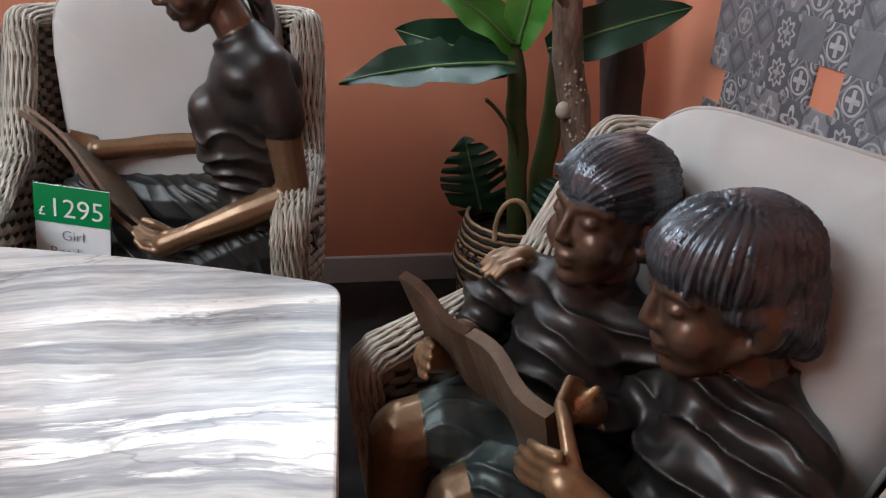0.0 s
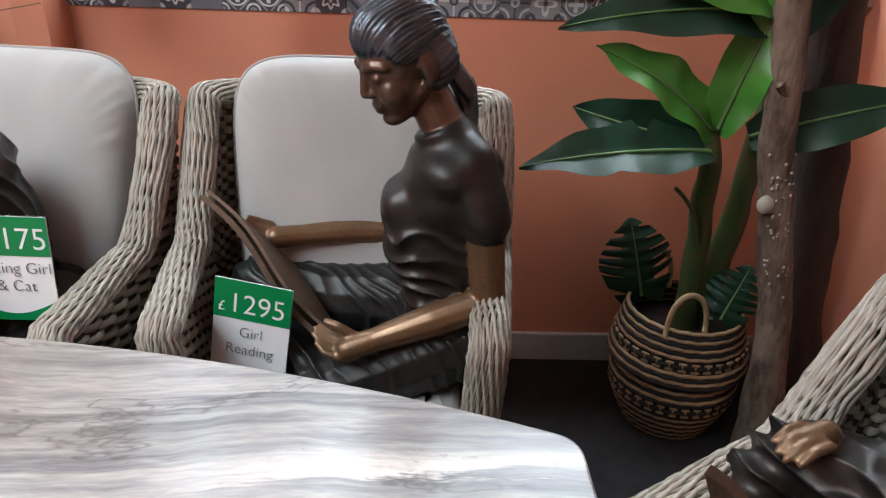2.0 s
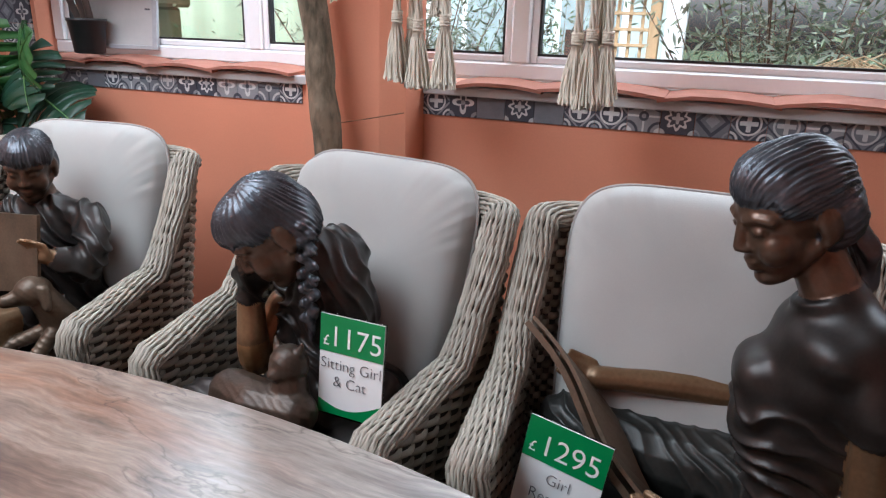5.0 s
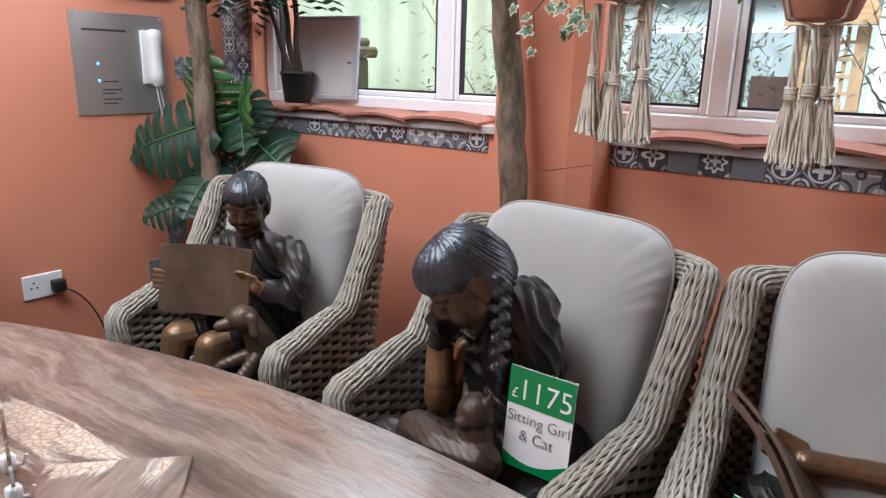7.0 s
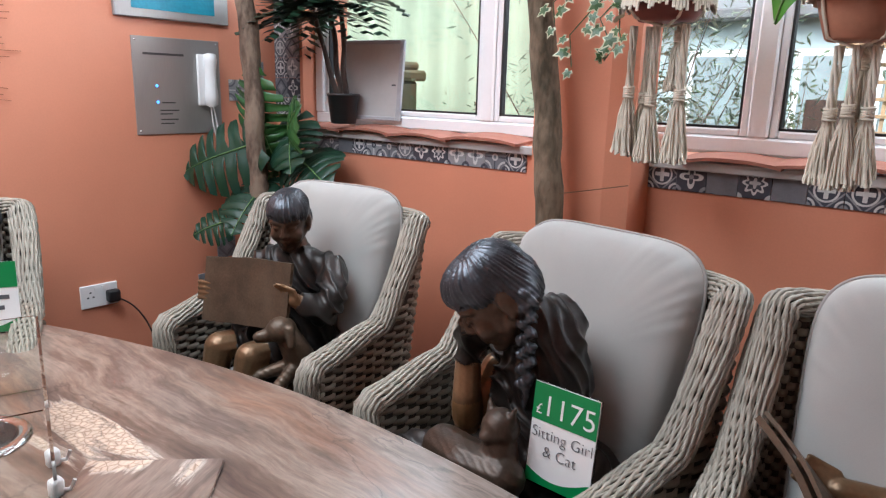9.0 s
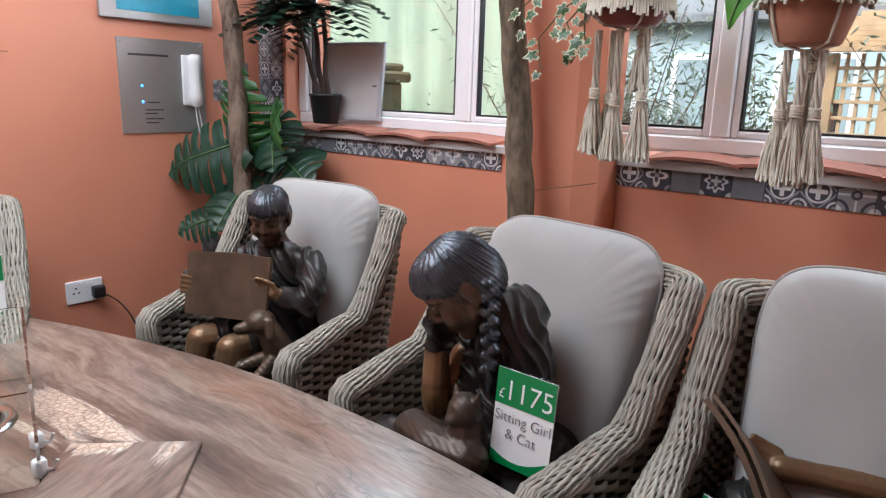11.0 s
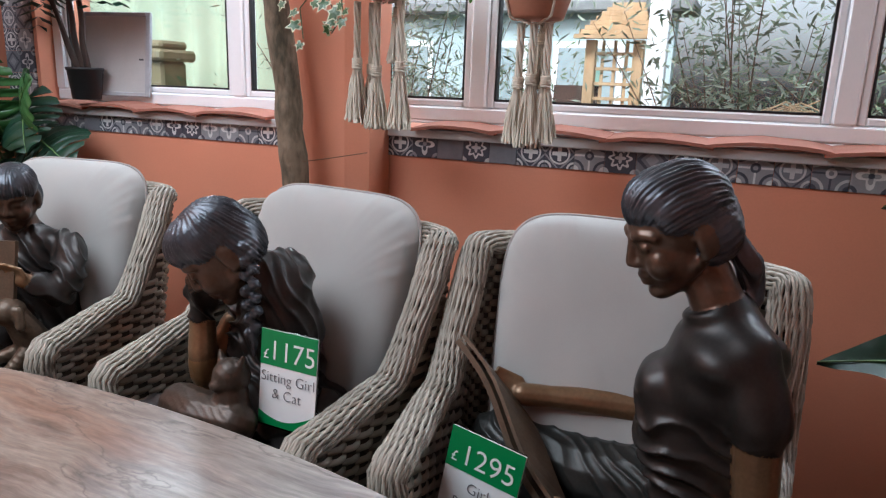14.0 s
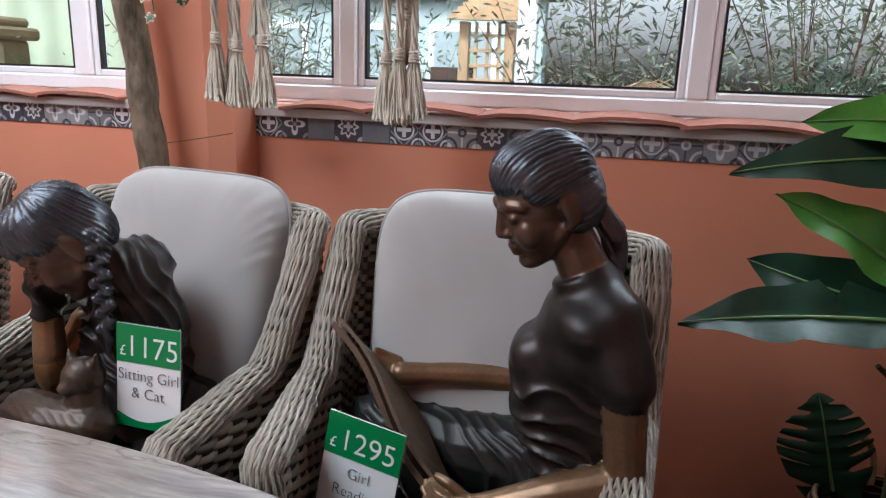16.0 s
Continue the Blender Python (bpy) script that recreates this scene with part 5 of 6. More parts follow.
def price_sign(m, price, lines, label, w=0.148, h=0.215):
    """Upright card in an acrylic holder: local x along the card, y its back, z up."""
    sg = tagged(empty("price_sign", m), label, "price sign", "price signs")
    part("holder", Geo().box((-w / 2 - 0.002, 0.0, 0.0), (w / 2 + 0.002, 0.003, h + 0.002), 0.0005).box((-w / 2 - 0.002, -0.002, -0.003), (w / 2 + 0.002, 0.075, 0.0), 0.0005), ACRYL, sg, "clear acrylic holder", smooth=False)
    part("card", Geo().box((-w / 2, -0.003, 0.002), (w / 2, -0.0005, h), 0.0), SIGN_WHITE, sg, "white printed card", smooth=False)
    part("header", Geo().box((-w / 2, -0.0042, h * 0.635), (w / 2, -0.003, h), 0.0), SIGN_GREEN, sg, "green printed band", smooth=False)
    g = Geo()
    n = 20
    top = [(lerp(-w / 2, w / 2, i / n), -0.004, h * (0.20 - 0.125 * math.sin(math.pi * min(1, 0.12 + 0.9 * i / n)))) for i in range(n + 1)]
    g.grid([q for p in top for q in ((p[0], -0.0042, 0.002), (p[0], -0.0042, p[2]))], n + 1, 2)
    part("footer", g, SIGN_GREEN, sg, "green printed band", smooth=False)

    def write(s, size, x, z, mt, thin=0.0):
        def right(me):
            return max((v.co.x for v in me.vertices), default=0.0)

        span = right(text_mesh(s, size, thin=thin))
        for i, ch in enumerate(s):
            if ch == " ":
                continue
            me = text_mesh(ch, size, thin=thin)
            me.materials.append(mt)
            ob = new("letter", me)
            ob.parent = sg
            ob.matrix_basis = pose(x - span / 2 + right(text_mesh(s[:i + 1], size, thin=thin)) - right(me), -0.0048, z, 90, 0, 0)

    if price:
        write(price, 0.062, 0.008, h * 0.70, SIGN_WHITE, 0.006)
        write("£", 0.03, -w * 0.40, h * 0.70, SIGN_WHITE)
        for i, s in enumerate(lines):
            write(s, 0.033, 0.0, h * (0.47 - 0.17 * i), INK_GREY, 0.018)
    else:
        for i, ww in enumerate((0.10, 0.07)):
            part("print_bar", Geo().box((-ww / 2, -0.0042, h * (0.47 - 0.15 * i)), (ww / 2, -0.003, h * (0.53 - 0.15 * i)), 0), INK_GREY, sg, smooth=False)
    return sg


price_sign(pose(-1.003, 1.245, 0.715, -6, 0, -2), "1175", ["Sitting Girl", "& Cat"], "green and white price sign in acrylic before the plaited girl")
price_sign(pose(-0.590, 1.285, 0.541, -6, 7, -8), "1295", ["Girl", "Reading"], "green and white price sign in acrylic before the reader", w=0.165, h=0.238)
price_sign(pose(-2.67, 0.765, 0.754, -4, 0, 62), "", [], "green and white price sign on the table's end")

# ---- intercom panel, picture, socket on the left wall ----
STEEL = mat("brushed_steel", (0.42, 0.41, 0.395), 0.42, metal=0.75, vary=0.12, scale=3, fine=300, bump=0.1, stretch=(1, 1, 0.05))
ic = tagged(empty("intercom_panel"), "brushed steel wall panel with a white handset", "intercom")
part("plate", Geo().box((LW, 1.515, 1.285), (LW + 0.006, 1.912, 1.685), 0.0015), STEEL, ic, "brushed steel plate", smooth=False)
part("cradle", Geo().box((LW + 0.007, 1.795, 1.405), (LW + 0.022, 1.885, 1.625), 0.008, seg=3), PALE, ic)
hs = Geo().tube([(LW + 0.04, 1.845, z) for z in (1.40, 1.41, 1.45, 1.50, 1.56, 1.60, 1.625, 1.63)], [0.012, 0.026, 0.029, 0.024, 0.024, 0.029, 0.026, 0.012], 12)
part("handset", hs, PALE, ic, "white plastic handset")
for dy in (0.0, 0.012):
    part("cord", Geo().tube(bez((LW + 0.03, 1.845 + dy, 1.40), (LW + 0.03, 1.85 + dy * 2, 1.33), (LW + 0.02, 1.87 + dy, 1.27), 12), 0.0035, 6), PALE, ic)
for y, z in ((1.53, 1.30), (1.53, 1.67), (1.897, 1.30), (1.897, 1.67)):
    part("screw", Geo().ball((LW + 0.006, y, z), (0.003, 0.004, 0.004), nu=8, nv=6), CHROME, ic)
INK_PLATE = mat("engraved_ink", (0.06, 0.06, 0.06), 0.5, bump=0)
part("heading_bar", Geo().box((LW + 0.0055, 1.56, 1.612), (LW + 0.0075, 1.74, 1.621), 0), INK_PLATE, ic, smooth=False)
for i, (y, w) in enumerate(((1.63, 0.06), (1.62, 0.085), (1.62, 0.055), (1.62, 0.08), (1.62, 0.06))):
    z = (1.415, 1.383, 1.368, 1.345, 1.328)[i]
    part("print_bar", Geo().box((LW + 0.0055, y, z), (LW + 0.007, y + w, z + 0.005), 0), INK_PLATE, ic, smooth=False)
for z in (1.42, 1.487):
    part("indicator_light", Geo().ball((LW + 0.007, 1.612, z), (0.003, 0.006, 0.006), nu=10, nv=8), glow("blue_indicator", (0.1, 0.4, 1.0), 2.5), ic, "small blue light")
pic = tagged(empty("framed_picture"), "silver-framed blue picture on the orange wall", "picture")
part("frame", Geo().box((LW, 1.45, 1.755), (LW + 0.02, 1.96, 2.10), 0.004), STEEL, pic, "brushed silver frame", smooth=False)
part("print", Geo().box((LW + 0.0195, 1.52, 1.79), (LW + 0.022, 1.89, 2.06), 0), mat("blue_print", (0.02, 0.30, 0.42), 0.3, vary=0.4, scale=6), pic, "turquoise print", smooth=False)
sk = tagged(empty("wall_socket"), "white double wall socket with black plug", "socket")
part("faceplate", Geo().box((LW, 1.226, 0.588), (LW + 0.01, 1.376, 0.684), 0.003), PALE, sk, smooth=False)
for dy, dz in ((0.028, 0.045), (0.05, 0.045), (0.039, 0.065)):
    part("pin_hole", Geo().box((LW + 0.0095, 1.226 + dy - 0.004, 0.588 + dz - 0.003), (LW + 0.011, 1.226 + dy + 0.004, 0.588 + dz + 0.003), 0), BLACK, sk, smooth=False)
for dy in (0.06, 0.09):
    part("switch", Geo().box((LW + 0.0095, 1.226 + dy - 0.006, 0.66), (LW + 0.0135, 1.226 + dy + 0.006, 0.676), 0.001), PALE, sk, smooth=False)
plug = tagged(empty("power_plug"), "black mains plug with a trailing cable", "plug")
part("plug_body", Geo().box((LW + 0.011, 1.322, 0.604), (LW + 0.05, 1.372, 0.655), 0.009, seg=3), BLACK, plug)
part("cable", Geo().tube(bez((LW + 0.04, 1.372, 0.612), (LW + 0.05, 1.46, 0.56), (LW + 0.05, 1.50, 0.40), 14) + bez((LW + 0.05, 1.50, 0.40), (LW + 0.05, 1.52, 0.2), (LW + 0.06, 1.50, 0.006), 10)[1:], 0.0035, 6), BLACK, plug)
wire = Geo()
for k in range(26):
    z = 1.40 + 0.022 * k
    y1 = 1.07 + 0.035 * math.sin(k * 0.9) + 0.02 * math.sin(k * 2.3) - 0.012 * abs(k - 12) * 0.4
    wire.tube([(LW + 0.006, 0.72, 1.62 + (z - 1.62) * 0.6), (LW + 0.012, 0.9, lerp(1.62, z, 0.9)), (LW + 0.008, y1, z)], 0.0014, 5)
thing("wire_ornament", wire, mat("copper_wire", (0.35, 0.13, 0.07), 0.4, metal=0.8), "fan of thin copper wires on the orange wall", "wall ornament")

# ---- framed board and potted palm on the ledge ----
fb = tagged(empty("framed_board"), "white-framed drawing board leaning on the window", "framed board")
M = pose(-2.605, W + 0.030, Z0 + 0.03, -7, 0, 10) @ Matrix.Diagonal((1.08, 1, 1.13, 1))
fb.matrix_world = M
part("frame", Geo().box((-0.155, -0.008, 0), (-0.135, 0.008, 0.30), 0.002).box((0.135, -0.008, 0), (0.155, 0.008, 0.30), 0.002).box((-0.135, -0.008, 0), (0.135, 0.008, 0.015), 0.002).box((-0.135, -0.008, 0.285), (0.135, 0.008, 0.30), 0.002), mat("grey_frame", (0.45, 0.47, 0.5), 0.4), fb, smooth=False)
part("sheet", Geo().box((-0.135, -0.002, 0.015), (0.135, 0.004, 0.285), 0), mat("printed_paper", (0.52, 0.52, 0.51), 0.6, vary=0.08, scale=14), fb, smooth=False)
for a, b, c, d in ((0.105, 0.13, 0.125, 0.133),):
    part("print_bar", Geo().box((a, -0.003, b), (c, -0.0015, d + 0.003), 0), INK_GREY, fb, smooth=False)

LEAF_DARK = mat("dark_green_leaf", (0.014, 0.042, 0.017), 0.38, spec=0.28, vary=0.45, scale=14, fine=80, bump=0.15, color2=(0.015, 0.045, 0.03))
LEAF_BRIGHT = mat("bright_green_leaf", (0.075, 0.26, 0.03), 0.35, vary=0.4, scale=12, fine=80, bump=0.12, color2=(0.05, 0.19, 0.025))
LEAF_BLUE = mat("blue_green_leaf", (0.018, 0.05, 0.028), 0.36, spec=0.32, vary=0.4, scale=14, fine=80, bump=0.15)
LEAF_MID = mat("mid_green_leaf", (0.035, 0.12, 0.03), 0.36, vary=0.4, scale=14, fine=80, bump=0.15)
LEAF_RIB = mat("pale_leaf_rib", (0.12, 0.22, 0.07), 0.45, vary=0.2)
STEM = mat("green_stem", (0.03, 0.085, 0.02), 0.4, vary=0.5, scale=20, color2=(0.08, 0.07, 0.03))
BARK = mat("brown_bark", (0.215, 0.155, 0.11), 0.85, scale=16, fine=70, bump=1.0, depth=0.014, stretch=(1, 1, 0.4), color2=(0.07, 0.042, 0.028), span=(0.6, 0.9))
BARK_DARK = mat("dark_bark", (0.075, 0.048, 0.038), 0.85, vary=0.6, scale=6, fine=40, bump=0.9, depth=0.012, stretch=(1, 1, 0.25))
BARK_GREEN = mat("mossy_bark", (0.20, 0.145, 0.095), 0.85, scale=18, fine=70, bump=1.0, depth=0.014, color2=(0.06, 0.045, 0.025), stretch=(1, 1, 0.4), span=(0.6, 0.9))
LICHEN = mat("pale_lichen", (0.5, 0.45, 0.36), 0.9, vary=0.3, bump=0.4)
SOIL = mat("dark_soil", (0.03, 0.022, 0.018), 0.95, vary=0.5, scale=30, fine=200, bump=0.8)


def paddle_leaf(base, tip, width, sag=0.04, face=(0, -0.4, 1), fold=0.25, wave=0.012, seed=0, n=18, m=9, roll=0.0, notch=()):
    """A long broad leaf with a keeled midrib, waved edges and a rib along it."""
    b, t = Vector(base), Vector(tip)
    along = (t - b)
    L = along.length
    along.normalize()
    f = Vector(face).normalized()
    side = along.cross(f).normalized()
    f = side.cross(along).normalized()
    side = (Matrix.Rotation(roll, 3, along) @ side)
    f = (Matrix.Rotation(roll, 3, along) @ f)
    g, pts, rib = Geo(), [], []
    for i in range(n):
        a = i / (n - 1)
        w = width / 2 * (math.sin(math.pi * min(1, a * 0.93 + 0.07) ** 0.8) ** 0.75 if a < 1 else 0.0)
        mid = b + along * (a * L) + f * (sag * 4 * a * (1 - a) - 0.25 * sag * a * a) + Vector((0, 0, -0.3 * sag * a * a))
        rib.append(mid + f * 0.003)
        for j in range(m):
            s = 2 * j / (m - 1) - 1
            wv = wave * abs(s) * math.sin(a * 17 + seed + (2 if s > 0 else 0)) + 0.004 * math.sin(a * 70) * (1 - abs(s)) * 0.6
            ww = w
            for na, ns, nd in notch:
                if (s > 0) == (ns > 0):
                    ww *= 1 - nd * math.exp(-((a - na) / 0.02) ** 2)
            pts.append(mid + side * s * ww + f * (abs(s) * ww * fold + wv))
    g.grid(pts, n, m)
    g.tube(rib, [lerp(0.006, 0.0015, i / (n - 1)) for i in range(n)], 6, mi=1)
    return g


def split_leaf(centre, tip, normal, size, lobes=6, depth=0.6, seed=0):
    """A heart-shaped leaf cut into curved fingers from its edge towards the midrib."""
    c, d, nn = Vector(centre), Vector(tip).normalized(), Vector(normal).normalized()
    s = d.cross(nn).normalized()
    nn = s.cross(d).normalized()
    g, na, nt = Geo(), 84, 6
    for sg in (-1, 1):
        pts = []
        for i in range(na):
            a = i / (na - 1)
            wide = size * 0.47 * max(0.0, math.sin(math.pi * (a * 0.96 + 0.04) ** 0.72)) ** 0.62
            ph = (a * lobes + 0.22 * sg + 0.1 * math.sin(seed + a * 9)) % 1.0
            cut = depth * math.exp(-((ph - 0.5) / 0.125) ** 4) if 0.08 < a < 0.93 else 0.0
            w = wide * (1 - cut)
            for k in range(nt):
                t = k / (nt - 1)
                y = w * t
                back = -0.42 * size * max(0, 0.22 - a) * 4.0 * t * 0.5
                x = (a - 0.38) * size * 1.05 + 0.22 * y * (1 - a) + back
                z = 0.22 * y - 1.15 / size * y * y - 0.35 / size * max(0, a - 0.4) ** 2 * size * size + 0.006 * math.sin(a * 40 + seed) * t
                pts.append(c + d * x + s * (y * sg) + nn * z)
        g.grid(pts, na, nt)
    g.tube([c + d * ((a - 0.38) * size * 1.05) + nn * (0.003 - 0.35 * size * max(0, a - 0.4) ** 2) for a in [q / 10 for q in range(11)]], [lerp(0.005, 0.0012, q / 10) for q in range(11)], 5, mi=1)
    return g


def trunk(path, radii, seed, n=14, sub=7):
    """A knotty stem through the given points."""
    P, Rr = [], []
    for (a, b), (r0, r1) in zip(zip(path, path[1:]), zip(radii, radii[1:])):
        for i in range(sub):
            t = i / sub
            q = Vector(a).lerp(Vector(b), t)
            q += Vector((noise.noise(q * 6 + Vector((seed, 0, 0))), noise.noise(q * 6 + Vector((0, seed, 0))), 0)) * 0.014
            P.append(q)
            Rr.append(lerp(r0, r1, t) * (1 + 0.14 * noise.noise(q * 13 + Vector((seed, seed, 0)))))
    P.append(Vector(path[-1]))
    Rr.append(radii[-1])
    return Geo().tube(P, Rr, n)


def plant(name, label, category="plant"):
    return tagged(empty(name), label, category)


pl = plant("potted_palm", "small palm in a black pot on the ledge")
part("pot", Geo().lathe((-2.68, W - 0.045, Z0 + 0.012), [(0.0, 0.0), (0.052, 0.0), (0.055, 0.004), (0.068, 0.115), (0.072, 0.118), (0.072, 0.128), (0.064, 0.128), (0.06, 0.10), (0.0, 0.098)], 28), BLACK, pl, "black plastic pot")
rnd = random.Random(12)
for k, (dx, top) in enumerate(((-0.035, 1.80), (0.0, 1.86), (0.03, 1.83))):
    p0, p1 = Vector((-2.68 + dx * 0.6, W - 0.045, Z0 + 0.10)), Vector((-2.72 + dx * 2.6, W - 0.09, top))
    part("stem", trunk([p0, p0.lerp(p1, 0.5) + Vector((dx * 0.2, 0, 0)), p1], [0.014, 0.011, 0.009], k * 7.0, n=8), BARK_DARK, pl)
    fr = Geo()
    for q in range(13):
        a = q * 2.4 + k
        way = Vector((math.cos(a), math.sin(a) * 0.5 - 0.35, rnd.uniform(-0.25, 0.35))).normalized()
        ln = rnd.uniform(0.20, 0.32)
        for w in range(9):
            t = (w + 1) / 9
            root = p1 + way * ln * t + Vector((0, 0, 0.05 * math.sin(math.pi * t) - 0.03 * t))
            for sg in (-1, 1):
                sd = way.cross(Vector((0, 0, 1))).normalized() * sg
                tip = root + (sd * 0.8 + way * 0.5).normalized() * 0.125 * math.sin(math.pi * min(0.95, 0.2 + t * 0.7)) + Vector((0, 0, -0.015))
                nrm = Vector((0, 0, 1)).cross(tip - root).normalized() * 0.023
                fr.add([root, root.lerp(tip, 0.5) + nrm, tip, root.lerp(tip, 0.5) - nrm], [(0, 1, 2, 3)])
    part("fronds", fr, LEAF_DARK, pl, "dark green fronds", smooth=False)

# corner plant with split leaves, and its tall bare stem
pl = plant("split_leaf_plant", "tall split-leaf plant with glossy leaves in the corner")
SPL = [((-3.02, 1.80, 1.21), (-0.75, -0.45, -0.30), (0.45, -0.8, 0.45), 0.44), ((-2.95, 1.92, 1.36), (0.30, -0.3, 0.95), (0.3, -0.95, 0.2), 0.40),
       ((-2.80, 1.97, 1.31), (0.60, -0.4, 0.5), (0.1, -0.9, 0.4), 0.36), ((-2.72, 2.0, 1.17), (0.85, -0.35, -0.15), (0.2, -0.7, 0.7), 0.40),
       ((-3.04, 1.76, 0.90), (-0.6, -0.6, -0.3), (0.5, -0.6, 0.6), 0.23), ((-2.90, 1.96, 1.20), (0.2, -0.5, 0.7), (0.5, -0.8, 0.3), 0.30),
       ((-2.88, 1.84, 1.03), (0.2, -0.7, -0.5), (0.4, -0.75, 0.5), 0.36), ((-2.80, 1.98, 1.28), (0.5, -0.5, -0.5), (0.3, -0.9, 0.3), 0.34)]
for k, (c, d, nn, size) in enumerate(SPL):
    leaf = part("leaf", split_leaf(c, d, nn, size * 0.86, 7, 0.9, k), [LEAF_BLUE if k in (3, 6) else LEAF_MID if k in (1, 2, 5) else LEAF_DARK, LEAF_RIB], pl)
    cc = Vector(c) - Vector(d).normalized() * size * 0.25
    part("stalk", Geo().tube(bez((-2.93, 2.02, 0.55), (-2.95 + (cc.x + 2.95) * 0.3, 2.04, cc.z * 0.8 + 0.15), cc, 12), 0.007, 6), STEM, pl)
part("nursery_pot", Geo().lathe((-2.93, 2.02, 0.0), [(0.0, 0.0), (0.11, 0.0), (0.14, 0.30), (0.146, 0.30), (0.146, 0.32), (0.13, 0.32), (0.125, 0.28), (0.0, 0.28)], 28), BLACK, pl)
part("cane", trunk([(-2.93, 2.02, 0.28), (-2.94, 2.03, 0.6)], [0.02, 0.015], 3.0, n=8), STEM, pl)
tk = plant("tree_stem", "bare brown tree stem standing in the corner", "tree")
part("trunk", trunk([(-2.86, 1.88, 0.0), (-2.875, 1.88, 0.6), (-2.89, 1.88, 1.1), (-2.91, 1.88, 1.45), (-2.96, 1.88, 1.85), (-3.0, 1.9, 2.95)], [0.052, 0.046, 0.044, 0.042, 0.040, 0.034], 5.0), BARK, tk)
tk = plant("tree_stem", "mossy brown tree stem beside the orange column", "tree")
part("trunk", trunk([(-1.44, 1.95, 0.0), (-1.46, 1.95, 0.7), (-1.478, 1.95, 1.13), (-1.51, 1.95, 1.43), (-1.548, 1.95, 1.77), (-1.60, 1.97, 2.95)], [0.054, 0.047, 0.043, 0.041, 0.039, 0.034], 9.0), BARK_GREEN, tk)
part("tie_wire", Geo().tube([(-1.47, 1.905, 1.20), (-1.38, 2.0, 1.215), (-1.28, 2.06, 1.235)], 0.0016, 5), mat("rusty_wire", (0.2, 0.1, 0.05), 0.6), tk)

# ---- basket with banana-leaf plant ----
STRAW = mat("pale_straw", (0.42, 0.28, 0.15), 0.8, vary=0.35, scale=30, fine=300, bump=0.5)
STRAW_DARK = mat("black_straw", (0.022, 0.018, 0.016), 0.8, vary=0.3, bump=0.5)
BX, BY = 0.605, 1.895
bs = plant("plant_basket", "striped straw belly basket with two handles", "basket")


def basket_r(z):
    if z < 0.26:
        return 0.15 + 0.075 * math.sin(math.pi / 2 * min(1, z / 0.2)) - 0.02 * max(0, (z - 0.2) / 0.06)
    return 0.245 - 0.05 * ((z - 0.26) / 0.19) ** 1.1


body, coils_p, coils_d = Geo(), Geo(), Geo()
body.lathe((BX, BY, 0.002), [(0.0, 0.0), (0.13, 0.0)] + [(basket_r(z) - 0.006, z) for z in [0.01 + 0.0122 * i for i in range(37)]], 40)
for i in range(33):
    z = 0.012 + i * 0.0135
    ring = [(BX + basket_r(z) * math.cos(w), BY + basket_r(z) * math.sin(w), z + 0.002 * math.sin(w * 23 + i)) for w in [2 * math.pi * k / 64 for k in range(64)]]
    band = i in (10, 11, 12, 23, 24, 25)
    if not band:
        (coils_p if i % 2 == 0 else coils_d).tube(ring, 0.0072, 6, closed=True)
    elif i in (11, 24):
        coils_d.tube(ring, 0.0085, 6, closed=True)
for z0 in (0.012 + 11 * 0.0135, 0.012 + 24 * 0.0135):
    for k in range(34):
        w = 2 * math.pi * k / 34
        r = basket_r(z0) + 0.003
        turn = Matrix.Rotation(w, 3, "Z")
        for dz in (-0.013, 0.013):
            coils_p.box(Vector((BX + r * math.cos(w), BY + r * math.sin(w), z0 + dz)) - Vector((0.004, 0.013, 0.0035)), Vector((BX + r * math.cos(w), BY + r * math.sin(w), z0 + dz)) + Vector((0.004, 0.013, 0.0035)), 0.001, turn)
        coils_p.box(Vector((BX + r * math.cos(w), BY + r * math.sin(w), z0)) - Vector((0.004, 0.0035, 0.012)), Vector((BX + r * math.cos(w), BY + r * math.sin(w), z0)) + Vector((0.004, 0.0035, 0.012)), 0.001, turn)
part("body", body, STRAW_DARK, bs)
part("straw_weave", coils_p, STRAW, bs, "pale straw coils")
part("black_weave", coils_d, STRAW_DARK, bs, "black straw coils")
for sy in (-1, 1):
    hy = BY + sy * 0.18
    arch = [(BX - 0.065 * math.cos(math.pi * k / 14) - 0.06, hy, 0.43 + 0.145 * math.sin(math.pi * k / 14) ** 0.7) for k in range(15)]
    part("handle", Geo().tube(arch, 0.0095, 8), STRAW, bs, "plaited straw handle")
bs.matrix_world = Matrix.Translation((BX, BY, 0)) @ Matrix.Diagonal((0.87, 0.87, 0.93, 1)) @ Matrix.Translation((-BX, -BY, 0))
pl = plant("banana_leaf_plant", "potted plant with broad green leaves in the basket")
part("soil", Geo().lathe((BX, BY, 0.33), [(0.0, 0.02), (0.09, 0.015), (0.168, 0.0)], 24), SOIL, pl)
part("trunk", trunk([(0.605, 1.88, 0.34), (0.575, 1.83, 0.65), (0.53, 1.76, 0.90), (0.52, 1.75, 1.02)], [0.036, 0.033, 0.03, 0.022], 2.0, n=12), STEM, pl, "green banded stem")
part("trunk", trunk([(0.67, 1.92, 0.34), (0.68, 1.88, 0.65), (0.68, 1.82, 1.0), (0.70, 1.82, 1.35)], [0.04, 0.036, 0.03, 0.022], 8.0, n=12), STEM, pl, "green banded stem")
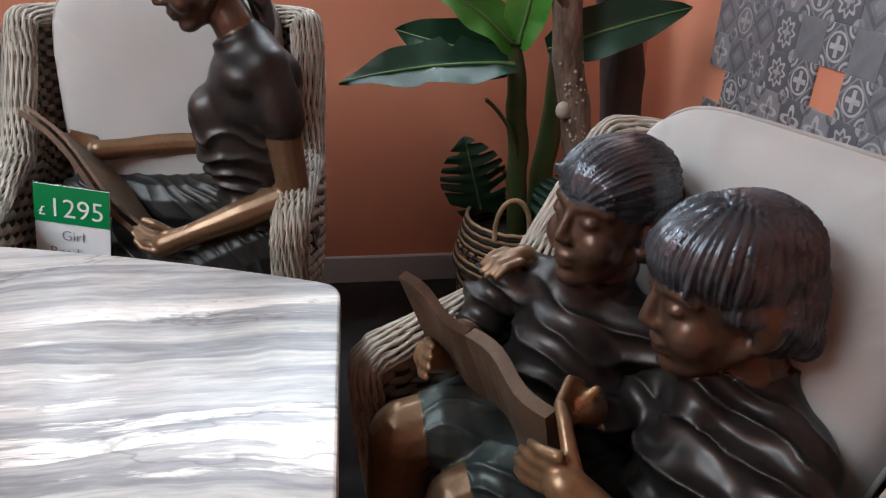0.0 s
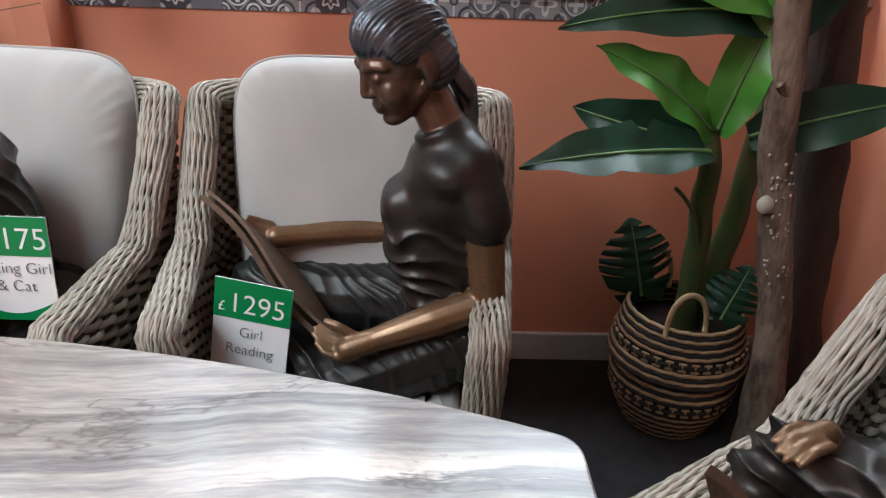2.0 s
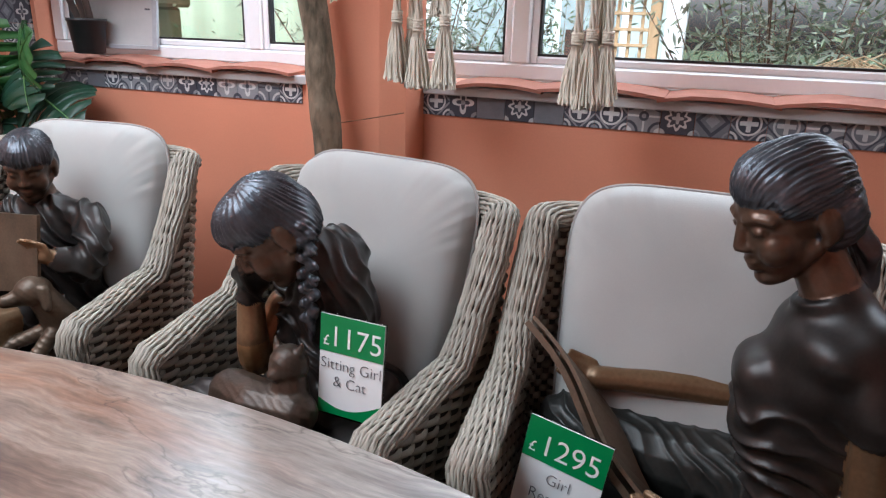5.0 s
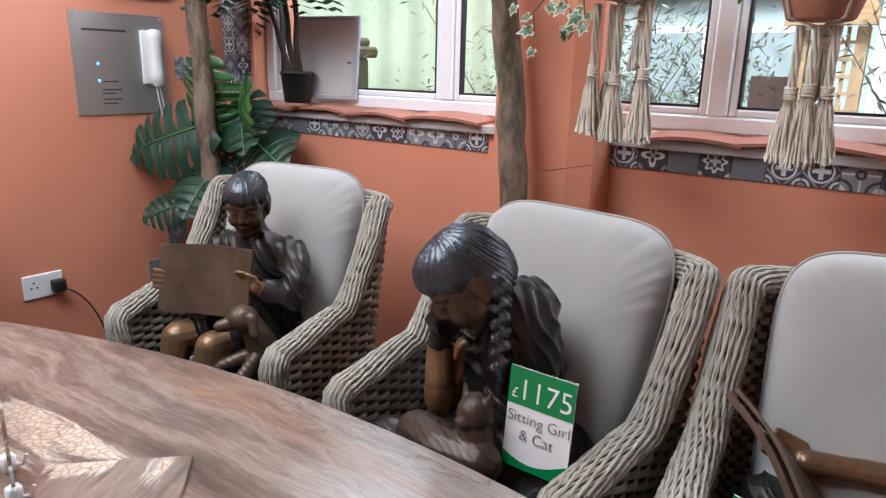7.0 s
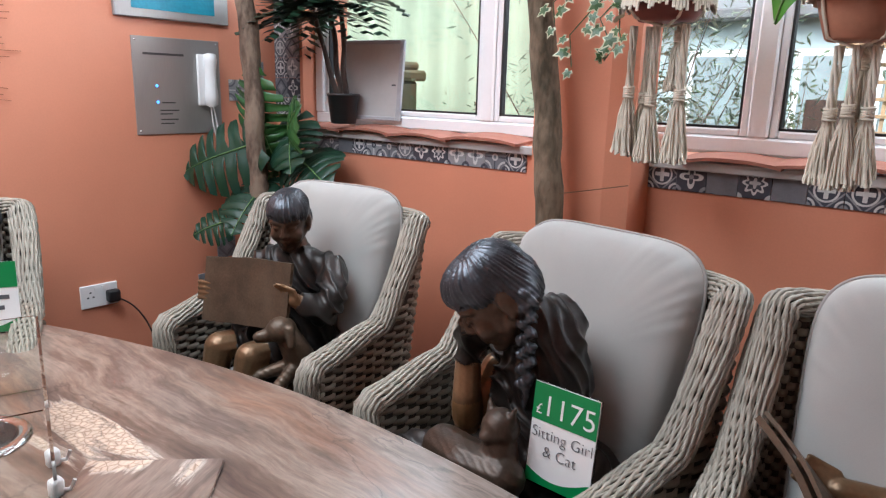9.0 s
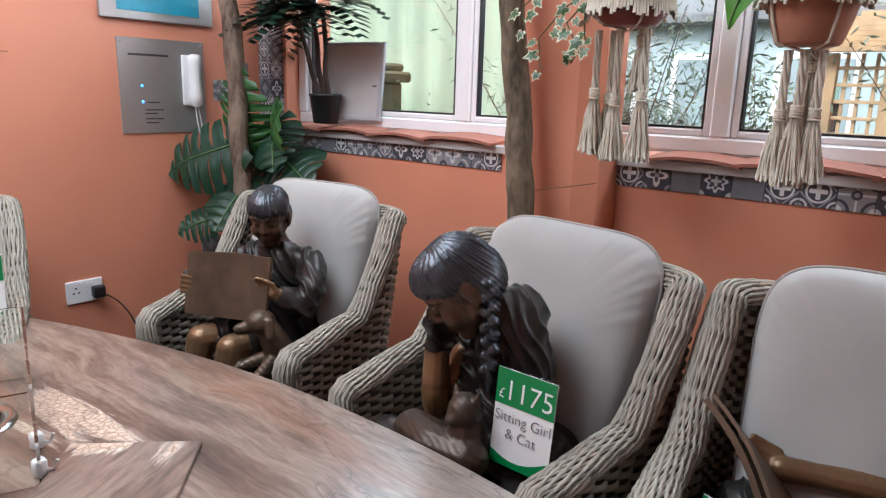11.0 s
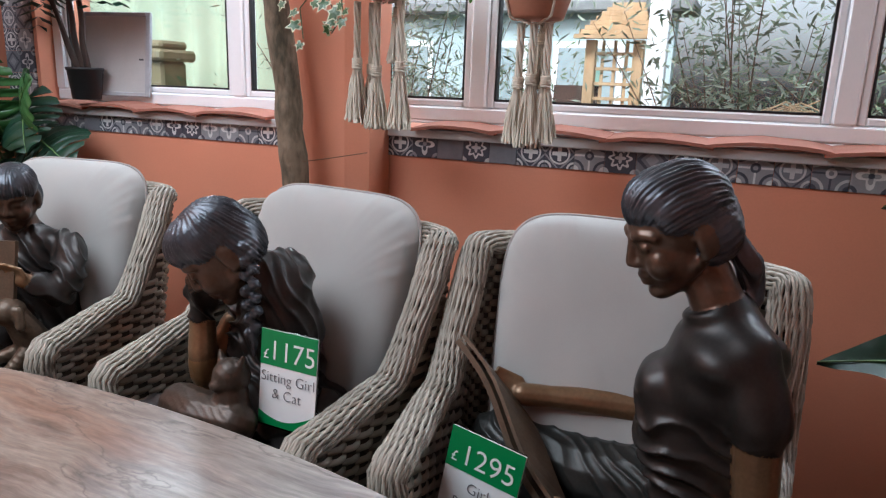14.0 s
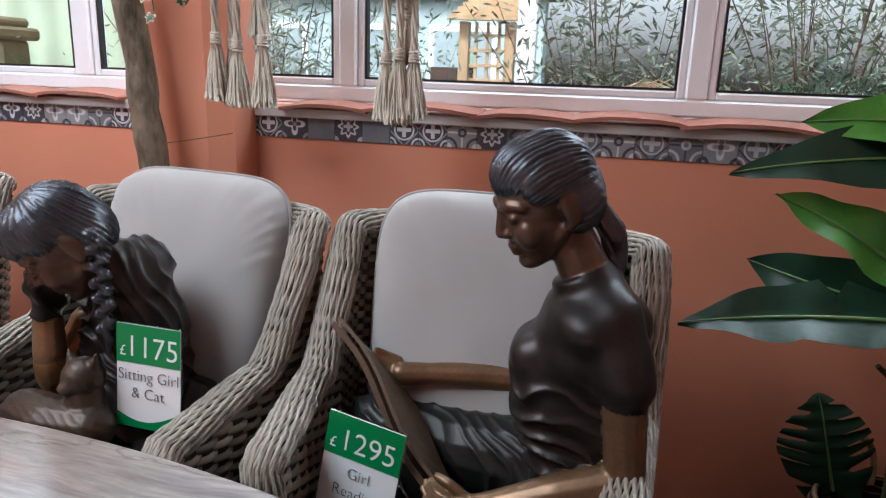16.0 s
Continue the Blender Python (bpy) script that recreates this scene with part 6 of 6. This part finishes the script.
BANANA = [
    ((0.52, 1.74, 0.955), (0.025, 1.70, 0.922), 0.165, 0.022, (0, -0.62, 0.8), LEAF_BLUE, ((0.35, 1, 0.5), (0.55, -1, 0.4))),
    ((0.545, 1.79, 0.96), (0.19, 1.93, 1.03), 0.17, 0.04, (0.1, -0.98, -0.1), LEAF_DARK, ()),
    ((0.52, 1.75, 1.00), (0.185, 1.70, 1.225), 0.15, 0.03, (0.3, -0.75, 0.6), LEAF_BRIGHT, ()),
    ((0.53, 1.75, 1.00), (0.62, 1.70, 1.40), 0.13, 0.02, (-0.5, -0.85, 0.2), LEAF_BRIGHT, ()),
    ((0.70, 1.80, 1.28), (0.09, 1.68, 1.275), 0.16, 0.05, (0.0, -0.8, 0.55), LEAF_BLUE, ()),
    ((0.69, 1.80, 1.30), (0.22, 1.72, 1.385), 0.17, 0.06, (0.1, -0.85, 0.5), LEAF_BRIGHT, ()),
    ((0.62, 1.76, 0.99), (0.985, 1.66, 1.13), 0.15, 0.02, (-0.2, -0.9, 0.45), LEAF_DARK, ()),
    ((0.69, 1.80, 1.25), (0.80, 1.78, 1.62), 0.16, 0.03, (-0.4, -0.9, 0.1), LEAF_DARK, ()),
    ((0.68, 1.80, 1.20), (0.50, 1.85, 1.55), 0.18, 0.02, (0.2, -0.95, 0.1), LEAF_DARK, ()),
]
for k, (b, t, w, sag, face, mt, notch) in enumerate(BANANA):
    part("leaf", paddle_leaf(b, t, w, sag, face, 0.28, 0.010, k * 1.7, notch=notch), [mt, LEAF_RIB], pl)
for k, (c, d, nn, size) in enumerate((((0.47, 1.98, 0.50), (-0.25, 0.0, 0.95), (-0.1, -0.95, 0.2), 0.25), ((0.70, 1.80, 0.49), (0.35, 0.1, 0.9), (-0.4, -0.9, 0.2), 0.17))):
    part("leaf", split_leaf(c, d, nn, size, 7, 0.6, 40 + k), [LEAF_DARK, LEAF_RIB], pl)
part("stalk", Geo().tube(bez((0.60, 1.87, 0.50), (0.575, 1.76, 0.75), (0.44, 1.72, 0.86), 12), 0.006, 6), STEM, pl)
tk = plant("tree_stem", "pale tree stem with lichen standing behind the basket", "tree")
part("trunk", trunk([(0.83, 1.69, 0.0), (0.80, 1.69, 0.3), (0.755, 1.68, 0.55), (0.70, 1.68, 0.80), (0.655, 1.68, 1.0), (0.62, 1.68, 1.28), (0.58, 1.68, 2.0), (0.55, 1.7, 2.96)], [0.075, 0.05, 0.044, 0.045, 0.042, 0.040, 0.036, 0.03], 11.0), BARK, tk)
part("branch_stub", trunk([(0.655, 1.67, 1.10), (0.60, 1.63, 1.15)], [0.016, 0.011], 4.0, n=8, sub=4), BARK, tk)
part("cut_knot", Geo().ball((0.65, 1.652, 0.845), (0.022, 0.018, 0.025), nu=12, nv=8), LICHEN, tk, "pale sawn knot")
lich, rnd = Geo(), random.Random(8)
for k in range(90):
    z = rnd.choice((rnd.gauss(0.68, 0.03), rnd.gauss(0.80, 0.03), rnd.gauss(0.90, 0.04)))
    cx = lerp(0.80, 0.655, (z - 0.3) / 0.7)
    a = rnd.uniform(-2.6, -0.5)
    lich.ball((cx + 0.044 * math.cos(a), 1.68 + 0.044 * math.sin(a), z), rnd.uniform(0.002, 0.005), nu=6, nv=4)
tagged(part("lichen", lich, LICHEN, tk, "pale lichen spots"), kind="stuff")
tk = plant("tree_stem", "dark broad tree stem leaning in the corner", "tree")
part("trunk", trunk([(0.98, 1.85, 0.0), (0.95, 1.86, 0.4), (0.90, 1.88, 0.9), (0.84, 1.9, 1.3), (0.8, 1.92, 2.96)], [0.105, 0.07, 0.066, 0.072, 0.06], 21.0), BARK_DARK, tk)

# ---- hanging pots with knotted cord ----
CORD = mat("cream_cotton_cord", (0.66, 0.60, 0.49), 0.9, vary=0.2, scale=40, fine=300, bump=0.5)
POT = mat("terracotta_pot", (0.42, 0.185, 0.11), 0.75, vary=0.2, scale=8, bump=0.2)
SAUCER = mat("dark_red_plastic", (0.22, 0.055, 0.04), 0.45, vary=0.2)


def tassel(x, y, z_top, z_knot, z_tip, r_tip, seed):
    """A few thin cords, a short wrapped neck and a flared skirt of fine loose strands."""
    rnd = random.Random(seed)
    g = Geo()
    z_knot += 0.035
    for k in range(4):
        a = 2 * math.pi * k / 4
        g.tube([(x + 0.007 * math.cos(a + 4 * t), y + 0.007 * math.sin(a + 4 * t), lerp(z_top, z_knot, t)) for t in [i / 10 for i in range(11)]], 0.0042, 6)
    for k in range(5):
        z = z_knot + 0.010 - 0.0065 * k
        g.tube([(x + 0.0125 * math.cos(w), y + 0.0125 * math.sin(w), z + 0.002 * math.sin(w + k)) for w in [2 * math.pi * i / 12 for i in range(12)]], 0.004, 5, closed=True)
    for k in range(95):
        a, q = rnd.uniform(0, 6.28), rnd.uniform(0.1, 1) ** 0.5
        zt = z_tip + rnd.uniform(0, 0.022)
        wob, ph = rnd.uniform(0.001, 0.004), rnd.uniform(0, 6.28)
        pts = []
        for i in range(7):
            t = i / 6
            rr = lerp(0.010, r_tip * 1.15, t ** 0.75) * q + wob * math.sin(t * 8 + ph)
            pts.append((x + rr * math.cos(a + 0.25 * t), y + rr * math.sin(a + 0.25 * t), lerp(z_knot - 0.02, zt, t)))
        g.tube(pts, [0.0024, 0.0025, 0.0026, 0.0027, 0.0028, 0.0029, 0.003], 4)
    return g


def hanging_pot(c, profile, pot_mat, label, tassels, fringe):
    hp = tagged(empty("hanging_planter"), label, "hanging planter", "hanging planters")
    part("pot", Geo().lathe(c, profile, 36), pot_mat, hp)
    for k in range(4):
        a = math.pi / 4 + k * math.pi / 2
        R = max(p[0] for p in profile)
        rp = [(c[0] + 0.012 * math.cos(a), c[1] + 0.012 * math.sin(a), c[2] - 0.012)] + [(c[0] + (p[0] + 0.006) * math.cos(a), c[1] + (p[0] + 0.006) * math.sin(a), c[2] + p[1]) for p in profile[2:6]]
        rp += [(c[0] + R * 0.5 * math.cos(a), c[1] + R * 0.5 * math.sin(a), c[2] + 0.5), (c[0], c[1], c[2] + 0.85), (c[0], c[1], 2.98)]
        part("hanging_cord", Geo().tube(rp, 0.004, 6), CORD, hp)
    for k, t in enumerate(tassels):
        part("tassel", tassel(*t, seed=k + int(c[0] * -100)), CORD, hp, "cream cotton tassel")
    fr, rnd = Geo(), random.Random(4)
    z0, R, drop = fringe
    for k in range(90):
        a = 2 * math.pi * k / 90
        fr.tube([(c[0] + R * math.cos(a), c[1] + R * math.sin(a), z0), (c[0] + (R + 0.008) * math.cos(a), c[1] + (R + 0.008) * math.sin(a), z0 - drop * rnd.uniform(0.7, 1.1))], 0.0045, 5)
    part("fringe", fr, CORD, hp, "cream cotton fringe")
    return hp


h1 = hanging_pot((-1.165, 1.95, 1.69), [(0.0, 0.0), (0.07, 0.0), (0.075, 0.006), (0.095, 0.03), (0.105, 0.09), (0.11, 0.17), (0.104, 0.17), (0.09, 0.14), (0.0, 0.13)], SAUCER, "dark red hanging planter in cream knotted cord",
                 [(-1.245, 1.935, 1.68, 1.475, 1.335, 0.030, ), (-1.185, 1.945, 1.68, 1.455, 1.318, 0.032), (-1.105, 1.94, 1.68, 1.47, 1.322, 0.030), (-1.135, 1.98, 1.68, 1.62, 1.51, 0.026), (-1.215, 1.97, 1.68, 1.46, 1.325, 0.028)], (1.775, 0.112, 0.065))
h2 = hanging_pot((-0.715, 1.96, 1.63), [(0.0, 0.0), (0.066, 0.0), (0.072, 0.005), (0.09, 0.06), (0.105, 0.13), (0.112, 0.18), (0.106, 0.18), (0.095, 0.15), (0.0, 0.14)], POT, "terracotta hanging pot in cream knotted cord",
                 [(-0.750, 1.945, 1.62, 1.435, 1.302, 0.032), (-0.712, 1.935, 1.62, 1.445, 1.295, 0.034), (-0.676, 1.95, 1.62, 1.44, 1.308, 0.032), (-0.70, 1.98, 1.62, 1.55, 1.45, 0.025)], (1.765, 0.118, 0.05))
IVY = mat("green_ivy", (0.05, 0.12, 0.035), 0.4, vary=0.4, scale=40, bump=0.1)
IVY_EDGE = mat("cream_ivy_edge", (0.55, 0.55, 0.36), 0.45, vary=0.2, bump=0.1)


def ivy_leaf(g, c, d, nn, size):
    """A five-pointed leaf with a pale border."""
    c, d, nn = Vector(c), Vector(d).normalized(), Vector(nn).normalized()
    s = d.cross(nn).normalized()
    shape = [(0, -0.05), (0.22, -0.28), (0.42, -0.10), (0.30, 0.12), (0.48, 0.38), (0.20, 0.42), (0.0, 0.85), (-0.20, 0.42), (-0.48, 0.38), (-0.30, 0.12), (-0.42, -0.10), (-0.22, -0.28)]
    for k, (mi, lift) in ((1.0, (1, 0.0)), (0.74, (0, 0.0015))):
        pts = [c + (s * x * k + d * (0.18 + (y - 0.18) * k)) * size + nn * (lift - 0.15 * size * (x * x + y * y)) for x, y in shape]
        g.add([c + d * 0.18 * size + nn * lift] + pts, [(0, i + 1, (i + 1) % 12 + 1) for i in range(12)], mi)


rnd = random.Random(31)
VINES = [[(-1.25, 1.92, 1.80), (-1.34, 1.90, 1.74), (-1.42, 1.90, 1.66), (-1.40, 1.89, 1.55)], [(-1.24, 1.92, 1.80), (-1.33, 1.9, 1.70), (-1.28, 1.89, 1.62), (-1.31, 1.89, 1.58)],
         [(-1.22, 1.93, 1.82), (-1.40, 1.92, 1.82), (-1.48, 1.9, 1.75), (-1.47, 1.9, 1.68)], [(-1.2, 1.9, 1.80), (-1.26, 1.87, 1.74), (-1.25, 1.86, 1.66), (-1.24, 1.86, 1.63)]]
for vn in VINES:
    pts = []
    for i in range(3):
        for t in range(5):
            pts.append(Vector(vn[i]).lerp(Vector(vn[i + 1]), t / 5))
    part("vine", Geo().tube(pts, 0.002, 5), STEM, h1)
    g = Geo()
    for q in pts[2::2]:
        d = Vector((rnd.uniform(-1, 1), -0.3, rnd.uniform(-0.9, 0.4)))
        ivy_leaf(g, q + d * 0.02, d, (rnd.uniform(-0.4, 0.4), -1, rnd.uniform(0, 0.5)), rnd.uniform(0.032, 0.052))
    part("ivy_leaves", g, [IVY, IVY_EDGE], h1, "cream-edged ivy leaves", smooth=False)
part("leaf", paddle_leaf((-0.80, 1.93, 1.86), (-0.885, 1.90, 1.675), 0.105, 0.02, (-0.3, -0.9, 0.3), 0.15, 0.004), [LEAF_BRIGHT, LEAF_RIB], h2)
part("leaf", paddle_leaf((-0.70, 1.93, 1.86), (-0.60, 1.90, 1.72), 0.09, 0.02, (0.3, -0.9, 0.3), 0.15, 0.004), [LEAF_BRIGHT, LEAF_RIB], h2)

# ---- outside ----
GRASS = mat("wet_lawn", (0.06, 0.10, 0.035), 0.9, vary=0.5, scale=3, fine=60, bump=0.6)
thing("ground", Geo().box((-60, W + 0.31, -0.4), (60, 90, -0.15), 0), GRASS, "damp grass and paving outside the window", "ground", kind="structure", smooth=False)
PALE_GREEN = mat("pale_green_sheet", (0.36, 0.44, 0.32), 0.5, vary=0.15, scale=3, bump=0.05)
g, n = Geo(), 90
g.grid([p for i in range(n) for p in ((lerp(-7.5, -3.0, i / (n - 1)), 4.5 + 0.035 * math.sin(i * 1.05), -0.2), (lerp(-7.5, -3.0, i / (n - 1)), 4.5 + 0.035 * math.sin(i * 1.05), 3.0))], n, 2)
thing("corrugated_fence", g, PALE_GREEN, "pale green corrugated sheet fence in the garden", "fence")
STONEP = mat("weathered_stone", (0.22, 0.18, 0.11), 0.9, vary=0.4, scale=9, fine=60, bump=0.6, color2=(0.12, 0.12, 0.06))
pier = tagged(empty("stone_pier"), "weathered stone gate pier with a moulded cap", "pier")
part("shaft", Geo().box((-4.22, 3.85, -0.2), (-3.98, 4.09, 1.56), 0.02), STONEP, pier, smooth=False)
part("cap", Geo().box((-4.27, 3.80, 1.56), (-3.93, 4.14, 1.64), 0.02).box((-4.23, 3.84, 1.64), (-3.97, 4.10, 1.70), 0.02), STONEP, pier, smooth=False)
TIMBER = mat("pale_timber", (0.50, 0.34, 0.19), 0.7, vary=0.3, scale=10, fine=90, bump=0.3, stretch=(1, 1, 0.2))
hut = tagged(empty("garden_arbour"), "timber garden arbour with trellis sides and slatted roof", "arbour")
hx0, hx1, hy = -1.22, -0.90, 5.0
for x in (hx0, hx1):
    part("post", Geo().box((x - 0.035, hy - 0.035, -0.2), (x + 0.035, hy + 0.035, 1.80), 0.004), TIMBER, hut, smooth=False)
for k in range(18):
    z = 0.0 + k * 0.10
    part("rail", Geo().box((hx0 + 0.03, hy - 0.012, z), (hx1 - 0.03, hy + 0.004, z + 0.022), 0.002), TIMBER, hut, smooth=False)
for k in range(1, 4):
    x = lerp(hx0, hx1, k / 4)
    part("upright", Geo().box((x - 0.011, hy + 0.005, -0.15), (x + 0.011, hy + 0.018, 1.80), 0.002), TIMBER, hut, smooth=False)
for k in range(8):
    t = k / 8
    part("roof_slat", Geo().box((lerp(hx0 - 0.10, hx0 + 0.12, t), hy - 0.14 + t * 0.3, 1.80 + t * 0.26), (lerp(hx1 + 0.10, hx1 - 0.02, t), hy - 0.10 + t * 0.3, 1.83 + t * 0.26), 0.003), TIMBER, hut, smooth=False)
part("back_panel", Geo().box((-1.60, 5.5, -0.2), (-1.24, 5.56, 1.5), 0.005), BARK_DARK, hut, smooth=False)
part("notice", Geo().box((-1.36, 5.46, 1.50), (-1.24, 5.47, 1.64), 0.002), mat("green_notice", (0.25, 0.42, 0.35), 0.5), hut, "small green and white notice", smooth=False)
wp = thing("white_post", Geo().box((-0.80, 4.6, -0.2), (-0.68, 4.7, 2.6), 0.006), UPVC, "white post of the neighbouring glasshouse", "post", smooth=False)
gh = tagged(empty("neighbour_house"), "pale blue-grey house beyond the garden", "house")
part("wall", Geo().box((-5.0, 8.0, -0.2), (-1.0, 8.3, 2.3), 0.0), mat("pale_blue_render", (0.42, 0.52, 0.54), 0.8, vary=0.15, scale=2), gh, smooth=False)
part("roof", Geo().box((-5.2, 7.8, 2.3), (-0.8, 8.5, 2.42), 0.02), mat("slate_roof", (0.2, 0.21, 0.22), 0.7, vary=0.3), gh, smooth=False)
for x in (-4.2, -3.0, -1.9):
    wdw = part("window", Geo().box((x - 0.4, 7.97, 0.9), (x + 0.4, 8.0, 2.0), 0.004), UPVC, gh, smooth=False)
    part("pane", Geo().box((x - 0.33, 7.955, 0.97), (x + 0.33, 7.968, 1.93), 0), mat("pale_house_glass", (0.34, 0.42, 0.44), 0.1, bump=0), wdw, smooth=False)
part("terrace_boxes", Geo().box((-2.3, 6.2, -0.2), (-1.2, 6.6, 1.0), 0.03), mat("dark_planter", (0.05, 0.055, 0.06), 0.7), gh, smooth=False)

OLIVE = island_mat("olive_leaf", (0.11, 0.17, 0.09), (0.40, 0.47, 0.37), 0.45, bump=0.0)
OLIVE_DARK = island_mat("dark_shrub_leaf", (0.06, 0.095, 0.05), (0.18, 0.25, 0.14), 0.5, bump=0.0)


def shrub(name, label, base, height, clumps, leaves, size, leaf_mat, seed, slim=0.22):
    """A trunk that forks into limbs, each carrying sprays of small leaves with gaps between."""
    rnd = random.Random(seed)
    ob = tagged(empty(name), label, "tree", "trees outside the window")
    b = Vector(base)
    wood, leaf = Geo(), Geo()
    wood.tube([b, b + Vector((0.05, 0, height * 0.35)), b + Vector((0.0, 0.05, height * 0.6))], [0.05, 0.04, 0.028], 8)
    for k in range(clumps):
        top = b + Vector((rnd.gauss(0, 0.36) * height * 0.55, rnd.gauss(0, 0.2) * height * 0.5, height * rnd.uniform(0.35, 1.05)))
        fork = b + Vector((0, 0, height * rnd.uniform(0.2, 0.5)))
        mid = fork.lerp(top, 0.5) + Vector((rnd.uniform(-.1, .1), rnd.uniform(-.1, .1), 0.06))
        line = bez(fork, mid, top, 7)
        wood.tube(line, [0.009, 0.007, 0.0055, 0.0045, 0.0035, 0.0025, 0.0015], 5)
        for q in range(leaves):
            p = line[2 + q % 5] + Vector((rnd.gauss(0, 0.13), rnd.gauss(0, 0.13), rnd.gauss(0, 0.13)))
            d = Vector((rnd.uniform(-1, 1), rnd.uniform(-1, 1), rnd.uniform(-0.5, 1))).normalized()
            s = d.cross(Vector((rnd.uniform(-1, 1), rnd.uniform(-1, 1), rnd.uniform(-1, 1)))).normalized()
            L = size * rnd.uniform(0.6, 1.2)
            leaf.add([p, p + d * L * 0.5 + s * L * slim / 2, p + d * L, p + d * L * 0.5 - s * L * slim / 2], [(0, 1, 2, 3)])
    part("trunk", wood, BARK, ob)
    tagged(part("crown", leaf, leaf_mat, ob, smooth=False), kind="stuff")
    return ob


shrub("olive_tree", "grey-green olive tree close outside the window", (-0.15, 3.75, -0.2), 2.3, 56, 135, 0.068, OLIVE, 1)
shrub("olive_tree", "grey-green olive tree close outside the window", (0.75, 3.7, -0.2), 2.4, 54, 115, 0.068, OLIVE, 2)
shrub("olive_tree", "grey-green olive tree beyond the window", (1.7, 4.3, -0.2), 2.5, 34, 90, 0.075, OLIVE, 3)
shrub("willow_shrub", "thin-leaved shrub with bare twigs outside", (-1.95, 3.5, -0.2), 2.3, 40, 130, 0.075, OLIVE, 4, 0.16)
shrub("willow_shrub", "thin-leaved shrub with bare twigs outside", (-2.2, 4.3, -0.2), 2.2, 34, 110, 0.075, OLIVE, 5, 0.16)
shrub("garden_shrub", "low dark shrub before the green fence", (-3.45, 3.9, -0.2), 1.38, 26, 60, 0.05, OLIVE_DARK, 6, 0.4)
shrub("garden_shrub", "dark evergreen shrub deeper in the garden", (0.1, 5.6, -0.2), 1.7, 30, 60, 0.08, OLIVE_DARK, 7, 0.3)
shrub("garden_shrub", "dark evergreen shrub deeper in the garden", (-2.0, 6.4, -0.2), 2.0, 36, 60, 0.08, OLIVE_DARK, 8, 0.3)
twig, rnd = Geo(), random.Random(6)
for k in range(60):
    a = rnd.uniform(0, 6.28)
    p = Vector((-0.05 + rnd.gauss(0, 0.03), W + 0.42, 1.36 + abs(rnd.gauss(0, 0.02))))
    twig.tube([p - Vector((math.cos(a), 0.2 * math.sin(a), 0)) * 0.09, p + Vector((0, 0, 0.035)), p + Vector((math.cos(a), 0.2 * math.sin(a), 0)) * 0.09], 0.002, 4)
part("outer_ledge", Geo().box((X0, W + 0.285, Z0 - 0.02), (X1, W + 0.52, Z0 + 0.01), 0.004), UPVC, win, smooth=False)
tagged(thing("dry_twigs", twig, TIMBER, "heap of dry straw on the outer ledge", "straw", m=pose(0, 0, 0)), kind="stuff")

# ---- tiles on the walls, last ----
rnd = random.Random(17)
order = [rnd.randrange(len(KINDS)) for _ in range(80)]
x, k = LW + TS / 2 + 0.001, 0
zc = 1.2165 + TS / 2
while x < RW - TS / 2:
    if not (-1.74 < x < -1.25):
        tile(wall_n, TILE_MESH[order[k]], (x, W - 0.003, zc), ry=90 * (k % 4))
    x += TS
    k += 1
for i in range(2):
    for j in range(11):
        tile(wall_n, TILE_MESH[order[(7 * i + 3 * j) % 80]], (LW + 0.051 + i * TS, W - 0.003, 1.40 + j * TS))
for y, z in ((2.005, 1.475), (1.905, 0.745), (1.86, 0.655), (1.80, 0.59), (2.1, 1.56), (2.1, 1.47)):
    tile(wall_w, TILE_MESH_E[order[int(y * 100) % 80]], (LW + 0.003, y, z))
TE = 0.0956
for i in range(15):
    for j in range(11):
        y, z = 1.70 - TE * i, 0.62 + TE * j
        if (i == 0 and (j * 7) % 3 == 0) or (j == 0 and i % 2 == 0) or (i, j) in ((5, 4), (1, 0), (1, 2)):
            continue
        tile(wall_e, TILE_MESH_E[order[(i * 5 + j * 11) % 80]], (RW - 0.003, y, z))
